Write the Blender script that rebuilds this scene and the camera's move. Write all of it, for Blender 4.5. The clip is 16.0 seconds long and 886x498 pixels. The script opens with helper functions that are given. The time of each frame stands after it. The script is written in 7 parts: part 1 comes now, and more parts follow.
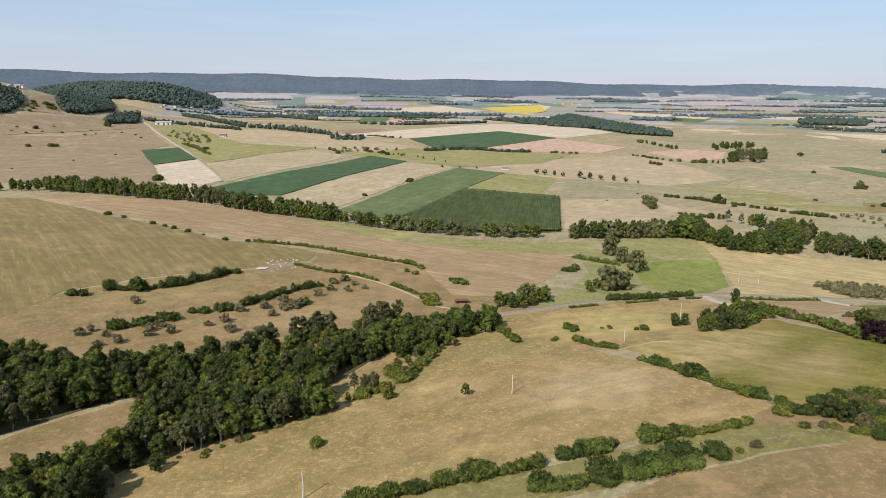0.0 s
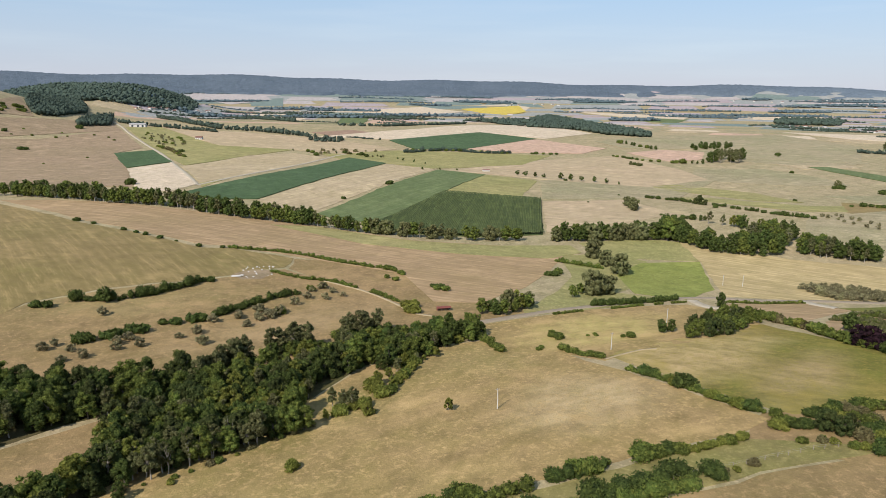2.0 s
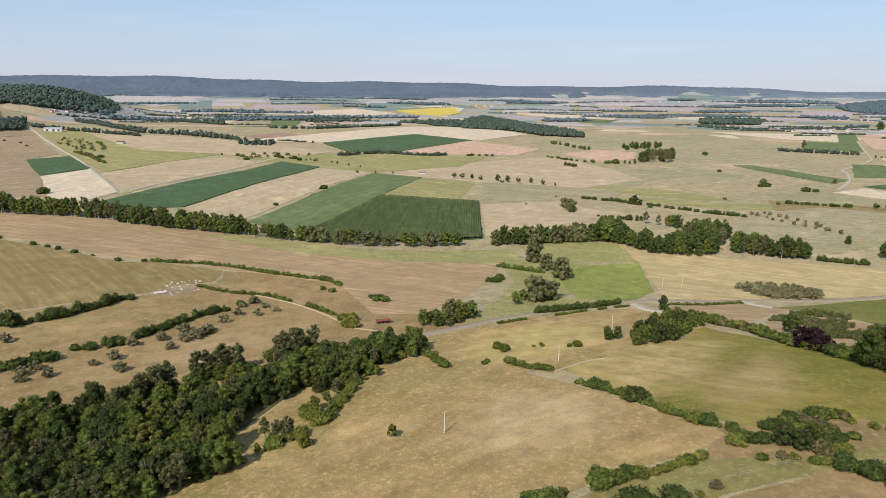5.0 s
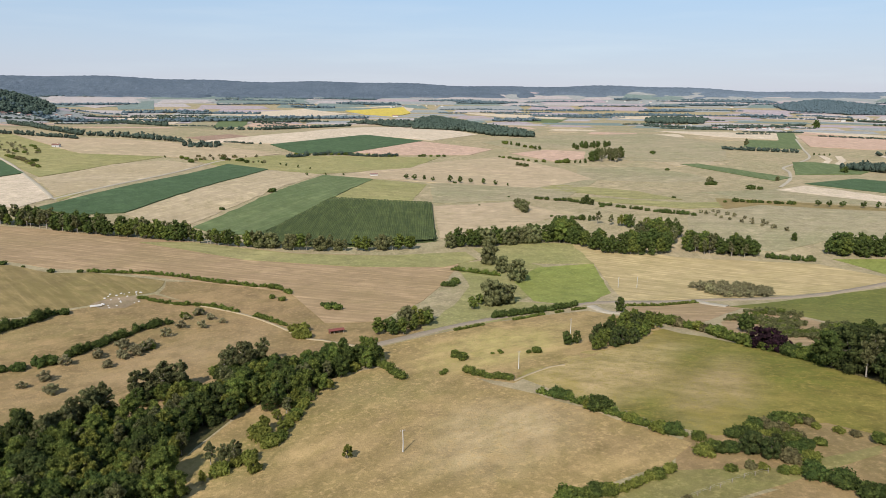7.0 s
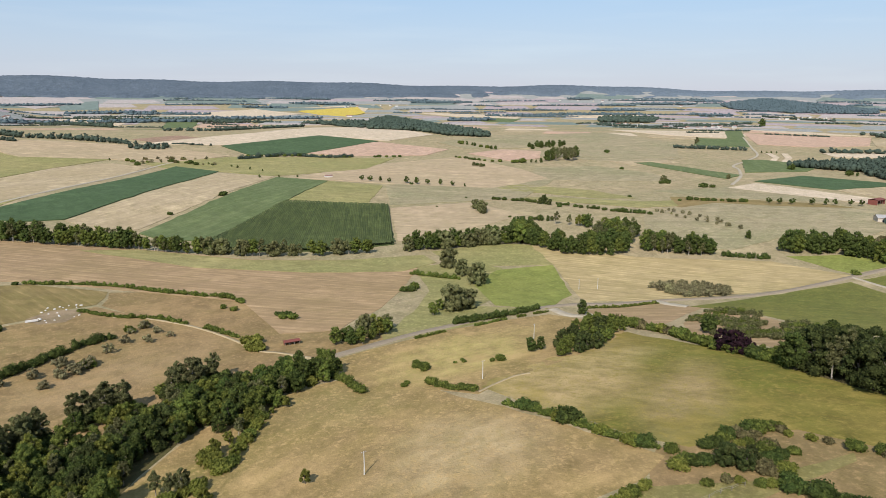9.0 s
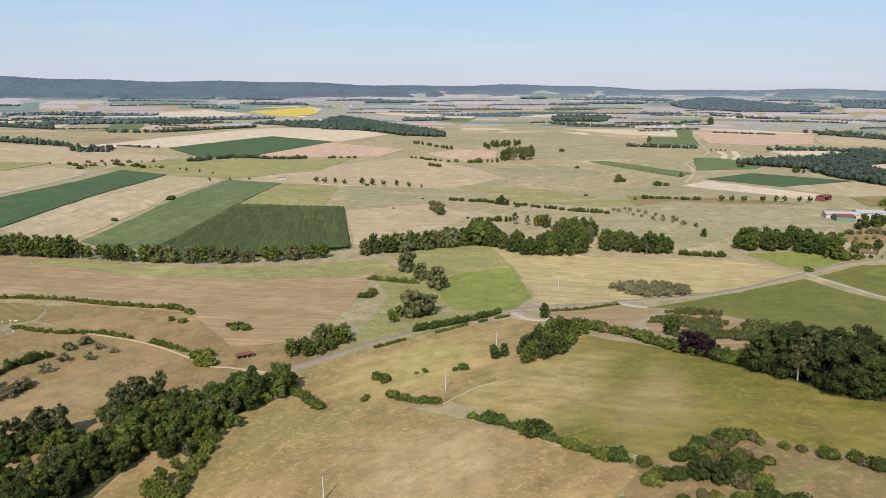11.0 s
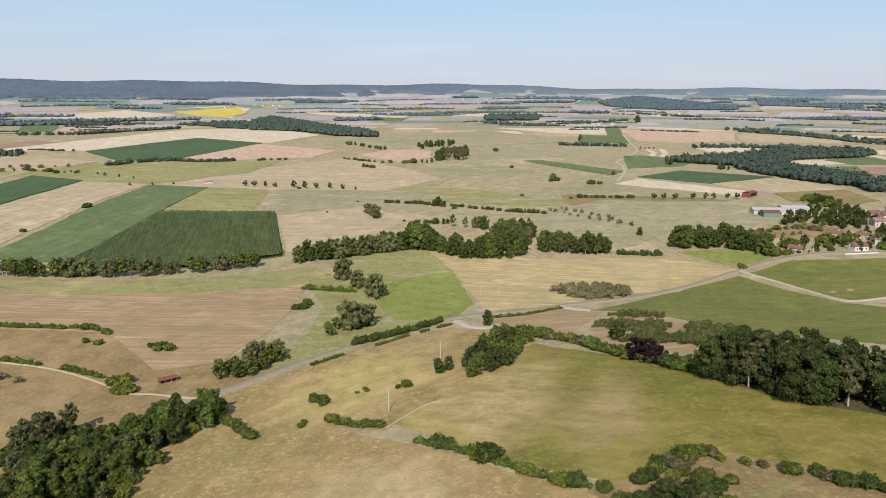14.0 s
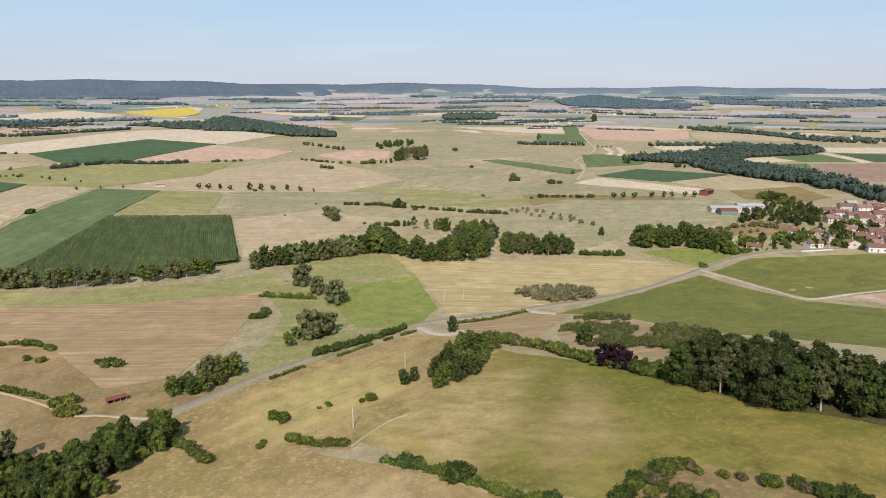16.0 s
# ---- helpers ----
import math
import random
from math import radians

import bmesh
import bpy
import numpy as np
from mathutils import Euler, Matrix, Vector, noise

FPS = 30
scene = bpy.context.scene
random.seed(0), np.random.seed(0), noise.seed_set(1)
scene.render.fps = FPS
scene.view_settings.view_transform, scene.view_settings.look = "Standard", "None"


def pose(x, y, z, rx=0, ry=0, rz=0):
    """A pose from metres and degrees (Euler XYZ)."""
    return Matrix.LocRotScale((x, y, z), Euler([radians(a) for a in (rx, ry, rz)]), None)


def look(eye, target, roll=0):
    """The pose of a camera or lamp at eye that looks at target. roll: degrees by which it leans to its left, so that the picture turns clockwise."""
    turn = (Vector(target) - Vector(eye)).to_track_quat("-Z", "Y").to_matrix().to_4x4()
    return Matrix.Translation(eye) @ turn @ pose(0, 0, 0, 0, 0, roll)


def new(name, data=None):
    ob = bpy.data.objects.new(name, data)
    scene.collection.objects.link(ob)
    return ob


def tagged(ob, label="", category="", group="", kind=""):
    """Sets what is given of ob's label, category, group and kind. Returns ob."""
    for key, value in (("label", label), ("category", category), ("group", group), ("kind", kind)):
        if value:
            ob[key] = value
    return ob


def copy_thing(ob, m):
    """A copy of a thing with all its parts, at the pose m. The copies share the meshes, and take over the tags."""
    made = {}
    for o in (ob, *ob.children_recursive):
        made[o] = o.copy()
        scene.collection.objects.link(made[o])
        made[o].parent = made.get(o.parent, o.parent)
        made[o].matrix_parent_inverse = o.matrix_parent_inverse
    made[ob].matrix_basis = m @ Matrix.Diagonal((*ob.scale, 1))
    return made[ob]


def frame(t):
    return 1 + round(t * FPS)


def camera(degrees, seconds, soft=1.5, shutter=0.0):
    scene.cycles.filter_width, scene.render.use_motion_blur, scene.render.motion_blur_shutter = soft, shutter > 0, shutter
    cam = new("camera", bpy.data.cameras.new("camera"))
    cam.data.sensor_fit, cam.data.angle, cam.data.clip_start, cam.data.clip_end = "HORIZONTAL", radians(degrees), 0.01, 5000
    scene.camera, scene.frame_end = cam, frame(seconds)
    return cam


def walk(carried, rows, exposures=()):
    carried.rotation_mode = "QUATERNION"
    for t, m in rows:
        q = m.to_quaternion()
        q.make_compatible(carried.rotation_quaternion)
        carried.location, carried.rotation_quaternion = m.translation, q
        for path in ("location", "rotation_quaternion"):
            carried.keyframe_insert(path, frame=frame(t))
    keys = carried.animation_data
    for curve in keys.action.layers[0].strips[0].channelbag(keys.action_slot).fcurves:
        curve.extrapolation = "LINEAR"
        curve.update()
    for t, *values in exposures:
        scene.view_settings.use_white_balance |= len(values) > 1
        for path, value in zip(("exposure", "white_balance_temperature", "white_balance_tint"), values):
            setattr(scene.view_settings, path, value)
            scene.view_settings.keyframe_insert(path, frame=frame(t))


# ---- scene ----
# One drone flight over dry farmland: forward about 75 m, turning to the right.
cam = camera(65.9, 16.0, soft=0.7)
ROWS = [
    (0, 0.00, 0.00, 100.00, 0.000, -13.015, 0.768),
    (0.5, -0.09, 2.41, 100.04, 0.009, -12.986, 0.752),
    (1, -0.16, 4.85, 100.11, -0.237, -12.962, 0.731),
    (1.5, -0.18, 7.26, 100.23, -0.935, -12.939, 0.708),
    (2, -0.23, 9.58, 100.33, -1.682, -12.928, 0.683),
    (2.5, -0.25, 11.89, 100.45, -2.381, -12.906, 0.653),
    (3, -0.28, 14.24, 100.57, -3.118, -12.878, 0.626),
    (3.5, -0.32, 16.66, 100.65, -4.009, -12.857, 0.608),
    (4, -0.37, 18.99, 100.75, -5.033, -12.826, 0.594),
    (6.5, 0.03, 30.98, 101.14, -10.098, -12.742, 0.455),
    (7, 0.15, 33.28, 101.22, -11.145, -12.739, 0.447),
    (7.5, 0.37, 35.68, 101.32, -12.153, -12.734, 0.439),
    (8, 0.61, 38.13, 101.40, -13.039, -12.736, 0.421),
    (8.5, 0.83, 40.58, 101.47, -13.918, -12.739, 0.387),
    (9, 1.17, 43.13, 101.53, -14.858, -12.747, 0.348),
    (11.5, 3.24, 54.84, 102.04, -19.509, -12.771, 0.186),
    (12, 3.72, 57.10, 102.17, -20.449, -12.780, 0.169),
    (12.5, 4.17, 59.37, 102.26, -21.394, -12.798, 0.148),
    (13, 4.77, 61.68, 102.37, -22.320, -12.806, 0.126),
    (13.5, 5.38, 63.97, 102.48, -23.218, -12.806, 0.105),
    (14, 5.99, 66.23, 102.62, -24.139, -12.821, 0.086),
    (14.5, 6.63, 68.41, 102.78, -25.071, -12.833, 0.073),
    (15, 7.18, 70.56, 102.97, -26.023, -12.842, 0.054),
    (15.5, 7.80, 72.64, 103.16, -26.956, -12.868, 0.028),
    (16, 8.38, 74.84, 103.39, -27.593, -12.893, -0.001),
]
walk(cam, [(t, pose(x, y, z, 0, 0, yaw) @ pose(0, 0, 0, 90 + pitch) @ pose(0, 0, 0, 0, 0, roll)) for t, x, y, z, yaw, pitch, roll in ROWS],
     exposures=[(0.0, 0.2, 6500, 12), (16.0, 0.2, 6500, 12)])

# ---- daylight: clear late-summer sky and one sun, behind the camera to its left ----
SUN_FROM = Vector((-0.545, -0.839, 0.87)).normalized()
world = bpy.data.worlds.new("sky")
scene.world = world
world.use_nodes = True
wn = world.node_tree
for n in list(wn.nodes):
    wn.nodes.remove(n)
sky = wn.nodes.new("ShaderNodeTexSky")
sky.sky_type = 'NISHITA'
sky.sun_disc = False
sky.sun_elevation = math.asin(SUN_FROM.z)
sky.sun_rotation = math.atan2(SUN_FROM.x, SUN_FROM.y)
sky.altitude = 300.0
sky.air_density, sky.dust_density, sky.ozone_density = 1.0, 0.4, 3.0
bg = wn.nodes.new("ShaderNodeBackground")
bg.inputs["Strength"].default_value = 0.105
wo = wn.nodes.new("ShaderNodeOutputWorld")
veil = wn.nodes.new("ShaderNodeMix")  # thin summer haze evens out the blue
veil.data_type = 'RGBA'
up = wn.nodes.new("ShaderNodeTexCoord")
height = wn.nodes.new("ShaderNodeSeparateXYZ")
wn.links.new(up.outputs["Generated"], height.inputs[0])
haze = wn.nodes.new("ShaderNodeMapRange")  # haze thickens towards the horizon
haze.inputs["From Min"].default_value, haze.inputs["From Max"].default_value = 0.0, 0.2
haze.inputs["To Min"].default_value, haze.inputs["To Max"].default_value = 0.88, 0.5
wn.links.new(height.outputs["Z"], haze.inputs["Value"])
wn.links.new(haze.outputs[0], veil.inputs[0])
stretch = wn.nodes.new("ShaderNodeMapping")
stretch.inputs["Scale"].default_value = (2.2, 3.0, 26.0)
wn.links.new(up.outputs["Generated"], stretch.inputs[0])
wisps = wn.nodes.new("ShaderNodeTexNoise")
wisps.inputs["Scale"].default_value, wisps.inputs["Detail"].default_value = 1.6, 6.0
wn.links.new(stretch.outputs[0], wisps.inputs["Vector"])
thin = wn.nodes.new("ShaderNodeMapRange")
thin.inputs["From Min"].default_value, thin.inputs["From Max"].default_value = 0.5, 0.8
thin.inputs["To Min"].default_value, thin.inputs["To Max"].default_value = 0.0, 0.5
wn.links.new(wisps.outputs[0], thin.inputs["Value"])
low = wn.nodes.new("ShaderNodeMix")
low.data_type = 'RGBA'
low.inputs[6].default_value, low.inputs[7].default_value = (4.75, 5.05, 5.95, 1.0), (3.5, 5.15, 6.9, 1.0)
lift = wn.nodes.new("ShaderNodeMapRange")
lift.inputs["From Min"].default_value, lift.inputs["From Max"].default_value = 0.0, 0.16
wn.links.new(height.outputs["Z"], lift.inputs["Value"])
wn.links.new(lift.outputs[0], low.inputs[0])
cirrus = wn.nodes.new("ShaderNodeMix")
cirrus.data_type = 'RGBA'
cirrus.inputs[7].default_value = (5.2, 6.0, 6.9, 1.0)
wn.links.new(thin.outputs[0], cirrus.inputs[0])
wn.links.new(low.outputs[2], cirrus.inputs[6])
wn.links.new(cirrus.outputs[2], veil.inputs[7])
wn.links.new(sky.outputs[0], veil.inputs[6])
wn.links.new(veil.outputs[2], bg.inputs["Color"])
wn.links.new(bg.outputs[0], wo.inputs["Surface"])
sun_data = bpy.data.lights.new("sun", 'SUN')
sun_data.energy, sun_data.angle, sun_data.color = 5.0, radians(0.5), (1.0, 0.955, 0.90)
sun = new("sun", sun_data)
sun.matrix_world = look(SUN_FROM * 300.0, (0, 0, 0))


# ---- materials ----
def nodes_of(name):
    m = bpy.data.materials.new(name)
    m.use_nodes = True
    t = m.node_tree
    b = t.nodes["Principled BSDF"]
    b.inputs["Specular IOR Level"].default_value = 0.15
    b.inputs["Roughness"].default_value = 0.9
    return m, t, b


def mix_colour(t, fac, a, b, mode='MIX'):
    n = t.nodes.new("ShaderNodeMix")
    n.data_type, n.blend_type = 'RGBA', mode
    for sock, v in ((n.inputs[0], fac), (n.inputs[6], a), (n.inputs[7], b)):
        if isinstance(v, bpy.types.NodeSocket):
            t.links.new(v, sock)
        elif isinstance(v, (int, float)):
            sock.default_value = v
        else:
            sock.default_value = (*v, 1.0)
    return n.outputs[2]


def spots(t, vec, scale, detail=4.0, lo=0.4, hi=0.6, rough=0.6):
    n = t.nodes.new("ShaderNodeTexNoise")
    n.inputs["Scale"].default_value, n.inputs["Detail"].default_value, n.inputs["Roughness"].default_value = scale, detail, rough
    t.links.new(vec, n.inputs["Vector"])
    r = t.nodes.new("ShaderNodeMapRange")
    r.inputs["From Min"].default_value, r.inputs["From Max"].default_value = lo, hi
    t.links.new(n.outputs["Fac"], r.inputs["Value"])
    return r.outputs[0]


def turned(t, angle, squash):
    """World position turned about z and squeezed along the rows, so that noise runs in streaks."""
    g = t.nodes.new("ShaderNodeNewGeometry")
    m = t.nodes.new("ShaderNodeMapping")
    m.vector_type = 'TEXTURE'
    m.inputs["Rotation"].default_value = (0, 0, radians(angle - 90))
    m.inputs["Scale"].default_value = (1.0, 1.0 / squash, 1.0)
    t.links.new(g.outputs["Position"], m.inputs["Vector"])
    return m.outputs[0]


def area(t, x, y, across, length, heading, most):
    """A soft ragged ellipse on the land, 1 inside and 0 outside, times most."""
    g = t.nodes.new("ShaderNodeNewGeometry")
    m = t.nodes.new("ShaderNodeMapping")
    m.vector_type = 'TEXTURE'
    m.inputs["Location"].default_value = (x, y, 0.0)
    m.inputs["Rotation"].default_value = (0, 0, radians(heading))
    m.inputs["Scale"].default_value = (across, length, 1000.0)
    t.links.new(g.outputs["Position"], m.inputs["Vector"])
    size = t.nodes.new("ShaderNodeVectorMath")
    size.operation = 'LENGTH'
    t.links.new(m.outputs[0], size.inputs[0])
    n = t.nodes.new("ShaderNodeTexNoise")
    n.inputs["Scale"].default_value, n.inputs["Detail"].default_value = 0.035, 7.0
    t.links.new(g.outputs["Position"], n.inputs["Vector"])
    both = t.nodes.new("ShaderNodeMath")
    both.operation = 'ADD'
    t.links.new(size.outputs["Value"], both.inputs[0])
    t.links.new(n.outputs["Fac"], both.inputs[1])
    r = t.nodes.new("ShaderNodeMapRange")
    r.interpolation_type = 'SMOOTHSTEP'
    r.inputs["From Min"].default_value, r.inputs["From Max"].default_value = 0.75, 1.6
    r.inputs["To Min"].default_value, r.inputs["To Max"].default_value = most, 0.0
    t.links.new(both.outputs[0], r.inputs["Value"])
    return r.outputs[0]


def turf(name, dry, green, dark, patch=0.012, lo=0.42, hi=0.62, rows=0.0, angle=0.0, row_gap=6.0, relief=0.25, dots=0.0, lines=0.0, areas=()):
    """Grass, stubble or crop: large patches of two colours, fine tufts, and faint rows where the mower or drill went."""
    m, t, b = nodes_of(name)
    flat = turned(t, 0, 1.0)
    streak = turned(t, angle, 0.06)
    c = mix_colour(t, spots(t, flat, patch, 6.0, lo, hi), dry, green)
    for x, y, across, length, heading, tint, most in areas:  # dried or lush parts of the field, haze tint on the ridge, soft and ragged
        c = mix_colour(t, area(t, x, y, across, length, heading, most), c, tint)
    c = mix_colour(t, spots(t, flat, 0.11, 5.0, 0.42, 0.72), c, mix_colour(t, 0.6, c, tuple(v * 0.5 for v in dry)))
    c = mix_colour(t, spots(t, streak if rows > 0.3 else flat, 0.5, 8.0, 0.5, 0.66, 0.78), c, tuple(min(1, v * 1.36) for v in dry))
    c = mix_colour(t, spots(t, flat, 0.8, 8.0, 0.54, 0.8, 0.8), c, dark)
    c = mix_colour(t, spots(t, flat, 0.045, 6.0, 0.55, 0.75), c, tuple(min(1, v * 1.35) for v in dry))
    laid = spots(t, turned(t, angle + 40, 0.35), 0.16, 7.0, 0.46, 0.66, 0.7)  # grass laid over by wind and wheels
    c = mix_colour(t, laid, c, mix_colour(t, 0.55, c, (0.66, 0.7, 0.56), 'MULTIPLY'))
    c = mix_colour(t, spots(t, flat, 1.7, 6.0, 0.5, 0.75, 0.8), c, mix_colour(t, 0.6, c, (0.62, 0.62, 0.56), 'MULTIPLY'))
    if rows:
        s = spots(t, streak, 1.0 / row_gap, 2.0, 0.45, 0.6)
        c = mix_colour(t, s, c, mix_colour(t, rows, c, dark))
    if lines:
        wave = t.nodes.new("ShaderNodeTexWave")
        wave.bands_direction = 'X'
        wave.inputs["Scale"].default_value = 0.314 / row_gap
        wave.inputs["Distortion"].default_value, wave.inputs["Detail"].default_value, wave.inputs["Detail Scale"].default_value = 1.2, 3.0, 0.4
        t.links.new(turned(t, angle, 1.0), wave.inputs["Vector"])
        lift = t.nodes.new("ShaderNodeMath")
        lift.operation = 'MULTIPLY'
        lift.inputs[1].default_value = lines
        t.links.new(wave.outputs["Fac"], lift.inputs[0])
        c = mix_colour(t, lift.outputs[0], c, dark)
    if dots:
        c = mix_colour(t, spots(t, flat, 0.35, 2.0, 0.62, 0.68), c, mix_colour(t, dots, c, dark))
    t.links.new(c, b.inputs["Base Color"])
    bump = t.nodes.new("ShaderNodeBump")
    bump.inputs["Strength"].default_value, bump.inputs["Distance"].default_value = 0.6, relief
    t.links.new(spots(t, flat, 1.3, 5.0, 0.2, 0.8), bump.inputs["Height"])
    t.links.new(bump.outputs[0], b.inputs["Normal"])
    return m


def leafy(name, base, light, dark, through_light=0.35):
    """Foliage: every clump and spray takes its own green."""
    m, t, b = nodes_of(name)
    g = t.nodes.new("ShaderNodeNewGeometry")
    o = t.nodes.new("ShaderNodeObjectInfo")
    ramp = t.nodes.new("ShaderNodeValToRGB")
    ramp.color_ramp.elements[0].color, ramp.color_ramp.elements[1].color = (*dark, 1), (*light, 1)
    mid = ramp.color_ramp.elements.new(0.5)
    mid.color = (*base, 1)
    t.links.new(g.outputs["Random Per Island"], ramp.inputs[0])
    hue = t.nodes.new("ShaderNodeHueSaturation")
    for out, lo, hi in ((hue.inputs["Hue"], 0.488, 0.524), (hue.inputs["Value"], 0.72, 1.32)):
        r = t.nodes.new("ShaderNodeMapRange")
        r.inputs["To Min"].default_value, r.inputs["To Max"].default_value = lo, hi
        t.links.new(o.outputs["Random"], r.inputs["Value"])
        t.links.new(r.outputs[0], out)
    t.links.new(ramp.outputs[0], hue.inputs["Color"])
    place = turned(t, 0, 1.0)
    c = mix_colour(t, spots(t, place, 0.06, 4.0, 0.35, 0.65), hue.outputs[0], tuple(v * 0.7 for v in base))
    c = mix_colour(t, spots(t, place, 0.8, 3.0, 0.5, 0.62), c, light)
    c = mix_colour(t, spots(t, place, 2.6, 4.0, 0.5, 0.68, 0.75), c, tuple(v * 0.8 for v in dark))
    t.links.new(c, b.inputs["Base Color"])
    bump = t.nodes.new("ShaderNodeBump")
    bump.inputs["Strength"].default_value, bump.inputs["Distance"].default_value = 0.9, 0.35
    t.links.new(spots(t, place, 2.2, 5.0, 0.3, 0.7, 0.7), bump.inputs["Height"])
    t.links.new(bump.outputs[0], b.inputs["Normal"])
    tr = t.nodes.new("ShaderNodeBsdfTranslucent")
    t.links.new(c, tr.inputs["Color"])
    ms = t.nodes.new("ShaderNodeMixShader")
    ms.inputs[0].default_value = through_light
    t.links.new(b.outputs[0], ms.inputs[1])
    t.links.new(tr.outputs[0], ms.inputs[2])
    t.links.new(ms.outputs[0], t.nodes["Material Output"].inputs["Surface"])
    return m


def solid(name, base, other, scale=2.0, rough=0.8, metal=0.0, lo=0.35, hi=0.65, relief=0.02):
    """Bark, plaster, tiles, tarmac: a base colour, stains in another, fine relief."""
    m, t, b = nodes_of(name)
    g = t.nodes.new("ShaderNodeTexCoord")
    c = mix_colour(t, spots(t, g.outputs["Object"], scale, 5.0, lo, hi), base, other)
    c = mix_colour(t, spots(t, g.outputs["Object"], scale * 9, 3.0, 0.45, 0.8), c, tuple(v * 0.8 for v in base))
    t.links.new(c, b.inputs["Base Color"])
    b.inputs["Roughness"].default_value, b.inputs["Metallic"].default_value = rough, metal
    bump = t.nodes.new("ShaderNodeBump")
    bump.inputs["Distance"].default_value = relief
    t.links.new(spots(t, g.outputs["Object"], scale * 6, 4.0, 0.2, 0.8), bump.inputs["Height"])
    t.links.new(bump.outputs[0], b.inputs["Normal"])
    return m


DRY = turf("dry_pasture", (0.342, 0.267, 0.155), (0.282, 0.24, 0.128), (0.185, 0.152, 0.0762), rows=0.25, angle=35, row_gap=9)
STRAW = turf("straw_grass", (0.347, 0.235, 0.104), (0.257, 0.188, 0.0678), (0.136, 0.095, 0.0367), patch=0.02, rows=0.2, angle=25, row_gap=8, areas=((-35, 195, 22, 60, -40, (0.215, 0.175, 0.055), 0.9), (-45, 150, 50, 22, 0, (0.27, 0.2, 0.075), 0.8), (15, 255, 40, 26, -30, (0.255, 0.2, 0.075), 0.75), (50, 200, 36, 26, 20, (0.475, 0.355, 0.19), 0.75), (5, 155, 45, 12, 10, (0.31, 0.225, 0.09), 0.6), (75, 290, 55, 28, 35, (0.44, 0.35, 0.125), 0.95)))
BROWN = turf("brown_pasture", (0.265, 0.176, 0.0821), (0.223, 0.16, 0.0669), (0.134, 0.0861, 0.038), patch=0.014, areas=((-140, 320, 50, 30, 20, (0.29, 0.225, 0.095), 0.6), (-60, 300, 25, 60, -50, (0.36, 0.25, 0.13), 0.6)))
OLIVE = turf("olive_meadow", (0.263, 0.187, 0.08), (0.217, 0.168, 0.0608), (0.142, 0.105, 0.037), patch=0.012, rows=0.35, angle=-53, row_gap=6, lines=0.22)
HAY = turf("mown_hay", (0.37, 0.249, 0.138), (0.327, 0.228, 0.116), (0.232, 0.158, 0.08), patch=0.012, rows=0.5, angle=-21, row_gap=5, lines=0.35)
# Stands in for OLIVE farther off, slight distance haze in the colour.
PASTURE_HAZED = turf("hazed_pasture", (0.329, 0.264, 0.16), (0.257, 0.233, 0.123), (0.182, 0.16, 0.083), patch=0.009, rows=0.3, angle=-20, row_gap=9, lines=0.12)
LUSH = turf("pale_green_pasture", (0.292, 0.249, 0.105), (0.237, 0.223, 0.0823), (0.165, 0.154, 0.0526), patch=0.01, rows=0.3, angle=-20, row_gap=8, lines=0.12)
# HAY for farther fields, paler and greyer with haze in the colour.
HAY_HAZED = turf("hazed_mown_field", (0.427, 0.315, 0.199), (0.374, 0.291, 0.176), (0.288, 0.221, 0.128), patch=0.008, rows=0.4, angle=-21, row_gap=7, lines=0.2)
BANK = turf("grassy_bank", (0.225, 0.184, 0.0702), (0.18, 0.164, 0.0504), (0.117, 0.104, 0.0315), patch=0.05)
HAY_SOUTH = turf("mown_hay_by_the_road", (0.438, 0.328, 0.167), (0.378, 0.295, 0.135), (0.27, 0.206, 0.0915), patch=0.012, rows=0.5, angle=-38, row_gap=5, lines=0.3)
MEADOW = turf("green_meadow", (0.227, 0.17, 0.0441), (0.136, 0.144, 0.0193), (0.0838, 0.0839, 0.0124), patch=0.008, rows=0.2, angle=-55, row_gap=6, areas=((92, 236, 42, 32, 60, (0.46, 0.325, 0.155), 0.95), (118, 266, 38, 26, 40, (0.43, 0.315, 0.14), 0.9), (122, 212, 16, 52, -42, (0.385, 0.27, 0.13), 0.8), (172, 200, 22, 70, 10, (0.16, 0.155, 0.028), 0.75)))
PADDOCK = turf("green_paddock", (0.166, 0.155, 0.0374), (0.128, 0.136, 0.0293), (0.0848, 0.0894, 0.0187), patch=0.012, rows=0.2, angle=-40, row_gap=7, lines=0.12)
BRIGHT = turf("fresh_grass", (0.204, 0.212, 0.0528), (0.174, 0.197, 0.0464), (0.13, 0.148, 0.0336), patch=0.02)
CROP = turf("green_crop", (0.0682, 0.105, 0.0452), (0.0564, 0.092, 0.0365), (0.0423, 0.0707, 0.0268), patch=0.02, rows=0.3, angle=62, row_gap=4)
CROP_LIGHT = turf("light_crop", (0.132, 0.156, 0.0637), (0.11, 0.14, 0.0531), (0.0739, 0.101, 0.0361), patch=0.015, rows=0.4, angle=62, row_gap=5, lines=0.15)
CORN = turf("maize", (0.0798, 0.0981, 0.0321), (0.0678, 0.0861, 0.0265), (0.0319, 0.0455, 0.0151), patch=0.03, rows=0.5, angle=81, row_gap=2.4)
STUBBLE = turf("stubble", (0.421, 0.325, 0.202), (0.381, 0.294, 0.17), (0.281, 0.214, 0.124), patch=0.01, rows=0.35, angle=62, row_gap=8, lines=0.2)
PALE = turf("pale_stubble", (0.532, 0.421, 0.301), (0.492, 0.391, 0.279), (0.394, 0.308, 0.213), patch=0.01, rows=0.2, angle=30, row_gap=8)
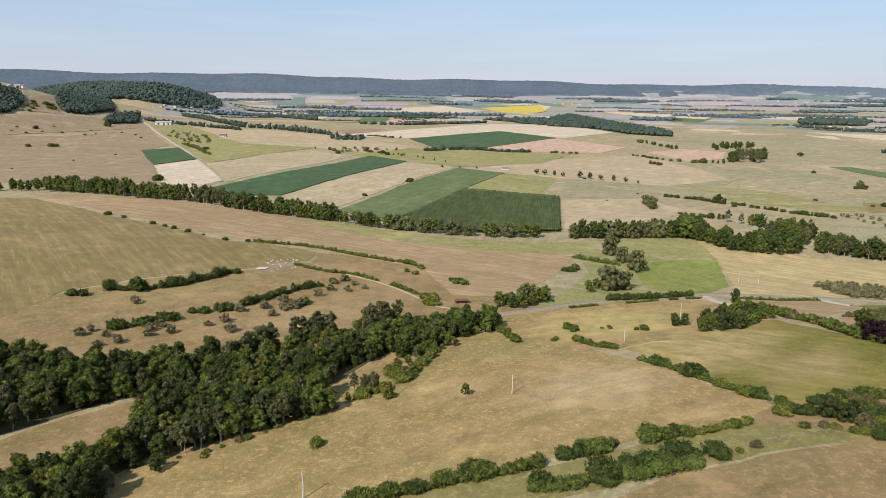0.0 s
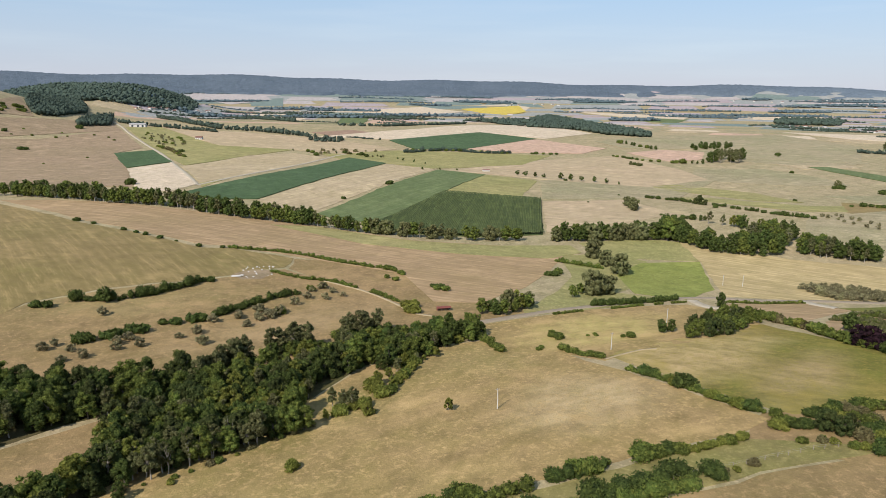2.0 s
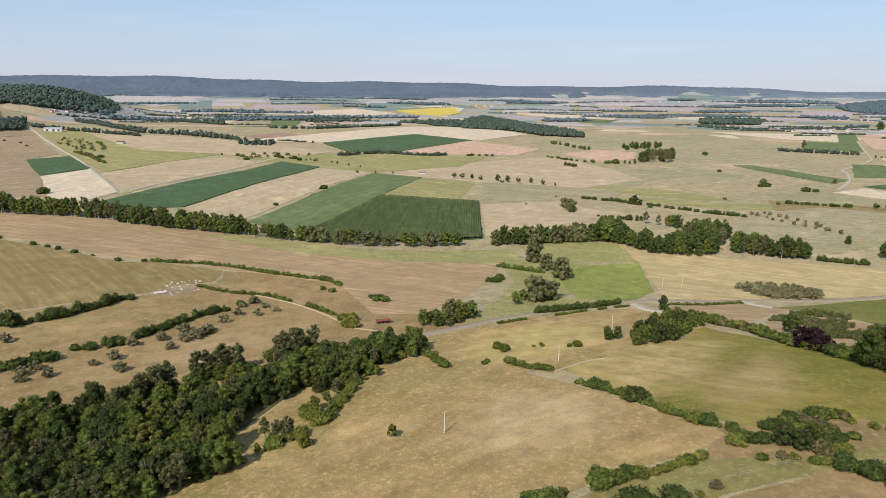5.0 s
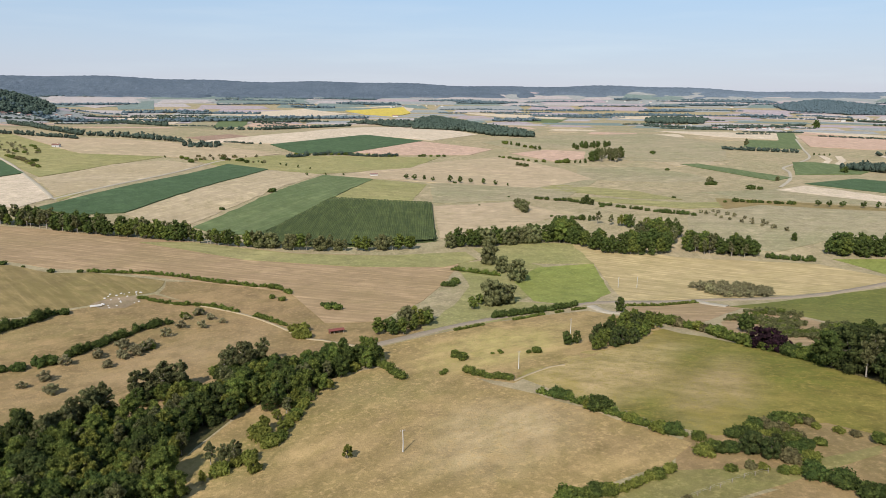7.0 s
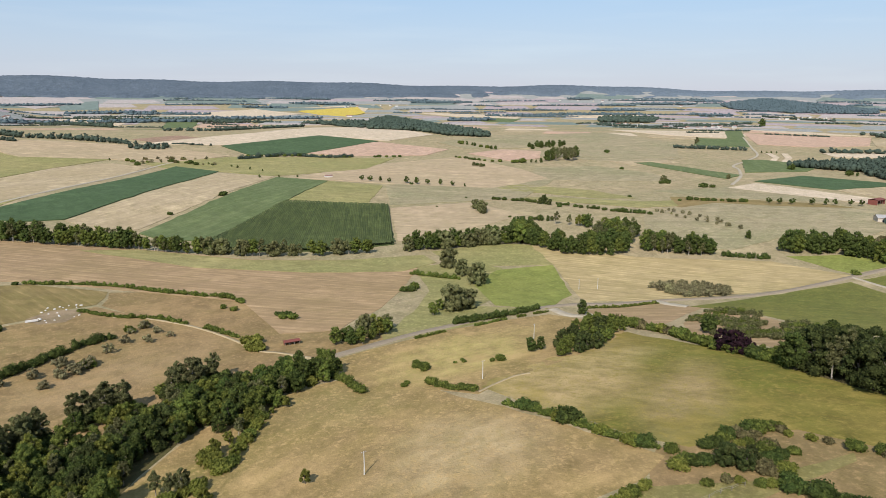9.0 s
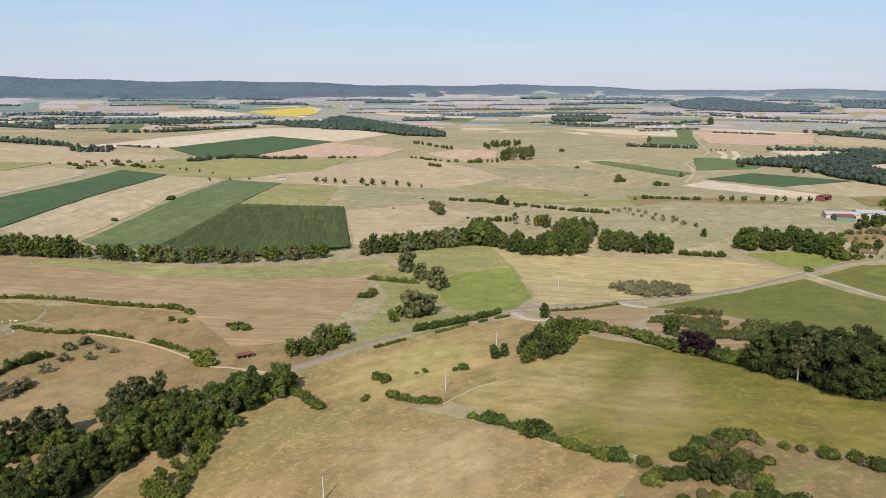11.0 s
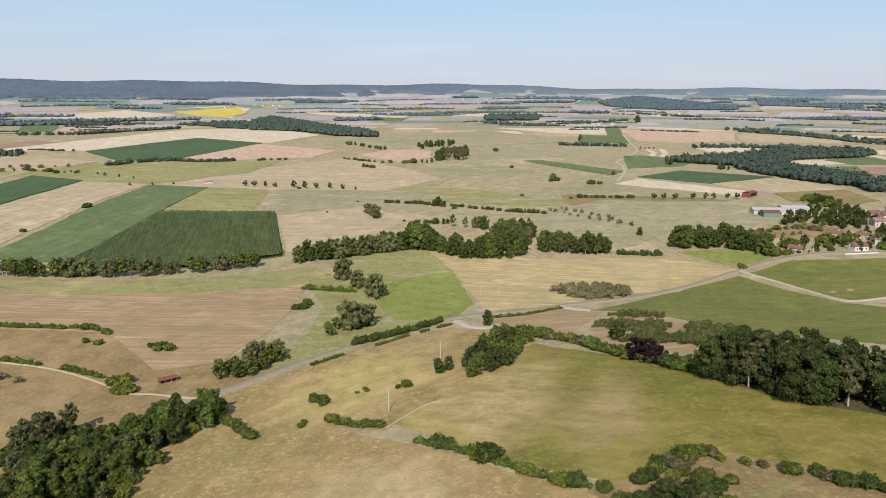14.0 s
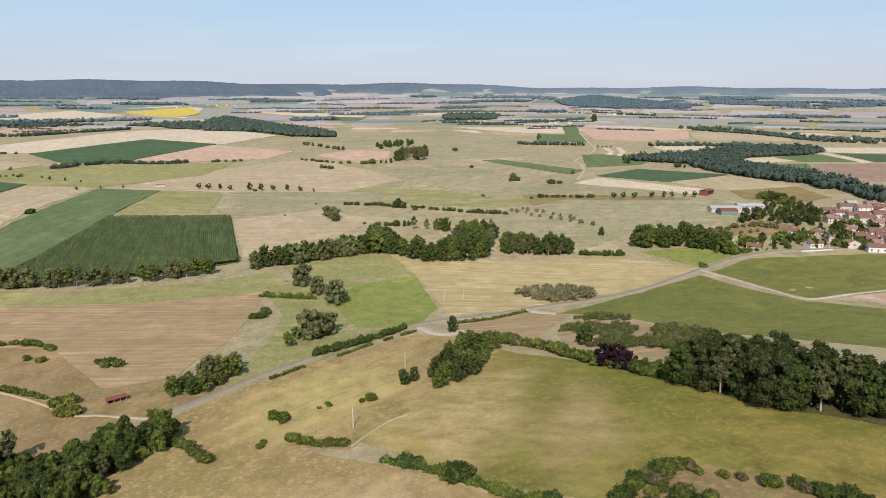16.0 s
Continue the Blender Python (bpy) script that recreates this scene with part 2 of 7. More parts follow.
PINK = turf("tilled_soil", (0.475, 0.313, 0.222), (0.444, 0.302, 0.212), (0.349, 0.227, 0.164), patch=0.01, rows=0.3, angle=60, row_gap=8)
REDSOIL = turf("red_soil", (0.30, 0.19, 0.13), (0.27, 0.18, 0.12), (0.2, 0.13, 0.09), patch=0.01, rows=0.3, angle=60, row_gap=8)
YELLOW = turf("sunflower_bloom", (0.52, 0.385, 0.07), (0.48, 0.36, 0.075), (0.36, 0.29, 0.08), patch=0.02)
LEAF = leafy("leaf_mixed", (0.144, 0.178, 0.0364), (0.238, 0.269, 0.0567), (0.07, 0.0894, 0.0211))
LEAF_DARK = leafy("leaf_dark", (0.0878, 0.119, 0.0286), (0.145, 0.181, 0.0437), (0.0461, 0.0642, 0.0181))
LEAF_GREY = leafy("leaf_greyish", (0.166, 0.167, 0.0643), (0.256, 0.248, 0.106), (0.0891, 0.0941, 0.0367))
LEAF_LIGHT = leafy("leaf_light", (0.214, 0.224, 0.0421), (0.324, 0.322, 0.0702), (0.125, 0.138, 0.0281))
LEAF_SPARSE = leafy("leaf_thin_grey", (0.277, 0.247, 0.128), (0.405, 0.36, 0.189), (0.158, 0.143, 0.0725))
LEAF_PURPLE = leafy("leaf_purple", (0.035, 0.016, 0.022), (0.06, 0.025, 0.035), (0.018, 0.009, 0.012))
LEAF_DRY = leafy("leaf_dry", (0.188, 0.16, 0.0688), (0.263, 0.225, 0.1), (0.106, 0.0875, 0.0413))
# Foliage of far woods: haze is lightened and blued into these greens.
LEAF_HAZED = leafy("leaf_hazed", (0.0649, 0.0916, 0.0673), (0.0903, 0.118, 0.0845), (0.0458, 0.0669, 0.0513), 0.15)
LEAF_HAZED_PALE = leafy("leaf_hazed_pale", (0.103, 0.143, 0.154), (0.132, 0.178, 0.191), (0.0762, 0.112, 0.124), 0.1)
# Ridge canopy with distance haze painted in: blue-grey, paler towards the right.
CANOPY_HAZED = turf("hazed_canopy", (0.103, 0.127, 0.156), (0.0817, 0.105, 0.132), (0.0627, 0.0846, 0.11), patch=0.006, relief=2.0, areas=((3000, 3200, 1900, 1900, 0, (0.155, 0.19, 0.225), 0.9),))
LEAF_OAK = leafy("leaf_deep", (0.067, 0.0832, 0.0239), (0.12, 0.138, 0.041), (0.0335, 0.0444, 0.0137))
BARK = solid("bark", (0.13, 0.105, 0.08), (0.22, 0.19, 0.155), 1.5)
BARK_PALE = solid("pale_bark", (0.33, 0.29, 0.24), (0.22, 0.19, 0.15), 1.5)
TARMAC = solid("old_tarmac", (0.234, 0.186, 0.131), (0.282, 0.225, 0.155), 0.3)
GRAVEL = solid("chalk_track", (0.399, 0.344, 0.264), (0.323, 0.267, 0.176), 0.4)
EARTH = solid("worn_earth", (0.36, 0.279, 0.171), (0.288, 0.225, 0.117), 0.4)
PLASTER = solid("pale_plaster", (0.52, 0.46, 0.38), (0.40, 0.34, 0.28), 0.5)
WHITE = solid("white_render", (0.612, 0.585, 0.54), (0.504, 0.477, 0.432), 0.5)
TILE = solid("clay_tiles", (0.189, 0.0893, 0.066), (0.139, 0.0788, 0.0605), 0.8)
TILE_PALE = solid("faded_tiles", (0.264, 0.15, 0.121), (0.194, 0.11, 0.0893), 0.8)
SHEET = solid("grey_roof_sheet", (0.38, 0.36, 0.34), (0.28, 0.27, 0.26), 0.5, 0.6)
RED_SHEET = solid("rusted_red_sheet", (0.195, 0.06, 0.048), (0.15, 0.056, 0.04), 0.7, 0.6)
GREEN_SHEET = solid("green_cladding", (0.144, 0.216, 0.17), (0.12, 0.18, 0.14), 0.7, 0.6)
PANE = solid("window_glass", (0.05, 0.06, 0.07), (0.03, 0.035, 0.04), 1.0, 0.15)
TIMBER = solid("weathered_timber", (0.30, 0.25, 0.19), (0.22, 0.18, 0.14), 3.0)
CONCRETE = solid("concrete_pole", (0.52, 0.50, 0.46), (0.42, 0.40, 0.36), 1.0)
WOOD_FLOOR = turf("wood_floor", (0.1, 0.078, 0.035), (0.072, 0.068, 0.022), (0.045, 0.036, 0.016), patch=0.06)
# Field colours for the far plain, greyed and blued to carry aerial haze.
HAZED_TAN = turf("hazed_stubble", (0.396, 0.338, 0.314), (0.36, 0.315, 0.293), (0.303, 0.265, 0.251), patch=0.004)
HAZED_ROSE = turf("hazed_tilled_soil", (0.351, 0.282, 0.284), (0.327, 0.27, 0.267), (0.276, 0.229, 0.226), patch=0.004)
HAZED_GREEN = turf("hazed_grassland", (0.17, 0.205, 0.178), (0.149, 0.189, 0.168), (0.124, 0.157, 0.143), patch=0.004)
HAZED_OLIVE = turf("hazed_dry_pasture", (0.283, 0.278, 0.258), (0.254, 0.259, 0.24), (0.207, 0.213, 0.204), patch=0.004)
SLOPE = turf("dry_hill_pasture", (0.293, 0.207, 0.129), (0.252, 0.185, 0.108), (0.177, 0.126, 0.0745), patch=0.01, rows=0.2, angle=10, row_gap=10)
SOIL = turf("bare_soil", (0.235, 0.172, 0.105), (0.26, 0.19, 0.11), (0.17, 0.125, 0.075), patch=0.12)


# ---- shape of the land ----
BUMPS = (6.4, 6.3, 9.7, 13.2, 4.8, 5.1, -5.6, 3.5, 10.9, 4.6, 8.4, -4.2, -1.9, -0.3, -0.6, 8.3, 5.8, 1.6, -7.8, -5.9, 5.5, -4.4, -3.7, -0.5, 5.4, 5.7, 3.1, 2.4, -2.5, -4.4)
STEPS_X, STEPS_Y, SPREAD = (-280, -110, 40, 190, 360), (60, 180, 290, 400, 560, 760), 120.0


def ease(a, b, v):
    v = min(1.0, max(0.0, (v - a) / (b - a)))
    return v * v * (3 - 2 * v)


def hill(x, y, cx, cy, sx, sy):
    return math.exp(-(((x - cx) / sx) ** 2 + ((y - cy) / sy) ** 2) / 2)


def ground_z(x, y):
    r, bearing = math.hypot(x, y), math.degrees(math.atan2(x, y))
    z = -4.0
    if r < 1500:
        for j, cy in enumerate(STEPS_Y):
            for i, cx in enumerate(STEPS_X):
                z += BUMPS[j * 5 + i] * hill(x, y, cx, cy, SPREAD, SPREAD)
    ridge = 178 - 30 * ease(-20, 25, bearing) - 26 * ease(25, 42, bearing) + 6 * math.sin(bearing * 0.31) + 3.5 * math.sin(bearing * 0.83 + 1.0)
    z += 20 * ease(1000, 3000, r) + 68 * ease(2900, 4400, r) + (ridge - 88) * ease(4230, 4700, r)
    z += 22 * hill(x, y, -640, 1500, 380, 380) + 16 * hill(x, y, 230, 1560, 420, 260)
    z += 90 * math.exp(-((x + 1040) / 260) ** 4 - ((y - 2260) / 480) ** 2) + 110 * hill(x, y, -985, 1290, 165, 250)
    return z


def mesh_object(name, verts, faces, mat, parent=None, smooth=False):
    me = bpy.data.meshes.new(name)
    verts, faces = np.asarray(verts, dtype=np.float32), np.asarray(faces, dtype=np.int32)
    k = faces.shape[1]
    me.vertices.add(len(verts))
    me.vertices.foreach_set("co", verts.ravel())
    me.loops.add(faces.size)
    me.loops.foreach_set("vertex_index", faces.ravel())
    me.polygons.add(len(faces))
    me.polygons.foreach_set("loop_start", np.arange(0, faces.size, k, dtype=np.int32))
    me.polygons.foreach_set("loop_total", np.full(len(faces), k, dtype=np.int32))
    if smooth:
        me.polygons.foreach_set("use_smooth", np.ones(len(faces), dtype=bool))
    me.update()
    me.validate()
    me.materials.append(mat)
    ob = new(name, me)
    ob.parent = parent
    return ob


def part(name, bm, mat, parent, label=""):
    me = bpy.data.meshes.new(name)
    bm.to_mesh(me)
    bm.free()
    me.materials.append(mat)
    ob = new(name, me)
    ob.parent = parent
    return tagged(ob, label=label)


def build_ground():
    n = 190
    u = np.linspace(-1, 1, 2 * n + 1)
    xs = 5600 * np.sinh(5.0 * u) / np.sinh(5.0)
    ys = np.concatenate([200 + 4780 * np.sinh(5.0 * u[n:]) / np.sinh(5.0), (200 - 4000 * np.sinh(5.0 * u[n + 1::4]) / np.sinh(5.0))])
    ys = np.sort(ys)
    verts = [(x, y, ground_z(x, y) - 6 * ease(3500, 4200, math.hypot(x, y))) for y in ys for x in xs]
    w = len(xs)
    faces = [(j * w + i, j * w + i + 1, (j + 1) * w + i + 1, (j + 1) * w + i) for j in range(len(ys) - 1) for i in range(w - 1)]
    return tagged(mesh_object("ground", verts, faces, DRY, smooth=True), "dry straw-coloured pasture land with olive patches", "ground", kind="structure")


build_ground()


def inset_cut(bm, step):
    """Cut a flat patch along a square net, so that it can follow the land."""
    xs, ys = [v.co.x for v in bm.verts], [v.co.y for v in bm.verts]
    for axis, lo, hi in ((0, min(xs), max(xs)), (1, min(ys), max(ys))):
        k = math.ceil(lo / step)
        while k * step < hi:
            co, no = Vector((0, 0, 0)), Vector((0, 0, 0))
            co[axis], no[axis] = k * step, 1.0
            bmesh.ops.bisect_plane(bm, geom=bm.verts[:] + bm.edges[:] + bm.faces[:], dist=0.01, plane_co=co, plane_no=no)
            k += 1


def field(name, label, mat, pts, crop=0.05, ragged=2.5):
    """A field as a thin layer of growth that lies on the land."""
    cx, cy = sum(p[0] for p in pts) / len(pts), sum(p[1] for p in pts) / len(pts)
    far = math.hypot(cx, cy)
    size = max(max(p[0] for p in pts) - min(p[0] for p in pts), max(p[1] for p in pts) - min(p[1] for p in pts))
    bm = bmesh.new()
    edge = []
    for (x0, y0), (x1, y1) in zip(pts, pts[1:] + pts[:1]):
        n = max(1, int(math.hypot(x1 - x0, y1 - y0) / (6 + far * 0.01)))
        for k in range(n):
            f, wob = k / n, ragged * min(1.0, 4 * k / n, 4 * (n - k) / n)
            x, y = x0 + (x1 - x0) * f, y0 + (y1 - y0) * f
            edge.append((x + wob * noise.noise(Vector((x * 0.06, y * 0.06, 1.0))), y + wob * noise.noise(Vector((x * 0.06, y * 0.06, 7.0)))))
    face = bm.faces.new([bm.verts.new((x, y, 0)) for x, y in edge])
    bmesh.ops.triangulate(bm, faces=[face])
    inset_cut(bm, max(9.0, size / 30, far * 0.022))
    lift = crop + 0.03 + max(0.0, far - 350) * 0.0005
    bm.normal_update()
    for f in bm.faces:
        if f.normal.z < 0:
            f.normal_flip()
    rim = [e for e in bm.edges if len(e.link_faces) == 1]
    for v in bm.verts:
        v.co.z = ground_z(v.co.x, v.co.y) + lift
    grown = bmesh.ops.extrude_edge_only(bm, edges=rim)
    for v in [g for g in grown["geom"] if isinstance(g, bmesh.types.BMVert)]:
        v.co.z -= lift + 1.0
    for e in rim:
        e.smooth = False
    for f in bm.faces:
        f.smooth = True
    ob = part(name, bm, mat, None)
    return tagged(ob, label, "field", kind="structure")


def lane(name, label, mat, pts, width, lift=0.12, category="road"):
    """A road or track: a cambered strip that follows the land, with soft shoulders."""
    line = []
    for i in range(len(pts) - 1):
        p0, p1, p2, p3 = (Vector(pts[max(0, min(len(pts) - 1, i + k))]) for k in (-1, 0, 1, 2))
        n = max(2, int((p2 - p1).length / 6))
        for k in range(n):
            f = k / n
            line.append(0.5 * ((2 * p1) + (p2 - p0) * f + (2 * p0 - 5 * p1 + 4 * p2 - p3) * f * f + (3 * p1 - p0 - 3 * p2 + p3) * f ** 3))
    line.append(Vector(pts[-1]))
    verts, faces = [], []
    profile = ((-0.62, -0.5), (-0.5, 0.0), (0.0, 0.06), (0.5, 0.0), (0.62, -0.5))
    for i, p in enumerate(line):
        d = (line[min(i + 1, len(line) - 1)] - line[max(i - 1, 0)]).normalized()
        side = Vector((d.y, -d.x))
        wob = random.uniform(-0.04, 0.04)
        base = ground_z(p.x, p.y) + lift + math.hypot(p.x, p.y) * 0.0005
        for s, dz in profile:
            q = p + side * (width * (s + wob))
            verts.append((q.x, q.y, max(base, ground_z(q.x, q.y) + lift * 0.8) + dz))
        if i:
            a = (i - 1) * 5
            faces += [(a + k, a + k + 1, a + k + 6, a + k + 5) for k in range(4)]
    ob = mesh_object(name, verts, faces, mat, smooth=True)
    return tagged(ob, label, category, kind="structure")


# ---- plants ----
def ball(level, seed, rough):
    """A lumpy unit ball, as arrays."""
    bm = bmesh.new()
    bmesh.ops.create_icosphere(bm, subdivisions=level, radius=1.0)
    off = Vector((seed * 7.3, seed * 3.1, seed * 5.7))
    for v in bm.verts:
        v.co *= 1.0 + rough * noise.noise(v.co * 1.7 + off) + rough * 0.6 * noise.noise(v.co * 4.1 + off)
    co = np.array([v.co[:] for v in bm.verts])
    fa = np.array([[v.index for v in f.verts] for f in bm.faces])
    bm.free()
    return co, fa


BALLS = {lv: [ball(lv, s, 0.45) for s in range(8)] for lv in (1, 2, 3)}
rng = np.random.default_rng(7)


def clump_arrays(blobs, level, sprays=0, size=0.5, droop=0.0):
    """blobs: rows of x, y, z, radius, height factor. Lumpy masses with small leaf sprays set over them."""
    vs, fs, n = [], [], 0
    for i, (x, y, z, r, k) in enumerate(blobs):
        co, fa = BALLS[level][rng.integers(8)]
        a = rng.uniform(0, 6.28)
        c, s = math.cos(a), math.sin(a)
        q = np.stack([co[:, 0] * c - co[:, 1] * s, co[:, 0] * s + co[:, 1] * c, co[:, 2] * k], 1) * (r * (0.84 if sprays else 1.0)) + (x, y, z)
        vs.append(q)
        fs.append(fa + n)
        n += len(q)
    if sprays:
        blobs = np.asarray(blobs)
        share = blobs[:, 3] ** 2 / (blobs[:, 3] ** 2).sum()
        pick = rng.choice(len(blobs), sprays, p=share)
        d = rng.normal(size=(sprays, 3))
        d[:, 2] += 0.25
        d /= np.linalg.norm(d, axis=1)[:, None]
        b = blobs[pick]
        c = b[:, :3] + d * b[:, 3:4] * rng.uniform(0.72, 1.22, (sprays, 1)) * np.stack([np.ones(sprays), np.ones(sprays), b[:, 4]], 1)
        c[:, 2] -= droop * rng.random(sprays)
        u = rng.normal(size=(sprays, 3))
        w = np.cross(u, d + rng.normal(size=(sprays, 3)) * 0.7)
        u /= np.linalg.norm(u, axis=1)[:, None]
        w /= np.linalg.norm(w, axis=1)[:, None]
        sz = size * rng.uniform(0.5, 1.25, (sprays, 1))
        tri = np.stack([c - u * sz * 0.6 - w * sz * 0.5, c + w * sz * 0.75, c + u * sz * 0.75 - w * sz * 0.35], 1).reshape(-1, 3)
        vs.append(tri)
        fs.append(np.arange(sprays)[:, None] * 3 + n + (0, 1, 2))
    return np.concatenate(vs), np.concatenate(fs)


def limb_arrays(rows, sides=6):
    """rows: start, end, radius at each: tapered limbs as arrays."""
    vs, fs, n = [], [], 0
    for p, q, r0, r1 in rows:
        p, q = Vector(p), Vector(q)
        d = (q - p).normalized()
        u = d.orthogonal().normalized()
        w = d.cross(u)
        ring = [(u * math.cos(6.2832 * k / sides) + w * math.sin(6.2832 * k / sides)) for k in range(sides)]
        mid = (p + q) / 2 + u * (q - p).length * 0.04
        vs += [tuple(c + o * r) for c, r in ((p, r0), (mid, (r0 + r1) / 2), (q, r1)) for o in ring]
        for lv in (0, 1):
            for k in range(sides):
                a, b2 = n + lv * sides + k, n + lv * sides + (k + 1) % sides
                fs += [(a, b2, b2 + sides), (a, b2 + sides, a + sides)]
        n += 3 * sides
    return np.array(vs), np.array(fs)


def make_tree(name, label, leaf, bark, height, spread, bare, lumps, sprays, spray=0.55, tall=1.0, limbs=7, sparse=1.0, droop=0.0, category="tree", level=1):
    """A tree at the origin: tapered trunk with limbs, and a crown of clumps and leaf sprays."""
    root = tagged(new(name), label, category)
    rows = [((0, 0, -0.6), (rng.uniform(-.3, .3), rng.uniform(-.3, .3), height * 0.55), height * 0.026, height * 0.014)]
    blobs = []
    lean = rng.uniform(-0.12, 0.12, 2) * height
    for k in range(lumps):
        a, f = k * 2.4 + rng.uniform(-.5, .5), (k + 0.5) / lumps
        z = height * (bare + (0.96 - bare) * f) + rng.uniform(-.05, .05) * height
        wide = spread * math.sin(math.pi * min(0.97, 0.2 + 0.72 * f)) ** 0.8
        rr = wide * rng.uniform(0.25, 0.95) * (0.2 if k == lumps - 1 else 1.0)
        r = spread * rng.uniform(0.22, 0.44) * (1.2 - 0.5 * f)
        blobs.append((math.cos(a) * rr + lean[0] * f, math.sin(a) * rr + lean[1] * f, min(z, height - r * 0.7 * tall), r * sparse, tall * rng.uniform(0.7, 1.15)))
    for k in range(limbs):
        b = blobs[(k * lumps) // limbs]
        z0 = height * rng.uniform(max(0.12, bare * 0.7), 0.5)
        rows.append(((0, 0, z0), (b[0] * 0.95, b[1] * 0.95, max(b[2], z0 + 0.3)), height * 0.011, height * 0.004))
    v, f = limb_arrays(rows[:1], 8) if level < 1 else limb_arrays(rows, 5)
    mesh_object("trunk", v, f, bark, root)
    v, f = clump_arrays(blobs, level, sprays, spray, droop)
    mesh_object("crown", v, f, leaf, root)
    return root


def make_bush(name, label, leaf, wide, high, lumps, sprays, spray=0.42, level=1):
    root = tagged(new(name), label, "bush")
    rows = [((0, 0, -0.4), (rng.uniform(-.5, .5) * wide, rng.uniform(-.5, .5) * wide, high * 0.55), 0.07, 0.03) for _ in range(5)]
    v, f = limb_arrays(rows, 5)
    mesh_object("stems", v, f, BARK, root)
    blobs = []
    for k in range(lumps):
        a, rr = k * 2.4, wide * 0.62 * math.sqrt((k + 0.3) / lumps)
        r = min(wide, high) * rng.uniform(0.38, 0.55)
        blobs.append((math.cos(a) * rr, math.sin(a) * rr, max(r * 0.55, (high - r * 0.9) * rng.uniform(0.45, 1.0) * (1 - 0.4 * rr / wide)), r, 0.9))
    v, f = clump_arrays(blobs, level, sprays, spray)
    mesh_object("foliage", v, f, leaf, root)
    return root


KINDS = {}


def kind(key, height, makers):
    """Several specimens of one kind; the first plantings use them, the others are copies."""
    KINDS[key] = [height, [(m, None) for m in makers], [0] * len(makers)]


def plant(key, x, y, height, group="", sink=0.0):
    base, makers, used = KINDS[key + ("_afar" if math.hypot(x, y - 40) > 265 and key + "_afar" in KINDS else "")]
    i = random.randrange(len(makers))
    s = height / base
    m = Matrix.Translation((x, y, ground_z(x, y) - sink)) @ Matrix.Rotation(random.uniform(0, 6.28), 4, 'Z') @ Matrix.Diagonal((s * random.uniform(0.88, 1.14), s * random.uniform(0.88, 1.14), s, 1))
    make, ob = makers[i]
    if ob is None:
        ob = make()
        makers[i] = (make, ob)
        ob.matrix_basis = m
    else:
        keep = ob.matrix_basis.copy()
        ob.matrix_basis = Matrix.Identity(4)
        ob = copy_thing(ob, m)
        makers[i][1].matrix_basis = keep
    if group:
        tagged(ob, group=group)
    return ob


def variants(n, maker, **kw):
    return [lambda kw=kw: maker(**kw) for _ in range(n)]


def kinds(key, base, n, maker, **kw):
    """A kind in full detail, and the same with coarser leaves for the middle distance."""
    kind(key, base, variants(n, maker, **kw))
    kw = dict(kw, sprays=kw["sprays"] // 5, spray=kw.get("spray", 0.5) * 1.75, level=1)
    kind(key + "_afar", base, variants(n, maker, **kw))


kinds("broadleaf", 12, 4, make_tree, name="broadleaf_tree", label="full-crowned green deciduous tree in summer leaf", leaf=LEAF, bark=BARK, height=12, spread=4.3, bare=0.22, lumps=26, sprays=2100, spray=0.5)
kinds("dark", 12, 3, make_tree, name="alder_tree", label="dense dark green deciduous tree beside others", leaf=LEAF_DARK, bark=BARK, height=12, spread=4.2, bare=0.18, lumps=26, sprays=2100, spray=0.5)
kinds("oak", 12, 3, make_tree, name="oak_tree", label="broad dark green tree with a deep crown", leaf=LEAF_OAK, bark=BARK, height=12, spread=5.0, bare=0.1, lumps=26, sprays=2100, spray=0.5)
kinds("light", 11, 2, make_tree, name="young_tree", label="light green deciduous tree with an open crown", leaf=LEAF_LIGHT, bark=BARK, height=11, spread=3.6, bare=0.25, lumps=20, sprays=2200, sparse=0.85)
kinds("ash", 14, 3, make_tree, name="ash_tree", label="tall grey-green tree with a bare pale trunk", leaf=LEAF_GREY, bark=BARK_PALE, height=14, spread=3.5, bare=0.34, lumps=24, sprays=2200, sparse=0.82, limbs=9)
kinds("thin", 11, 2, make_tree, name="dying_tree", label="half-dead greyish tree with bare pale branches", leaf=LEAF_GREY, bark=BARK_PALE, height=11, spread=3.0, bare=0.4, lumps=9, sprays=600, spray=0.4, sparse=0.42, limbs=14)
kinds("willow", 13, 3, make_tree, name="willow_tree", label="broad grey-green willow with a full rounded crown", leaf=LEAF_GREY, bark=BARK, height=13, spread=6.4, bare=0.12, lumps=32, sprays=3000, droop=0.8)
kinds("orchard", 4, 3, make_tree, name="fruit_tree", label="small old fruit tree with a thin crown on dry grass", leaf=LEAF_SPARSE, bark=BARK, height=4, spread=2.5, bare=0.22, lumps=12, sprays=1000, spray=0.34, sparse=0.8, limbs=6)
kinds("roundtree", 6, 2, make_tree, name="roadside_tree", label="small round-crowned dark green roadside tree", leaf=LEAF_DARK, bark=BARK, height=6, spread=2.5, bare=0.3, lumps=10, sprays=900, spray=0.5)
kinds("purple", 9, 2, make_tree, name="purple_tree", label="purple-leaved plum tree in a hedge", leaf=LEAF_PURPLE, bark=BARK, height=9, spread=4.4, bare=0.05, lumps=20, sprays=2400)
kinds("bush", 3, 4, make_bush, name="hawthorn_bush", label="rounded green hawthorn bush on dry grass", leaf=LEAF, wide=2.4, high=3, lumps=12, sprays=1100)
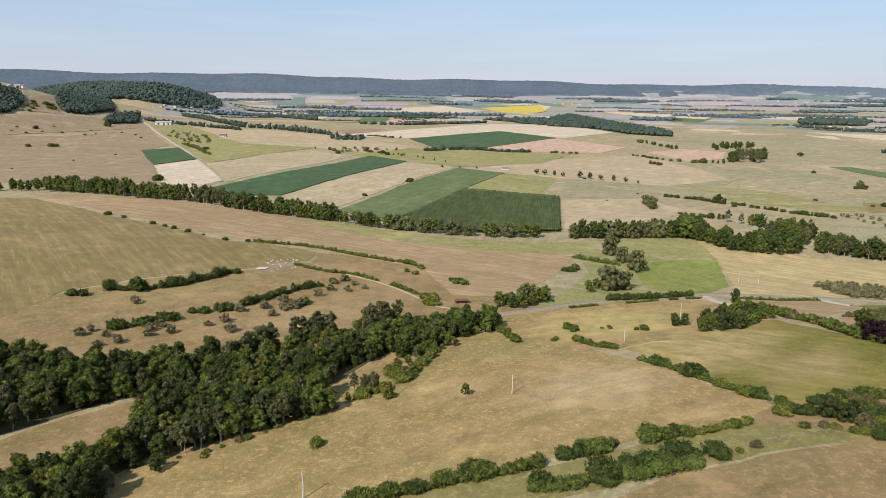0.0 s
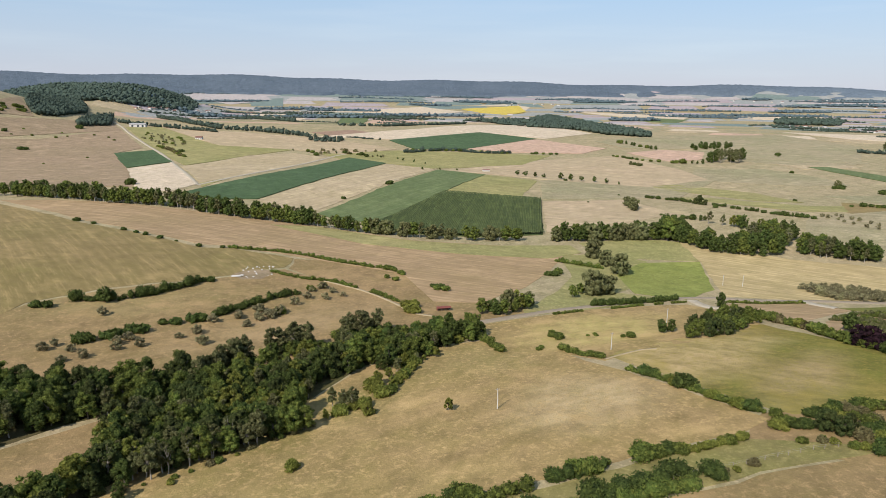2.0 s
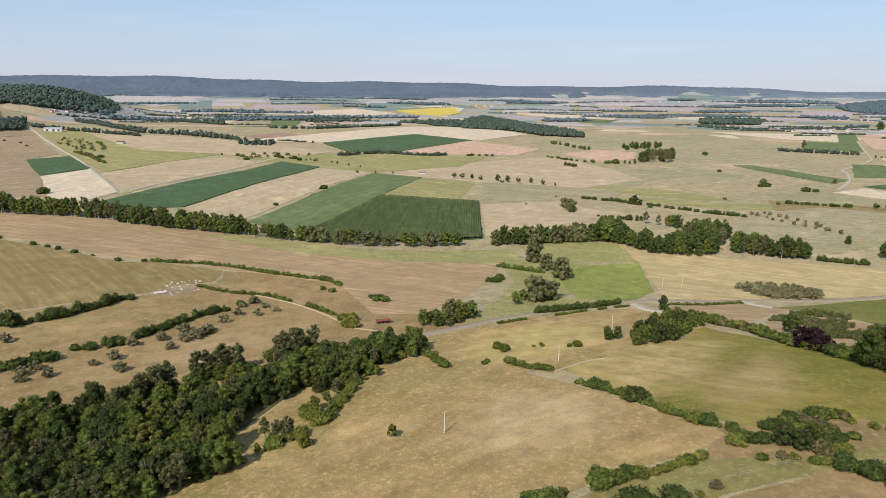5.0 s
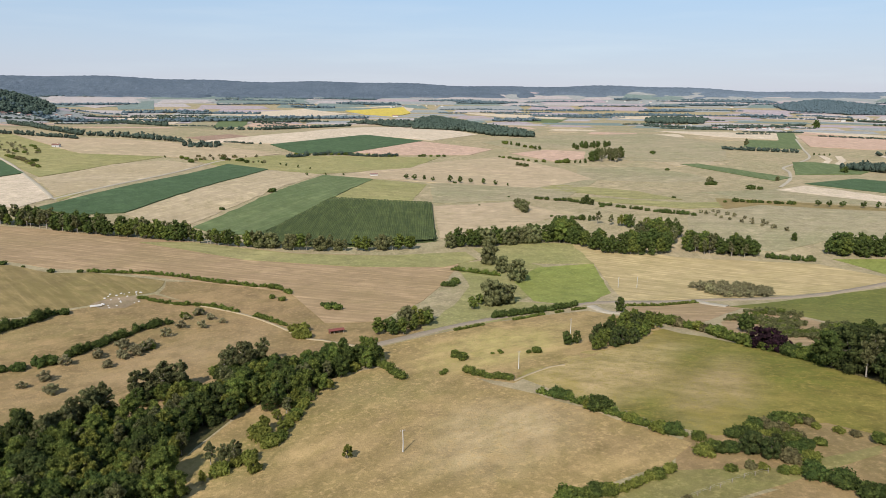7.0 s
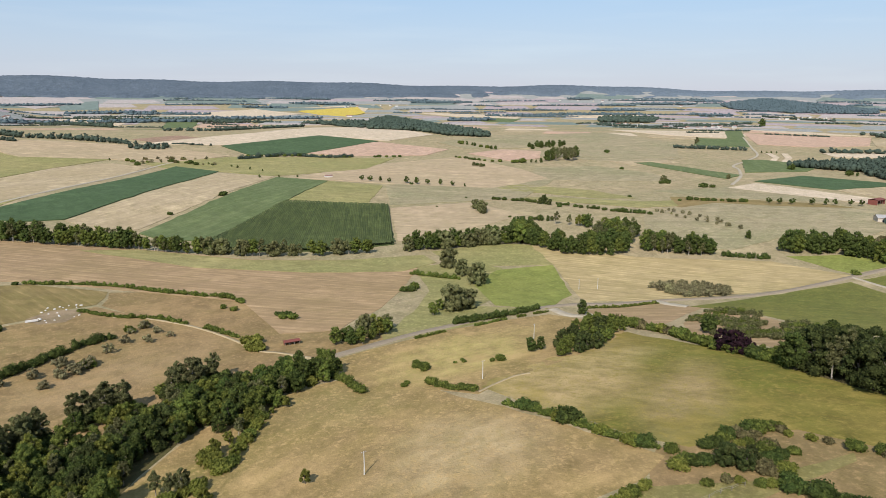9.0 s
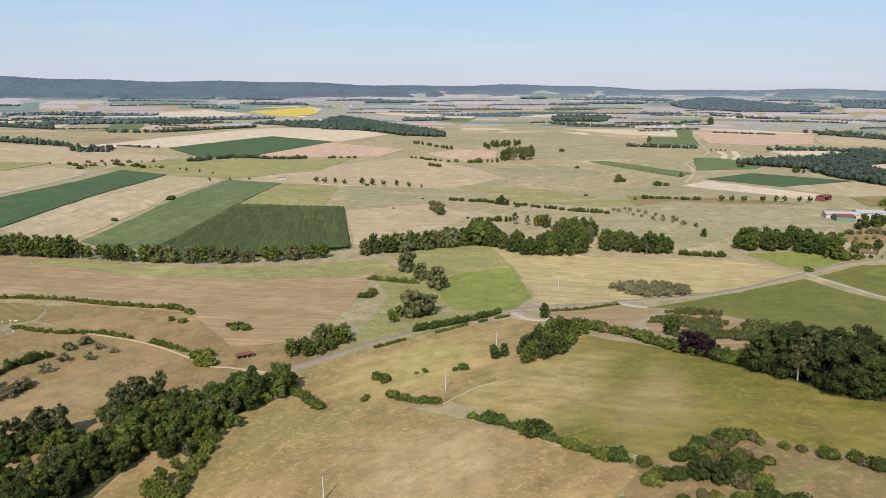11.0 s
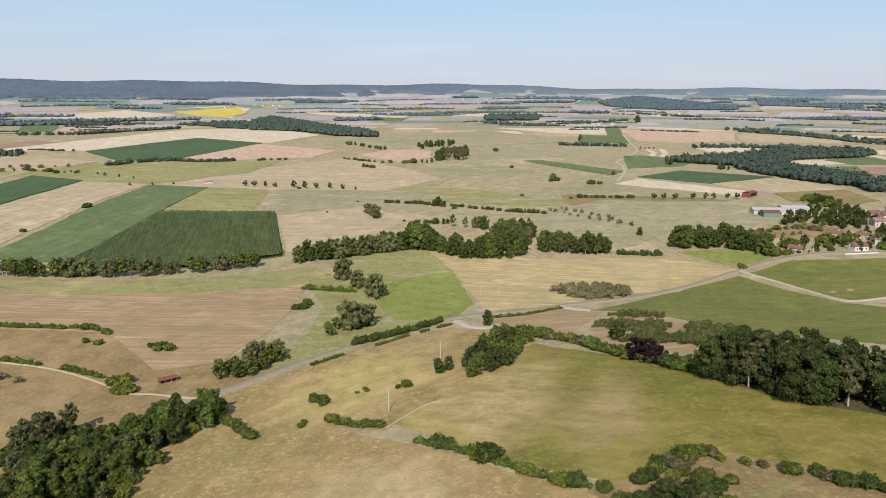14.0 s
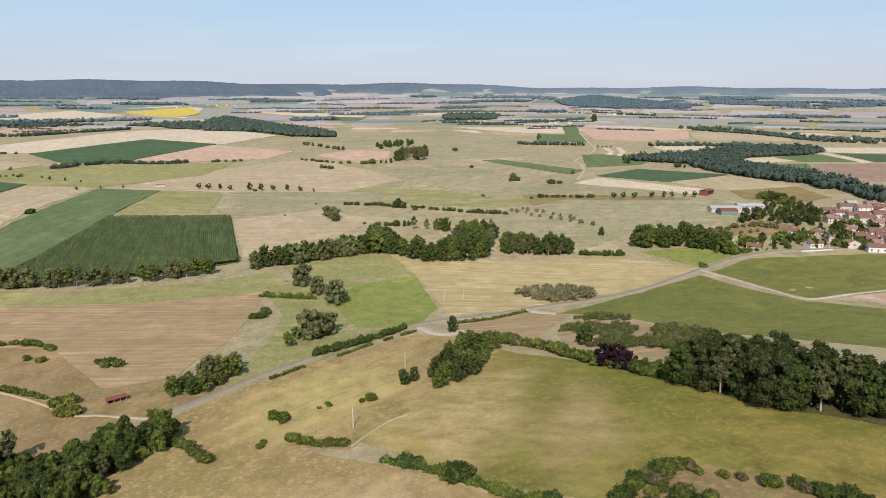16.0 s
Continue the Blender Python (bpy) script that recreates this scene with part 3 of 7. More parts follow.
kinds("darkbush", 3, 3, make_bush, name="blackthorn_bush", label="dense dark green bush on dry pasture", leaf=LEAF_DARK, wide=2.6, high=3, lumps=12, sprays=1100)
kinds("lightbush", 3, 2, make_bush, name="hazel_bush", label="yellowish green bush on dry grass", leaf=LEAF_LIGHT, wide=2.2, high=3, lumps=11, sprays=950)
kinds("drybush", 2, 2, make_bush, name="thorn_scrub", label="browned thorny scrub with few leaves", leaf=LEAF_DRY, wide=1.8, high=2, lumps=8, sprays=600)


def inside(pts, x, y):
    hit = False
    for (x0, y0), (x1, y1) in zip(pts, pts[1:] + pts[:1]):
        if (y0 > y) != (y1 > y) and x < (x1 - x0) * (y - y0) / (y1 - y0) + x0:
            hit = not hit
    return hit


def scatter(pts, gap):
    """Even but irregular places inside an outline."""
    x0, x1, y0, y1 = min(p[0] for p in pts), max(p[0] for p in pts), min(p[1] for p in pts), max(p[1] for p in pts)
    out, j, y = [], 0, y0
    while y < y1:
        x = x0 + (gap / 2 if j % 2 else 0)
        while x < x1:
            q = (x + random.uniform(-.38, .38) * gap, y + random.uniform(-.38, .38) * gap)
            if inside(pts, *q):
                out.append(q)
            x += gap
        y += gap * 0.87
        j += 1
    return out


def along(pts, gap, jitter=0.3):
    out, left = [], 0.0
    for (x0, y0), (x1, y1) in zip(pts, pts[1:]):
        n = math.hypot(x1 - x0, y1 - y0)
        while left < n:
            f = left / n
            out.append((x0 + (x1 - x0) * f + random.uniform(-1, 1) * jitter * gap, y0 + (y1 - y0) * f + random.uniform(-1, 1) * jitter * gap))
            left += gap * random.uniform(0.75, 1.25)
        left -= n
    return out


def wood(pts, gap, mix, low, high, group, clear=()):
    """Trees over an outline, but for the strip that is kept clear."""
    for x, y in scatter(pts, gap):
        if clear and inside(clear, x, y):
            continue
        plant(random.choice(mix), x, y, random.uniform(low, high), group)


def row(pts, gap, mix, low, high, group, jitter=0.25):
    for x, y in along(pts, gap, jitter):
        plant(random.choice(mix), x, y, random.uniform(low, high), group)


def hedge(pts, high, wide, label, leaf=None, gaps=0.0, level=1):
    """One hedge: stems in a line and a long lumpy body of foliage with leaf sprays."""
    root = tagged(new("hedge"), label, "hedge")
    x0, y0 = pts[0]
    root.location = (x0, y0, ground_z(x0, y0))
    blobs, stems = [], []
    for x, y in along(pts, wide * 0.5, 0.28):
        if noise.noise(Vector((x * 0.05, y * 0.05, 3.0))) < gaps - 0.55:
            continue
        z, k = ground_z(x, y), random.uniform(0.4, 1.3)
        r = wide * 0.5 * random.uniform(0.5, 1.15)
        blobs.append((x - x0, y - y0, z - root.location.z + high * k * 0.5, r, min(1.6, high * k * 0.55 / r)))
        stems.append(((x - x0, y - y0, z - root.location.z - 0.3), (x - x0 + 0.2, y - y0, z - root.location.z + high * k * 0.5), 0.06, 0.03))
    v, f = limb_arrays(stems, 4)
    mesh_object("stems", v, f, BARK, root)
    v, f = clump_arrays(blobs, level, int(len(blobs) * 130 * (wide / 3) ** 1.2), 0.45)
    mesh_object("foliage", v, f, leaf or LEAF, root)
    return root


def crowd(places, gap, high):
    """Crowns of many distant trees: each a few small lumps of uneven height."""
    blobs = []
    for x, y in places:
        h, z = high * random.uniform(0.6, 1.2), ground_z(x, y)
        w = gap * random.uniform(0.6, 0.85)
        blobs.append((x, y, z + h * 0.42, w, min(1.3, h * 0.5 / w)))
        for _ in range(2 if gap < 12 else 1):
            a = random.uniform(0, 6.28)
            blobs.append((x + math.cos(a) * w * 0.6, y + math.sin(a) * w * 0.6, z + h * random.uniform(0.45, 0.85), w * random.uniform(0.35, 0.55), 0.9))
    return clump_arrays(blobs, 1, len(places) * (9 if gap < 9 else 4 if gap < 14 else 2), min(3.2, gap * 0.34))


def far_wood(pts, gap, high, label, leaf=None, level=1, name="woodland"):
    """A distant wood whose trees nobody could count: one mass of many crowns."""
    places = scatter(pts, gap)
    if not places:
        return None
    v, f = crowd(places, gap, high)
    return tagged(mesh_object(name, v, f, leaf or LEAF_HAZED), label, "woodland", kind="stuff")


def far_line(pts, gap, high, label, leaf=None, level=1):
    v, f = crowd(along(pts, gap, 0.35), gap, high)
    return tagged(mesh_object("tree_belt", v, f, leaf or LEAF_HAZED), label, "tree belt", kind="stuff")


def maize_rows(pts, angle, gap, high):
    """Standing maize: long leafy rows side by side, clipped to the field."""
    d = Vector((math.cos(radians(angle)), math.sin(radians(angle))))
    n = Vector((-d.y, d.x))
    c = Vector((sum(p[0] for p in pts) / len(pts), sum(p[1] for p in pts) / len(pts)))
    verts, faces = [], []
    for k in range(-110, 111):
        last = None
        for m in range(-80, 81):
            q = c + n * (k * gap + random.uniform(-.1, .1)) + d * (m * 2.0)
            if not inside(pts, q.x, q.y):
                last = None
                continue
            z, top = ground_z(q.x, q.y) + 0.3, high * random.uniform(0.8, 1.12)
            i = len(verts)
            for off, up in ((-0.55, 0.9), (-0.25, 0.97), (0.0, 1.0), (0.25, 0.97), (0.55, 0.9)):
                e = q + n * (off * gap * 0.85 + random.uniform(-.12, .12))
                verts.append((e.x, e.y, z + up * top + random.uniform(-.12, .12)))
            if last is not None:
                faces += [(last + s, last + s + 1, i + s + 1, i + s) for s in range(4)]
            last = i
    ob = mesh_object("maize_rows", verts, faces, CORN)
    return tagged(ob, "tall green standing maize in close rows", "maize", kind="stuff")


def fence(pts, gap, high):
    """A pasture fence: weathered posts with two wires."""
    root = tagged(new("fence"), "wire fence on weathered wooden posts along a slope", "fence")
    x0, y0 = pts[0]
    root.location = (x0, y0, ground_z(x0, y0))
    tops = []
    for x, y in along(pts, gap, 0.03):
        p = Vector((x - x0, y - y0, ground_z(x, y) - root.location.z))
        h = high * random.uniform(0.9, 1.1)
        v, f = limb_arrays([(p - Vector((0, 0, 0.3)), p + Vector((random.uniform(-.06, .06), random.uniform(-.06, .06), h)), 0.09, 0.07)], 6)
        mesh_object("post", v, f, TIMBER, root)
        tops.append(p)
    for k in (0.55, 0.9):
        v, f = limb_arrays([(a + Vector((0, 0, high * k)), b + Vector((0, 0, high * k)), 0.012, 0.012) for a, b in zip(tops, tops[1:])], 4)
        mesh_object("wire", v, f, SHEET, root)
    return root


def low_wall(pts, high):
    """A low rendered wall with a coping beside a road."""
    root = tagged(new("roadside_wall"), "low white rendered wall beside the village road", "wall")
    x0, y0 = pts[0]
    root.location = (x0, y0, ground_z(x0, y0))
    for (ax, ay), (bx, by) in zip(pts, pts[1:]):
        a, b = Vector((ax - x0, ay - y0, ground_z(ax, ay) - root.location.z)), Vector((bx - x0, by - y0, ground_z(bx, by) - root.location.z))
        n = Vector((-(b - a).y, (b - a).x, 0)).normalized()
        for name, half, z0, z1, mat in (("body", 0.15, -0.4, high, WHITE), ("coping", 0.21, high, high + 0.09, SHEET)):
            bm = bmesh.new()
            ring = [bm.verts.new(q + n * s + Vector((0, 0, z))) for q in (a, b) for s, z in ((-half, z0), (half, z0), (half, z1), (-half, z1))]
            for k in range(4):
                bm.faces.new((ring[k], ring[(k + 1) % 4], ring[4 + (k + 1) % 4], ring[4 + k]))
            bm.faces.new(ring[:4][::-1])
            bm.faces.new(ring[4:])
            bmesh.ops.recalc_face_normals(bm, faces=bm.faces[:])
            part(name, bm, mat, root)
    return root


YELLOW_FROM, YELLOW_TO = 2.0, 9.0  # bearings of the open slope with the yellow field


def far_copses(b0, b1, r0, r1, count, seed):
    """Long dark copses scattered over the far plain."""
    pick = random.Random(seed)
    for _ in range(count):
        b, r = radians(pick.uniform(b0, b1)), math.sqrt(pick.uniform(r0 ** 2, r1 ** 2))
        cx, cy, long, deep, skew = r * math.sin(b), r * math.cos(b), pick.uniform(70, 230), pick.uniform(18, 50), pick.uniform(-0.25, 0.25)
        ux, uy = math.cos(b + skew), -math.sin(b + skew)
        pts = []
        for k in range(10):
            a = k * 0.628
            p, q = math.cos(a) * long * pick.uniform(0.7, 1.1), math.sin(a) * deep * pick.uniform(0.7, 1.2)
            pts.append((cx + ux * p - uy * q, cy + uy * p + ux * q))
        if not (YELLOW_FROM < math.degrees(b) < YELLOW_TO and r < 3600):
            far_wood(pts, 17, 11, "dark copse on the far plain", LEAF_HAZED_PALE)


# ---- buildings and poles ----
def box(bm, x0, x1, y0, y1, z0, z1):
    vs = [bm.verts.new(p) for p in ((x0, y0, z0), (x1, y0, z0), (x1, y1, z0), (x0, y1, z0), (x0, y0, z1), (x1, y0, z1), (x1, y1, z1), (x0, y1, z1))]
    for q in ((0, 3, 2, 1), (4, 5, 6, 7), (0, 1, 5, 4), (1, 2, 6, 5), (2, 3, 7, 6), (3, 0, 4, 7)):
        bm.faces.new([vs[k] for k in q])


def boxed(name, mat, parent, *sizes, label=""):
    bm = bmesh.new()
    for s in sizes:
        box(bm, *s)
    return part(name, bm, mat, parent, label)


def gable_roof(mat, parent, w, d, eave, rise, over=0.4, thick=0.22, label="", name="roof"):
    """Two pitched slabs with overhanging eaves; the ridge runs along x."""
    bm = bmesh.new()
    for side in (-1, 1):
        y, zo = side * (d / 2 + over), eave - over * rise / (d / 2)
        a = [(-w / 2 - over, y, zo), (w / 2 + over, y, zo), (w / 2 + over, 0, eave + rise), (-w / 2 - over, 0, eave + rise)]
        lo = [bm.verts.new(p) for p in a]
        hi = [bm.verts.new((p[0], p[1], p[2] + thick)) for p in a]
        for q in ((lo[3], lo[2], lo[1], lo[0]), tuple(hi), (lo[0], lo[1], hi[1], hi[0]), (lo[1], lo[2], hi[2], hi[1]), (lo[2], lo[3], hi[3], hi[2]), (lo[3], lo[0], hi[0], hi[3])):
            bm.faces.new(q)
    bmesh.ops.recalc_face_normals(bm, faces=bm.faces[:])
    return part(name, bm, mat, parent, label)


def gable_walls(mat, parent, w, d, eave, rise):
    bm = bmesh.new()
    box(bm, -w / 2, w / 2, -d / 2, d / 2, -1.0, eave)
    for x in (-w / 2, w / 2 - 0.3):
        a = [bm.verts.new(p) for p in ((x, -d / 2, eave), (x, d / 2, eave), (x, 0, eave + rise))]
        b = [bm.verts.new((v.co.x + 0.3, v.co.y, v.co.z)) for v in a]
        bm.faces.new(a)
        bm.faces.new(b[::-1])
        for k in range(3):
            bm.faces.new((a[k], b[k], b[(k + 1) % 3], a[(k + 1) % 3]))
    bmesh.ops.recalc_face_normals(bm, faces=bm.faces[:])
    return part("wall", bm, mat, parent)


def house(x, y, w=12, d=9, eave=4.5, turn=0, walls=None, tiles=None, label="plastered house with a red clay tile roof", chimney=True, group="village houses", far=False):
    root = tagged(new("house"), label, "house", group)
    w, d, eave = w * 0.78, d * 0.82, eave * 0.75
    root.matrix_basis = pose(x, y, ground_z(x, y), 0, 0, turn)
    rise = d * 0.24
    gable_walls(walls or PLASTER, root, w, d, eave, rise)
    gable_roof(tiles or TILE, root, w, d, eave, rise)
    if chimney:
        boxed("chimney", PLASTER, root, (w * 0.2, w * 0.2 + 0.7, -0.9, -0.2, eave + rise * 0.6, eave + rise + 0.9))
    if far:
        return root
    for side in (-1, 1):
        n = max(2, int(w / 3.2))
        for k in range(n):
            cx = -w / 2 + (k + 0.5) * w / n
            for z in ((0.9, 3.4) if eave > 4.2 else (0.9,)):
                ys = (side * d / 2 - 0.05, side * d / 2 + 0.05)
                pane = boxed("window", WHITE, root, (cx - 0.62, cx + 0.62, min(ys), max(ys), z, z + 1.35))
                ys = (side * (d / 2 + 0.03), side * (d / 2 + 0.08))
                boxed("pane", PANE, pane, (cx - 0.48, cx + 0.48, min(ys), max(ys), z + 0.12, z + 1.22))
    for side in (-1, 1):
        xs = (side * w / 2 - 0.05, side * w / 2 + 0.06)
        boxed("window", PANE, root, (min(xs), max(xs), -0.5, 0.5, 2.2, 3.5))
    boxed("door", TIMBER, root, (-0.5, 0.5, -d / 2 - 0.07, -d / 2 + 0.03, 0.0, 2.1))
    return root


def barn(x, y, w, d, eave, turn, walls, cover, label, opening=True):
    root = tagged(new("barn"), label, "barn")
    root.matrix_basis = pose(x, y, ground_z(x, y), 0, 0, turn)
    rise = d * 0.16
    gable_walls(walls, root, w, d, eave, rise)
    gable_roof(cover, root, w, d, eave, rise, 0.5, 0.15)
    if opening:
        for k in (-0.3, 0.05, 0.33):
            boxed("door", PANE, root, (w * k - 1.8, w * k + 1.8, -d / 2 - 0.08, -d / 2 + 0.02, 0, eave * 0.75), label="dark barn doorway")
    boxed("ridge_cap", SHEET, root, (-w / 2 - 0.5, w / 2 + 0.5, -0.3, 0.3, eave + rise + 0.1, eave + rise + 0.25))
    return root


def open_shed(x, y, w, d, eave, turn, label):
    """A field shelter: posts, boarded back and a low red sheet roof."""
    root = tagged(new("field_shelter"), label, "shed")
    root.matrix_basis = pose(x, y, ground_z(x, y), 0, 0, turn)
    for i in range(4):
        for yy in (-d / 2, d / 2):
            px = -w / 2 + i * w / 3
            boxed("post", TIMBER, root, (px - 0.1, px + 0.1, yy - 0.1, yy + 0.1, -0.4, eave))
    boxed("back_wall", RED_SHEET, root, (-w / 2, w / 2, d / 2 + 0.1, d / 2 + 0.16, 0.1, eave))
    for sx in (-w / 2 - 0.16, w / 2 + 0.1):
        boxed("side_wall", RED_SHEET, root, (sx, sx + 0.06, -d / 2, d / 2, 0.1, eave))
    gable_roof(RED_SHEET, root, w, d, eave, d * 0.14, 0.5, 0.1)
    return root


def utility_pole(x, y, high, turn=20):
    root = tagged(new("utility_pole"), "slim pale grey utility pole standing in a field", "pole", "utility poles")
    root.matrix_basis = pose(x, y, ground_z(x, y), 0, 0, turn)
    v, f = limb_arrays([((0, 0, -0.8), (0, 0, high), 0.17, 0.11)], 10)
    mesh_object("shaft", v, f, CONCRETE, root, True)
    boxed("crossarm", TIMBER, root, (-0.75, 0.75, -0.05, 0.05, high - 0.35, high - 0.23))
    for k in (-0.65, 0.0, 0.65):
        v, f = limb_arrays([((k, 0, high - 0.23), (k, 0, high - 0.02), 0.045, 0.03)], 6)
        mesh_object("insulator", v, f, WHITE, root)
    return root


def forest_ring(b0, b1, r0, r1, step, high, seed, foot_left, foot_right, label, leaf):
    """Closed canopy on the far ridge: a bumpy sheet of crowns over a ring sector, with ragged lower edges and clearings."""
    nb, nr = int((b1 - b0) / math.degrees(step / r1)), int((r1 - r0) / step)
    verts, keep = [], []
    for i in range(nr + 1):
        for j in range(nb + 1):
            b, r = b0 + (b1 - b0) * j / nb, r0 + (r1 - r0) * i / nr
            x, y = r * math.sin(radians(b)), r * math.cos(radians(b))
            edge = noise.noise(Vector((b * 0.2, seed, r * 0.004))) + 0.6 * noise.noise(Vector((b * 0.7, seed + 4, r * 0.012)))
            foot = foot_left + (foot_right - foot_left) * ease(6, 20, b)
            dense = edge + (r - foot) / 230
            top = high * min(1.0, max(-0.4, dense * 5)) * (0.8 + 0.35 * noise.noise(Vector((x * 0.045, y * 0.045, seed))) + random.uniform(-0.12, 0.12))
            top = -2.0 if j in (0, nb) else top
            verts.append((x + random.uniform(-.3, .3) * step, y + random.uniform(-.3, .3) * step, ground_z(x, y) + top))
            keep.append(dense > -0.4)
    w = nb + 1
    faces = [(i * w + j, i * w + j + 1, (i + 1) * w + j + 1, (i + 1) * w + j) for i in range(nr) for j in range(nb) if keep[i * w + j] and keep[(i + 1) * w + j + 1]]
    return tagged(mesh_object("ridge_woodland", verts, faces, leaf, smooth=True), label, "woodland", kind="stuff")


def patchwork(b0, b1, r0, r1, seed):
    """Narrow far fields in all stages of harvest, strip beside strip."""
    for k in range(12):  # haze-tinted dry pasture under the strips
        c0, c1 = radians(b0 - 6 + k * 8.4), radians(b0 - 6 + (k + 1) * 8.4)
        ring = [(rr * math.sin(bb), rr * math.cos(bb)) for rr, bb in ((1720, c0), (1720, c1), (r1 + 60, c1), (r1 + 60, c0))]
        field("field", "hazy dry pasture far off", HAZED_OLIVE, ring, -2.2)
    pick = random.Random(seed)
    near = [(PALE, "pale harvested stubble field"), (STUBBLE, "tan stubble field"), (PINK, "pinkish tilled field"), (PASTURE_HAZED, "dull olive pasture"), (CROP_LIGHT, "green crop field"), (HAY_HAZED, "tan mown field")]
    # beyond 2100 m the field colours have haze mixed in
    afar = [(HAZED_TAN, "pale hazy stubble field far off"), (HAZED_ROSE, "rose-grey tilled field far off"), (HAZED_GREEN, "hazy green grassland far off"), (HAZED_OLIVE, "hazy dry pasture far off")]
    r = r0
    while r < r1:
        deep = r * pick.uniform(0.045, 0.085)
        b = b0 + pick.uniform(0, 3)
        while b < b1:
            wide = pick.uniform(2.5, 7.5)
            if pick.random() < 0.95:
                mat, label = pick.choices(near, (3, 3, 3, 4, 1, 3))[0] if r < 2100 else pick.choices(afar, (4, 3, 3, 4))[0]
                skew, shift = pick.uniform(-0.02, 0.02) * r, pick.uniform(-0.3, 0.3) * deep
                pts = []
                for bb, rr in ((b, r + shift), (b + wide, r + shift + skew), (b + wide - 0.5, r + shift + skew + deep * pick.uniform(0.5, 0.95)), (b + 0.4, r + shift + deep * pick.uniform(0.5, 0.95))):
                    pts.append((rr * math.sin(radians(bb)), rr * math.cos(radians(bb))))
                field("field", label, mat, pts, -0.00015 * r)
            b += wide + pick.uniform(0.0, 0.6)
        r += deep


def hedgelines(b0, b1, r0, r1, count, seed):
    """Far tree belts that edge the fields, thin and broken."""
    pick = random.Random(seed)
    for _ in range(count):
        b, r = pick.uniform(b0, b1), pick.uniform(r0, r1)
        n, bend, slope = pick.uniform(1.5, 6.0), pick.uniform(-0.012, 0.012), pick.uniform(-0.025, 0.025)
        pts = []
        for k in range(5):
            rr, bb = r * (1 + slope * k / 4 + bend * math.sin(k * 0.8)), b + n * k / 4
            pts.append((rr * math.sin(radians(bb)), rr * math.cos(radians(bb))))
        if YELLOW_FROM - n < b < YELLOW_TO and r < 3500:
            continue
        far_line(pts, r * 0.0036, r * 0.0021, "broken belt of trees between far fields", LEAF_HAZED if r < 2800 else LEAF_HAZED_PALE)


def pale_stone(x, y, size):
    co, fa = BALLS[2][random.randrange(8)]
    ob = mesh_object("stone", co * (size * 1.3, size * 0.9, size * 0.75), fa, WHITE, smooth=True)
    ob.matrix_basis = pose(x, y, ground_z(x, y) + size * 0.45, 0, 0, random.uniform(0, 360))
    return tagged(ob, "pale whitish stone lying on trampled grass", "stone", "pale stones on the pasture")


def trough(x, y):
    root = tagged(new("feed_trough"), "long pale feed trough on bare earth", "trough")
    root.matrix_basis = pose(x, y, ground_z(x, y), 0, 0, 15)
    boxed("floor", WHITE, root, (-2.5, 2.5, -0.6, 0.6, 0.35, 0.45))
    for s in (-1, 1):
        boxed("side", WHITE, root, (-2.5, 2.5, s * 0.62 - 0.05, s * 0.62 + 0.05, 0.35, 0.95))
        boxed("end", WHITE, root, (s * 2.53 - 0.05, s * 2.53 + 0.05, -0.6, 0.6, 0.35, 0.95))
        for k in (-1, 1):
            boxed("leg", TIMBER, root, (s * 2.1 - 0.08, s * 2.1 + 0.08, k * 0.5 - 0.08, k * 0.5 + 0.08, -0.3, 0.35))
    return root


# ---- fields ----
patchwork(-26, 62, 1750, 4650, 5)
field("field", "greyish green pasture", PASTURE_HAZED, [(497, 1245), (572, 1231), (690, 1143), (700, 1068), (618, 1029), (525, 1049), (449, 1130)], -0.1)
field("field", "light green pasture strip", PASTURE_HAZED, [(390, 987), (492, 988), (526, 896), (518, 815), (442, 830), (345, 880)], -0.1)
field("field", "tan striped field", STUBBLE, [(528, 1164), (649, 1154), (644, 1002), (549, 984)], -0.1)
field("field", "dull green pasture", PASTURE_HAZED, [(439, 744), (586, 743), (630, 650), (559, 605), (464, 670)], -0.1)
field("field", "dull green pasture", OLIVE, [(427, 691), (547, 600), (561, 556), (451, 509), (398, 518), (389, 623)], -0.1)
field("field", "dry brown slope below the meadow", BROWN, [(92.5, 178.9), (102.6, 179.9), (118.3, 178.8), (131.2, 175.6), (153.2, 135.3), (139.4, 122.3), (76.7, 158.4)], 0)
field("field", "brown grazed pasture", BROWN, [(-196.4, 240.2), (-175.5, 302.3), (-154.1, 330.4), (-110, 363.8), (-79.8, 391.8), (-59.3, 378.2), (-28.4, 354.4), (-0.8, 323.8), (12.5, 302.6), (-5.4, 280), (-21.6, 268.3), (-48.5, 248.9), (-65, 236.2), (-76.5, 226.2), (-85.9, 213.7), (-114.2, 221.4), (-132.5, 222.7), (-179.7, 217.8)])
field("field", "dry straw pasture on a rise", STRAW, [(-84, 150), (-76, 168), (-58, 180), (-45, 190), (-43, 206), (-37, 215), (-33, 224), (-28, 235), (-22, 247), (-11, 259), (6, 269), (23.2, 276), (49.7, 260.3), (69.5, 226.1), (92.1, 174.6), (80.6, 166.1), (55.2, 160.6), (23.4, 150.1), (-21.8, 139.9), (-50, 128), (-84, 128)])
field("field", "brown dry grass slope", BROWN, [(25.8, 124.4), (53.6, 138.7), (106.8, 149.7), (133.5, 152.7), (88.9, 95.3), (21.8, 101.3)])
field("field", "greener grass strip between hedges", BANK, [(-17.5, 137.1), (22.9, 146), (54, 156.5), (80.7, 162.9), (101.3, 156), (130.9, 158.4), (128.3, 154.9), (107.6, 151), (54.1, 140.3), (27.1, 132.1), (14.5, 127)])
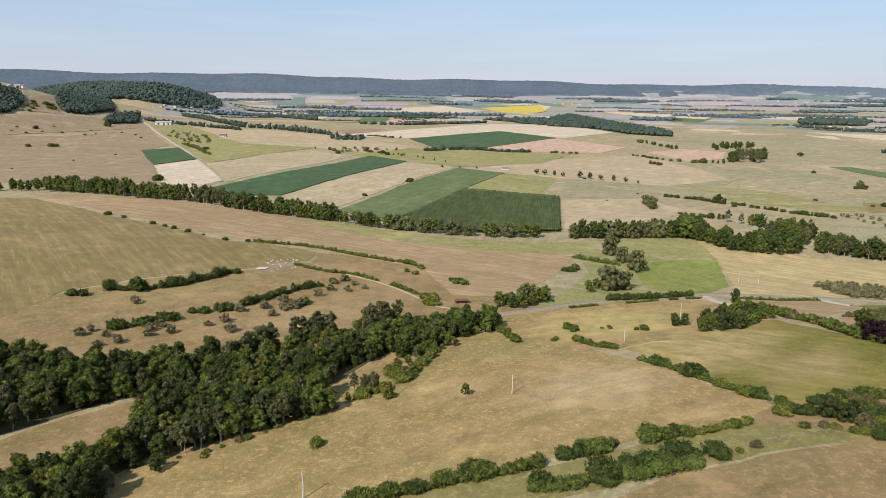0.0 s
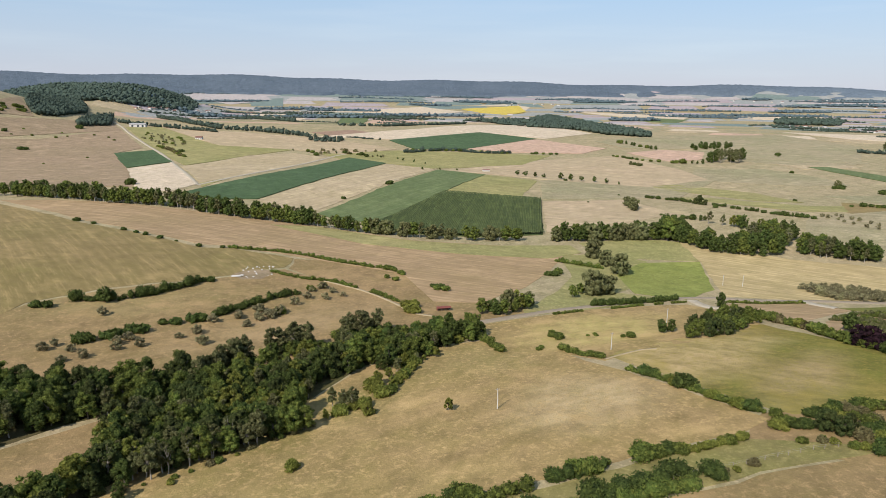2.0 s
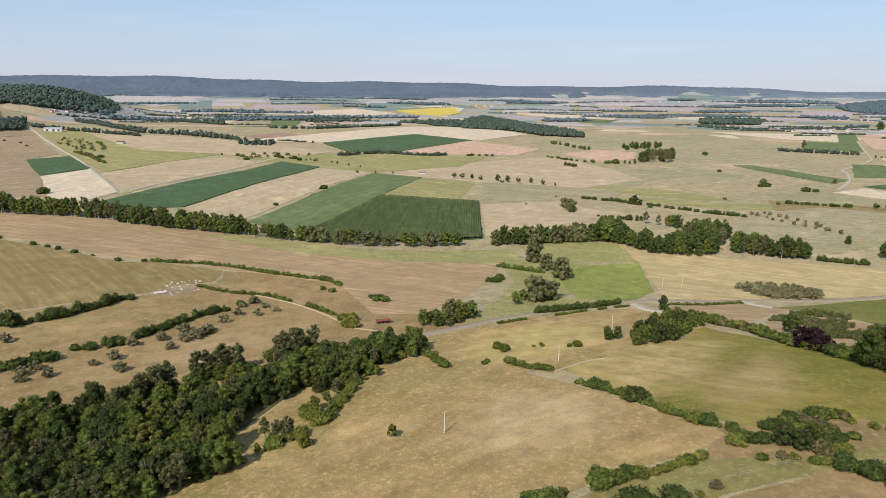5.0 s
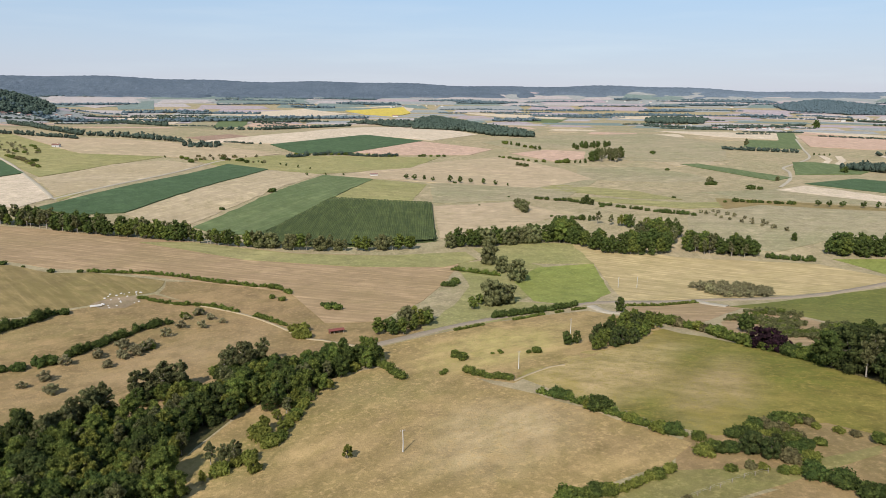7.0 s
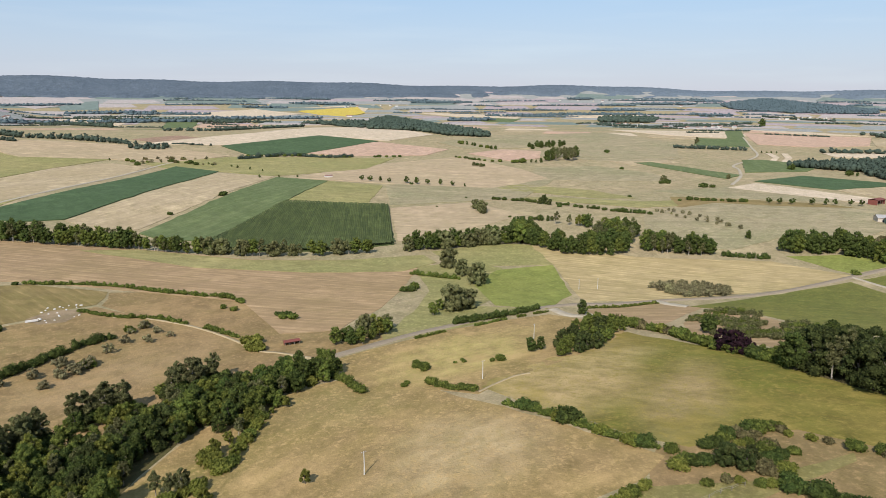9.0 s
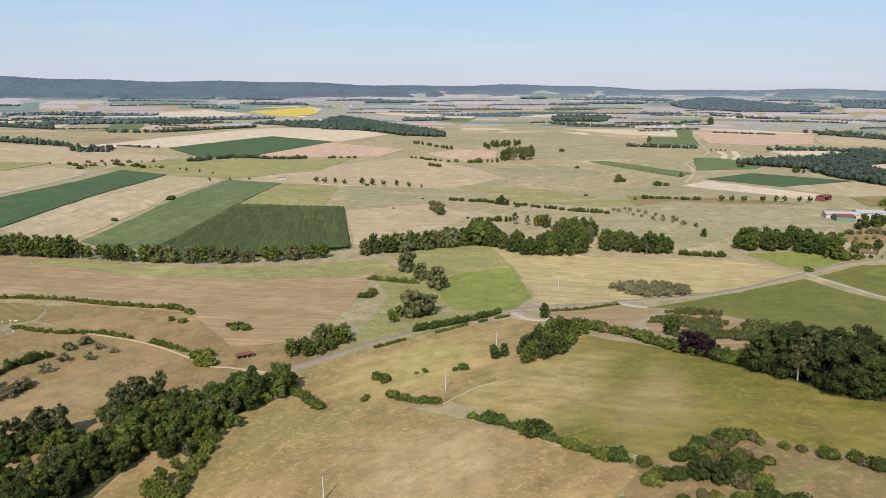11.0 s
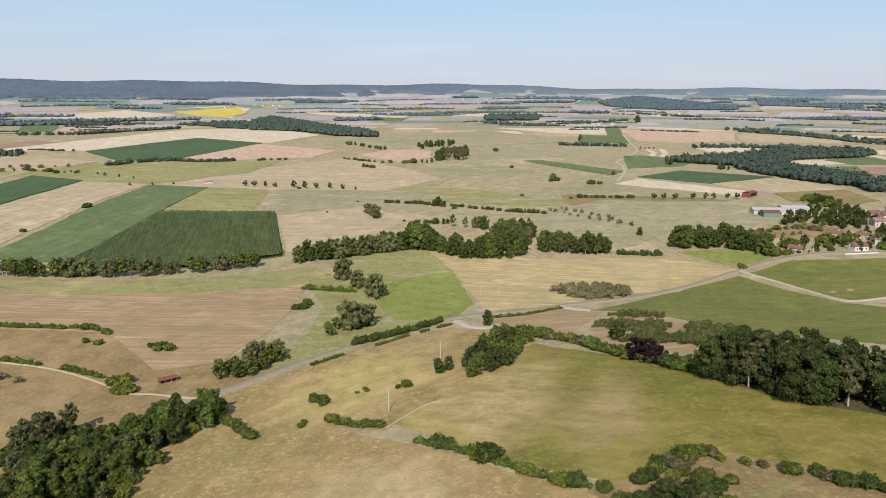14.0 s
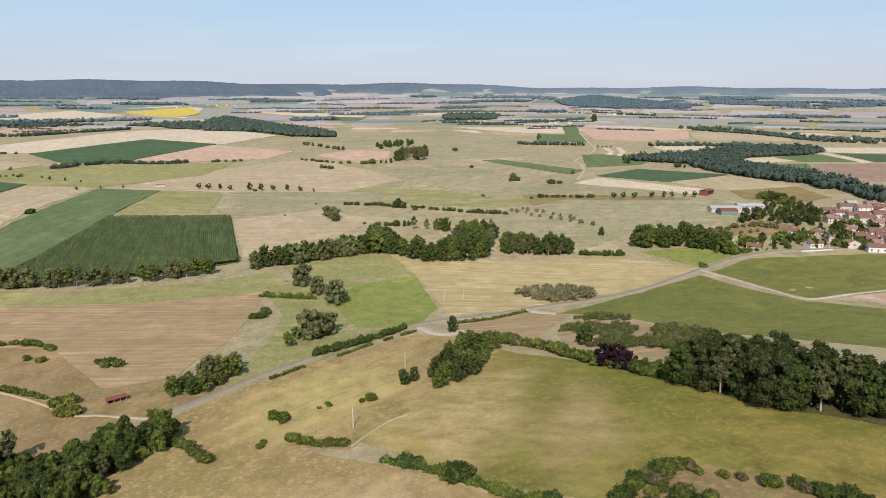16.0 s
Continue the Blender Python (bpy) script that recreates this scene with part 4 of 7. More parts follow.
field("field", "olive mown meadow with faint rows", OLIVE, [(-656, 694), (-351, 580), (-242.2, 484.6), (-168.9, 445), (-139.2, 427.8), (-120.8, 433.4), (-79.8, 419.3), (-80.5, 395.8), (-110.9, 367), (-155.2, 332.9), (-176.7, 304.4), (-185.1, 245), (-214.9, 214.7)])
field("field", "tan mown hay field in windrows", HAY, [(-368, 608), (-270, 592), (-161.8, 559.8), (-84, 541.1), (-10.4, 504.7), (48.8, 498.5), (91.1, 498.8), (99.4, 476.2), (77.7, 420.6), (57.4, 378.3), (31.5, 341.6), (5, 341.7), (-13.1, 398.9), (-65.6, 419.7), (-122.7, 440.4), (-142.4, 438.1), (-242.6, 494.1)])
field("field", "strip of greener grass beside the trees", LUSH, [(-118.5, 532.6), (-83.6, 538.5), (-10.3, 502.4), (48.7, 496.4), (109.4, 505.2), (112.8, 482), (84.6, 460.9), (25.9, 462.7), (-42.3, 479.8)], 0.2)
field("field", "dark green crop field", CROP, [(-456, 1034), (-416, 1080), (-341, 948), (-369, 870)], 0.5)
field("field", "pale harvested stubble field", PALE, [(-366, 863), (-338, 941), (-232, 712), (-243, 662), (-277, 670)])
field("field", "dark green root crop field", CROP, [(-228, 659), (-113, 1048), (-54, 986), (-155, 646), (-188, 633)], 0.5)
field("field", "tan stubble field", STUBBLE, [(-154, 641), (-54, 970), (17, 930), (-95, 611), (-125, 611)])
field("field", "light green crop field with faint rows", CROP_LIGHT, [(-92, 596), (18, 916), (78, 877), (22, 729), (-40.6, 570), (-69.1, 568.8)], 0.5)
field("field", "maize field ground", CORN, [(-46.3, 552.8), (22, 726), (119, 700), (95.2, 541.3), (42.5, 527), (-10.9, 528.3)], 0.2)
maize_rows([(-46.3, 552.8), (22, 726), (119, 700), (95.2, 541.3), (42.5, 527), (-10.9, 528.3)], 81, 1.5, 2.2)
field("field", "yellowish green grass field", LUSH, [(26, 737), (78, 877), (138, 837), (99, 703)])
field("field", "tan striped stubble field", STUBBLE, [(-309, 888), (-263, 1043), (-202, 1088), (-147, 1040), (-196, 831), (-231, 721)])
field("field", "narrow green grass strip", LUSH, [(-232, 721), (-226, 853), (-205, 844), (-222, 695)])
field("field", "dull green pasture", LUSH, [(-579, 1370), (-529, 1420), (-353, 1175), (-211, 1133), (-263, 1043), (-309, 905)])
field("field", "dull green orchard meadow", LUSH, [(-540, 1306), (-490, 1314), (-376, 1186), (-399, 1115), (-448, 1148)])
field("field", "pale tan dry hillside", SLOPE, [(-774, 1122), (-731, 1236), (-707, 1294), (-676, 1369), (-634, 1436), (-566, 1320), (-632, 1178), (-690, 1071), (-710, 1024)])
field("field", "pinkish tan dry pasture on a slope", SLOPE, [(-818, 965), (-618, 1133), (-569, 1328), (-441, 1104), (-456, 1034), (-366, 863), (-284, 682), (-402, 706), (-625, 726)])
field("field", "tan grazed field", HAY_HAZED, [(-529, 1420), (-344, 1372), (-154, 1284), (-45, 1172), (-131, 1090), (-211, 1133), (-340, 1163)])
field("field", "olive pasture", LUSH, [(-168, 1097), (-44, 1156), (69, 1147), (207, 1124), (143, 1001), (11, 928), (-54, 986), (-124, 1030)])
field("field", "dark green crop field", CROP, [(-66, 1305), (119, 1487), (222, 1369), (72, 1195), (-16, 1178)], 0.5)
field("field", "pinkish tilled field", PINK, [(76, 1196), (127, 1324), (219, 1359), (327, 1236), (264, 1156), (141, 1159)])
field("field", "long pale stubble field", PALE, [(-203, 1329), (-4, 1577), (145, 1933), (291, 1962), (367, 1509), (239, 1372), (119, 1487), (-56, 1317)])
field("field", "reddish tilled strip", REDSOIL, [(-227, 1412), (-154, 1492), (-77, 1406), (-160, 1330)])
field("field", "blooming yellow field", YELLOW, [(171, 3224), (464, 3423), (450, 3073), (325, 2713), (244, 2931)], 1)
field("field", "pale stubble field", PALE, [(200, 3400), (405, 3518), (510, 3360), (448, 3112), (468, 3456)])
field("field", "pinkish tilled field", PINK, [(345, 1176), (426, 1228), (489, 1198), (446, 1099), (383, 1063)])
field("field", "olive green field", PASTURE_HAZED, [(-306, 1751), (-364, 2532), (-273, 2283), (-225, 1787)])
field("field", "green crop field", CROP_LIGHT, [(-234, 1853), (-275, 2328), (-183, 2322), (-163, 1867)])
field("field", "pinkish stubble field", PINK, [(-164, 1939), (-162, 2288), (5, 2149), (20, 1907)])
field("field", "pale stubble field", PALE, [(-654, 2503), (-399, 2625), (-365, 2069), (-525, 2252)])
field("field", "pale stubble field", PALE, [(-400, 2948), (-9, 3336), (178, 3021), (-16, 2657), (-244, 2808)])
field("field", "hazy green crop on a slope", HAZED_GREEN, [(-873, 3515), (-743, 3715), (-650, 3246), (-781, 3190)])
field("field", "hazy tan field on a slope", HAZED_TAN, [(-1262, 3657), (-940, 4054), (-776, 3588), (-888, 3251)])
field("field", "pale stubble field", PALE, [(686, 3060), (1089, 2816), (917, 2446), (754, 2680)])
field("field", "green crop field", CROP_LIGHT, [(685, 2361), (874, 2715), (939, 2450), (803, 2211)])
field("field", "pale stubble field", PALE, [(1317, 2893), (1605, 2743), (1386, 2464), (1185, 2549)])
field("field", "grassy olive field", PASTURE_HAZED, [(333, 1342), (506, 1499), (844, 1635), (856, 1337), (689, 1071), (524, 1110), (513, 1243), (360, 1242)])
field("field", "pale green pasture", LUSH, [(257, 852), (301, 846), (333, 818), (377, 772), (388, 690), (349, 705), (310, 765), (285, 787)])
field("field", "pale green pasture", LUSH, [(259, 738), (307, 730), (378, 663), (411, 660), (392, 622), (353, 623), (310, 680)])
field("field", "pale tan meadow", HAY_HAZED, [(119, 687), (210, 709), (231, 620), (181, 591), (99.9, 550.2)])
field("field", "dry olive meadow", PASTURE_HAZED, [(142, 839), (315, 967), (371, 870), (269, 725), (212, 718), (121, 701)])
field("field", "tan mown rise", HAY_HAZED, [(25, 904), (149, 1043), (320, 1134), (364, 972), (367, 880), (267, 815), (151, 851), (84, 884)])
field("field", "rough greenish grass round the willows", LUSH, [(91.1, 470.9), (132, 485), (153.2, 461.1), (127.2, 393), (108.1, 373.1), (132.9, 362.5), (116.7, 351.1), (84, 331.5), (63.7, 323.9), (48.3, 315.8), (48.8, 329.5), (71.5, 366.5), (90.5, 410.3), (93.4, 445.9)])
field("field", "fresh green mown field", BRIGHT, [(121.4, 422.3), (148.2, 456.7), (190.2, 462), (169.5, 388), (141.5, 359.4), (117.6, 373)])
field("field", "pale mown hay field", HAY_SOUTH, [(190.8, 460.8), (196.5, 517.5), (255.8, 466.7), (338.5, 427.7), (359.9, 381.9), (315.2, 367.5), (216.5, 363.8), (168.6, 371.2)])
field("field", "light olive mown field", LUSH, [(117.7, 514.3), (162.9, 531), (196.5, 517.5), (190.7, 462.4), (155.6, 467.3), (127.8, 472.4)])
field("field", "green field beside the village", BRIGHT, [(356.8, 436.1), (407.2, 425), (406.6, 394.2), (363.4, 385.1)])
field("field", "green meadow beside the road", PADDOCK, [(216.5, 344), (346, 369.3), (332.2, 287.3), (348.8, 239.7), (264.2, 196.6), (237.8, 262.6), (236, 287.3), (235.2, 319.6)])
field("field", "mown green field in strips", PADDOCK, [(356.1, 371.6), (408.1, 381.5), (520.5, 329.1), (415.3, 273.9), (341.2, 290.2)])
field("field", "tan strip of mown grass", HAY, [(350.6, 317), (471.6, 303.3), (418.4, 275.6), (342.5, 291.1)])
field("field", "pale tilled field", PINK, [(356.3, 284.6), (412.2, 272.3), (354.6, 242.6)])
field("field", "green sloping meadow", MEADOW, [(153.5, 299.1), (163.3, 267.2), (173.7, 224.6), (170.1, 194), (184.1, 150.6), (151.1, 134.3), (129.6, 174.2), (116.9, 177.4), (99.8, 176.5), (88, 194.2), (81.4, 209.7), (74.3, 232.3), (69.2, 247.6), (76.9, 256.2), (101.5, 269.1), (124.8, 285.7), (147.6, 298.3)])
field("field", "straw-coloured field beside the road", STRAW, [(24.4, 300.3), (84.1, 331.5), (137.6, 347.1), (148, 332), (154, 302), (131, 281), (112, 265), (84, 254), (66, 241), (50, 257), (28, 270)])
field("field", "pale dry ground in an old orchard", HAY, [(187.4, 307.8), (223.7, 336.6), (231.6, 315.5), (233.1, 284.6), (236.8, 261.8), (212.6, 252.1), (189.7, 245.3), (183.9, 257.5), (184.1, 274.9), (174.3, 284.8)])
field("field", "dry olive pasture", PASTURE_HAZED, [(339, 595), (439, 630), (486, 599), (568, 564), (568, 510), (460, 467), (385.8, 480), (330.9, 461.4), (282.8, 501.9)])
field("field", "straw-coloured field corner", HAY, [(159.1, 350.9), (204.2, 356.5), (220.2, 339.4), (177, 308.2), (156.7, 322.7)])
field("field", "brown old orchard ground", BROWN, [(441.7, 448), (522, 468), (529, 430), (470.3, 420.6)])
field("field", "green crop strip", CROP_LIGHT, [(569, 1012), (602, 1015), (633, 839), (588, 813)], 0.4)
field("field", "green crop field", CROP_LIGHT, [(770, 1016), (808, 1009), (832, 912), (756, 857), (659, 865)], 0.4)
field("field", "dark green crop field", CROP, [(606, 780), (710, 814), (768, 706), (641, 687)], 0.4)
field("field", "pale stubble strip", PALE, [(535, 738), (596, 765), (631, 613), (591, 593)])
field("field", "olive tan field", STUBBLE, [(641, 687), (763, 702), (766, 640), (746, 591), (641, 602)])
field("field", "dull green field", OLIVE, [(644, 601), (742, 588), (698, 516), (621, 506), (611, 551)])
field("field", "green field strip", CROP_LIGHT, [(1222, 1668), (1275, 1671), (952, 1224), (857, 1274), (987, 1446), (1035, 1410)])
field("field", "pinkish stubble field", PINK, [(1217, 1585), (1413, 1379), (1216, 1194), (1077, 1198), (1011, 1277)])
field("field", "pale stubble field", PALE, [(921, 1766), (1206, 1646), (1060, 1440), (959, 1538)])
field("field", "pale stubble field", PALE, [(1317, 1711), (1415, 1566), (1446, 1410), (1336, 1525)])
field("field", "pale stubble field", PALE, [(998, 1088), (1139, 1056), (1056, 989), (968, 1023)])
field("field", "pale stubble field", PALE, [(942, 854), (1035, 835), (1023, 780), (895, 793)])
field("field", "green crop field", CROP_LIGHT, [(1023, 831), (1146, 851), (1083, 726), (1007, 769)])
field("field", "dark green crop field", CROP, [(1184, 829), (1276, 728), (1148, 661), (1106, 713)])
field("field", "pale stubble strip", PALE, [(1161, 854), (1178, 845), (1095, 710), (1077, 720)])
field("field", "pale stubble field", PALE, [(1267, 909), (1430, 809), (1317, 750), (1191, 849)])
field("field", "green crop field", CROP_LIGHT, [(926, 767), (992, 749), (930, 696), (879, 708)])
field("field", "reddish tilled field", REDSOIL, [(985, 734), (1148, 661), (904, 531), (852, 608), (907, 685)])
field("field", "tan stubble field", STUBBLE, [(1351, 1320), (1585, 1178), (1357, 1042), (1216, 1176)])
field("field", "dry tan pasture round a field shelter", BROWN, [(-30, 409), (-12, 398), (6, 342), (31, 342), (60, 330), (20, 304), (3, 317), (-12, 334), (-23, 349), (-58, 376), (-78, 394), (-79, 418), (-64, 419)], -0.01)
field("field", "trampled bare earth by a feed trough", SOIL, [(-104.6, 372.8), (-98.2, 385.4), (-87.2, 387.9), (-84.1, 381), (-87.8, 368.7), (-98, 365.4)], 0.1)
# ---- roads and tracks ----
lane("road", "narrow grey country road", TARMAC, [(7.3, 294.9), (20.8, 302.6), (45.4, 316.4), (64.5, 327.3), (85.9, 337.6), (110.6, 349.4), (138.5, 361.6), (158.7, 364.9), (182.6, 360.7), (215, 361.7), (254.6, 358.2), (292.1, 362.5), (356.4, 378.8), (398.9, 387.7), (442, 385), (467.5, 372.3), (501.6, 360.8), (549, 344)], 4, category="road")
lane("track", "pale gravel farm track", GRAVEL, [(356.4, 378.8), (352.6, 349.2), (344.3, 315.9), (337.7, 291), (364.2, 286.5), (390.2, 281.4), (418.4, 275.6)], 2.2, category="track")
lane("track", "pale gravel field entrance", GRAVEL, [(144.3, 358), (145.2, 344.5), (149.6, 338.8), (157.6, 342.4)], 5, category="track")
lane("track", "pale gravel lay-by", GRAVEL, [(206.6, 362.7), (208.9, 353.1), (214.6, 343.8)], 5, category="track")
lane("track", "pale gravel lane climbing a slope", GRAVEL, [(-638, 1447), (-588, 1374), (-538, 1286), (-453, 1146), (-366, 997), (-232, 712)], 3.6, category="track")
lane("track", "pale farm lane between fields", GRAVEL, [(-230, 705), (-196, 831), (-142, 1041), (-122, 1092)], 4, category="track")
lane("track", "worn earth track beside a hedge", EARTH, [(-69.4, 375.1), (-58.5, 374.4), (-37.3, 361.7), (-22.9, 347.8), (-11.8, 332.7), (-5, 320.4), (3.4, 316.1), (18.7, 304)], 1.5, category="track")
lane("track", "winding pale lane between fields", GRAVEL, [(555, 758), (619, 824), (675, 899), (703, 948), (780, 1012), (860, 1089), (953, 1223), (1118, 1459)], 3.6, category="track")
lane("track", "worn earth path into a meadow", EARTH, [(66.6, 242.8), (73.7, 247.8), (83.3, 253.5), (89.4, 254.2)], 0.9, category="track")
# ---- woods ----
field("field", "brown glade between two woods", BROWN, [(-107.6, 137.7), (-101.9, 140.8), (-92.6, 147.5), (-83.3, 155.3), (-82.7, 172.5), (-88.4, 195.8), (-96.5, 205.4), (-106.5, 194.1), (-118.2, 181.6), (-122.5, 172.9), (-128.1, 167.4)], 0.02)
field("woodland_floor", "dark brown-green woodland floor", WOOD_FLOOR, [(-96.9, 125.7), (-76, 140), (-82, 154), (-73, 166), (-58, 176), (-46, 187), (-44, 204), (-38, 213), (-34.5, 223), (-29, 235), (-24, 247), (-13, 260), (4, 270), (22, 281), (22, 288.2), (-0.5, 279.9), (-23.9, 268.4), (-48.9, 250.8), (-65.5, 238), (-77, 227.8), (-85.5, 212.7), (-88.5, 194.9), (-83.8, 174.3), (-85.7, 160.2), (-95, 151.9), (-104.5, 144.8), (-107.5, 141.3)], 0.02)
field("woodland_floor", "dark brown-green woodland floor", WOOD_FLOOR, [(-126.7, 169.9), (-124.7, 176.3), (-115.3, 188), (-107.5, 199.6), (-96.6, 207.8), (-86.6, 215.7), (-74.6, 240.6), (-92.8, 232.3), (-115.2, 223.3), (-133.8, 225), (-150.8, 226.9), (-163.8, 225.6)], 0.02)
field("woodland_floor", "dark brown-green woodland floor", WOOD_FLOOR, [(167.9, 220.3), (168.6, 210.8), (169.3, 193.4), (181.3, 159.2), (191, 164.6), (191.4, 169.3), (189.1, 195.3), (184, 213.3), (176.7, 227.4)], 0.2)
wood([(-126.3, 169.2), (-124.2, 175.6), (-115.1, 187.7), (-107.3, 199.2), (-96.4, 207.3), (-86.4, 215.2), (-74.6, 240.6), (-92.8, 232.3), (-115.2, 223.3), (-133.8, 225), (-150.8, 226.9), (-163.8, 225.6)], 5.8, ['oak', 'dark', 'broadleaf', 'ash'], 8, 11.5, "wood in the hollow")
GULLY = [(-36.8, 206.8), (-33.5, 218.3), (-28.8, 230.4), (-24.3, 241.9), (-17.8, 251.4), (-16.8, 248.2), (-21.5, 236.7), (-25.1, 225.4), (-29.3, 214.2), (-32.6, 204.1)]
wood([(-96.9, 125.7), (-74, 140.6), (-80.5, 155.5), (-70, 167), (-56, 176), (-42, 188), (-38.5, 198), (-38.9, 211.7), (-33.4, 234.4), (-17.2, 241.6), (-4.7, 252.8), (8.9, 268.9), (23.5, 274.4), (22, 288.2), (-0.5, 279.9), (-23.9, 268.4), (-48.9, 250.8), (-65.5, 238), (-77, 227.8), (-85.5, 212.7), (-88.5, 194.9), (-83.8, 174.3), (-85.7, 160.2), (-95, 151.9), (-104.5, 144.8), (-107.5, 141.3)], 4.9, ['broadleaf', 'dark', 'oak', 'broadleaf', 'light', 'dark', 'ash'], 6.5, 11, "wood in the hollow", GULLY)
row([(-78, 165.2), (-71.8, 166), (-66.3, 167.4), (-60, 174.2), (-53.5, 179.1), (-45.9, 185)], 3.6, ['ash', 'thin', 'ash', 'thin'], 7.5, 11, "pale-trunked trees at the wood edge", 0.4)
row([(-75.1, 172.4), (-67.8, 173.9), (-60.6, 181.2), (-52.5, 188.1)], 5, ['thin', 'ash'], 7, 10, "pale-trunked trees at the wood edge", 0.4)
row([(-32.7, 273.6), (-27.3, 275.9), (-21.8, 279.9), (-16.6, 282.5)], 4.2, ['dark', 'broadleaf', 'oak'], 5, 7, "wood in the hollow", 0.3)
row([(-34.4, 281.4), (-28.8, 283.9), (-23.2, 288.3), (-17.8, 291.1)], 3.2, ['darkbush', 'bush'], 3, 5, "undergrowth in the wood", 0.3)
row([(-34.4, 281.4), (-28.8, 283.9), (-23.2, 288.3), (-17.8, 291.1)], 3.4, ['ash'], 10.5, 13, "tall pale-trunked trees above the wood", 0.4)
row([(-58.2, 257.4), (-53.7, 259.8), (-48, 261.5), (-45, 264)], 4.2, ['dark', 'broadleaf', 'oak'], 5, 7, "wood in the hollow", 0.3)
row([(-60.4, 263.9), (-55.8, 266.5), (-50, 268.4), (-46.9, 271.1)], 3.2, ['darkbush', 'bush'], 3, 5, "undergrowth in the wood", 0.3)
row([(-60.4, 263.9), (-55.8, 266.5), (-50, 268.4), (-46.9, 271.1)], 3.4, ['ash'], 10.5, 13, "tall pale-trunked trees above the wood", 0.4)
row([(-73.3, 223.2), (-70.7, 232.2), (-67.2, 240), (-62.8, 246.3)], 4.2, ['dark', 'broadleaf', 'oak'], 5, 7, "wood in the hollow", 0.3)
row([(-75.5, 228.1), (-72.9, 237.4), (-69.4, 245.6), (-65, 252.3)], 3.2, ['darkbush', 'bush'], 3, 5, "undergrowth in the wood", 0.3)
row([(-75.5, 228.1), (-72.9, 237.4), (-69.4, 245.6), (-65, 252.3)], 3.4, ['ash'], 10.5, 13, "tall pale-trunked trees above the wood", 0.4)
row([(-14.9, 276.1), (-0.5, 281.6), (16.9, 285.6)], 4, ['dark', 'broadleaf'], 7, 9, "wood in the hollow", 0.4)
row([(-3.6, 265.5), (4.4, 276.2), (12.8, 279.8), (25.9, 283.4)], 3.5, ['dark', 'broadleaf', 'dark'], 6, 8, "wood in the hollow", 0.3)
wood([(-100.6, 151.9), (-84, 160), (-60, 182), (-45, 197), (-42, 211.4), (-36, 236), (-16, 246), (2, 264), (16, 276), (-2, 278), (-24, 266), (-50, 249), (-67.7, 237), (-84, 213), (-83.8, 176)], 7, ['darkbush', 'bush', 'darkbush', 'lightbush'], 2.5, 4.5, "undergrowth in the wood", GULLY)
row([(-30.5, 199.8), (-24.8, 205.2), (-16.9, 209.5), (-9.3, 227.1), (0.7, 255.7)], 4.6, ['lightbush', 'bush', 'lightbush', 'light'], 2, 4.2, "scrub beside the gully", 0.35)
row([(-18.5, 224.8), (-14.9, 230.2), (-8.8, 243.6), (-3.6, 252.3)], 5.5, ['light', 'lightbush', 'ash'], 4, 6.5, "scrub beside the gully", 0.3)
for x, y, h in ((-28.6, 209.4, 7), (-25.6, 207.7, 6.5), (-22.8, 207.9, 7), (-21.6, 210.1, 6),):
    plant("ash", x, y, h, "scrub beside the gully")
for x, y, h in ((-16.7, 201.2, 4.5), (-9.8, 224.3, 4.5), (4.8, 256.6, 4.5), (-39.5, 219.6, 6.5),):
    plant("light", x, y, h, "scrub beside the gully")
for x, y, h in ((-41.1, 190.2, 8), (-37.6, 189.8, 8.5), (-34.6, 192.7, 8), (-40.2, 194.6, 7.5),):
    plant("broadleaf", x, y, h, "wood in the hollow")
row([(-71.6, 159.8), (-64.3, 163.9), (-56, 171.4), (-45.8, 181.3), (-31.8, 197)], 4, ['lightbush', 'drybush', 'bush'], 0.8, 1.8, "brush along the wood edge", 0.4)
row([(-491, 651), (-410, 643), (-376, 636)], 9, ['dark', 'broadleaf'], 9, 13, "trees along the stream", 0.25)
row([(-376, 640), (-322, 617), (-272, 599), (-215, 591), (-163.4, 565.3), (-123.7, 556.4), (-84.8, 546.3)], 5, ['dark', 'broadleaf', 'dark', 'ash'], 11, 16, "trees along the stream", 0.35)
row([(-365, 630), (-268, 589), (-212, 582), (-166.6, 560.2), (-121.9, 548.4), (-84, 541.1)], 6, ['dark', 'broadleaf', 'ash'], 9, 14, "trees along the stream", 0.25)
row([(-73.7, 531.9), (-37.4, 525), (-10.6, 516.4), (32.9, 514), (76.9, 518.2)], 5.5, ['broadleaf', 'ash', 'ash', 'willow', 'broadleaf'], 8, 12.5, "trees along the stream", 0.4)
row([(102, 526), (121, 527), (142, 531), (164, 534), (182, 532)], 7, ['dark', 'broadleaf', 'dark'], 11, 15, "trees along the stream", 0.3)
row([(102, 520), (120, 521), (140, 525), (161, 527), (178, 527)], 6, ['dark', 'broadleaf', 'willow'], 8, 13, "trees along the stream", 0.3)
wood([(177, 524), (197, 517), (208, 529), (210, 550), (194, 555)], 7, ['broadleaf', 'dark', 'dark'], 12, 17, "trees along the stream")
row([(198, 520), (204, 500), (215, 485), (234, 477), (255, 478)], 6, ['dark', 'broadleaf', 'dark'], 10, 14, "trees along the stream", 0.35)
row([(205, 527), (213, 509), (223, 494), (240, 486)], 7, ['broadleaf', 'dark'], 10, 14, "trees along the stream", 0.35)
wood([(224, 495), (258, 485), (281, 506), (294, 528), (283, 540), (252, 526)], 8, ['dark', 'broadleaf', 'ash', 'dark'], 11, 15, "trees along the stream")
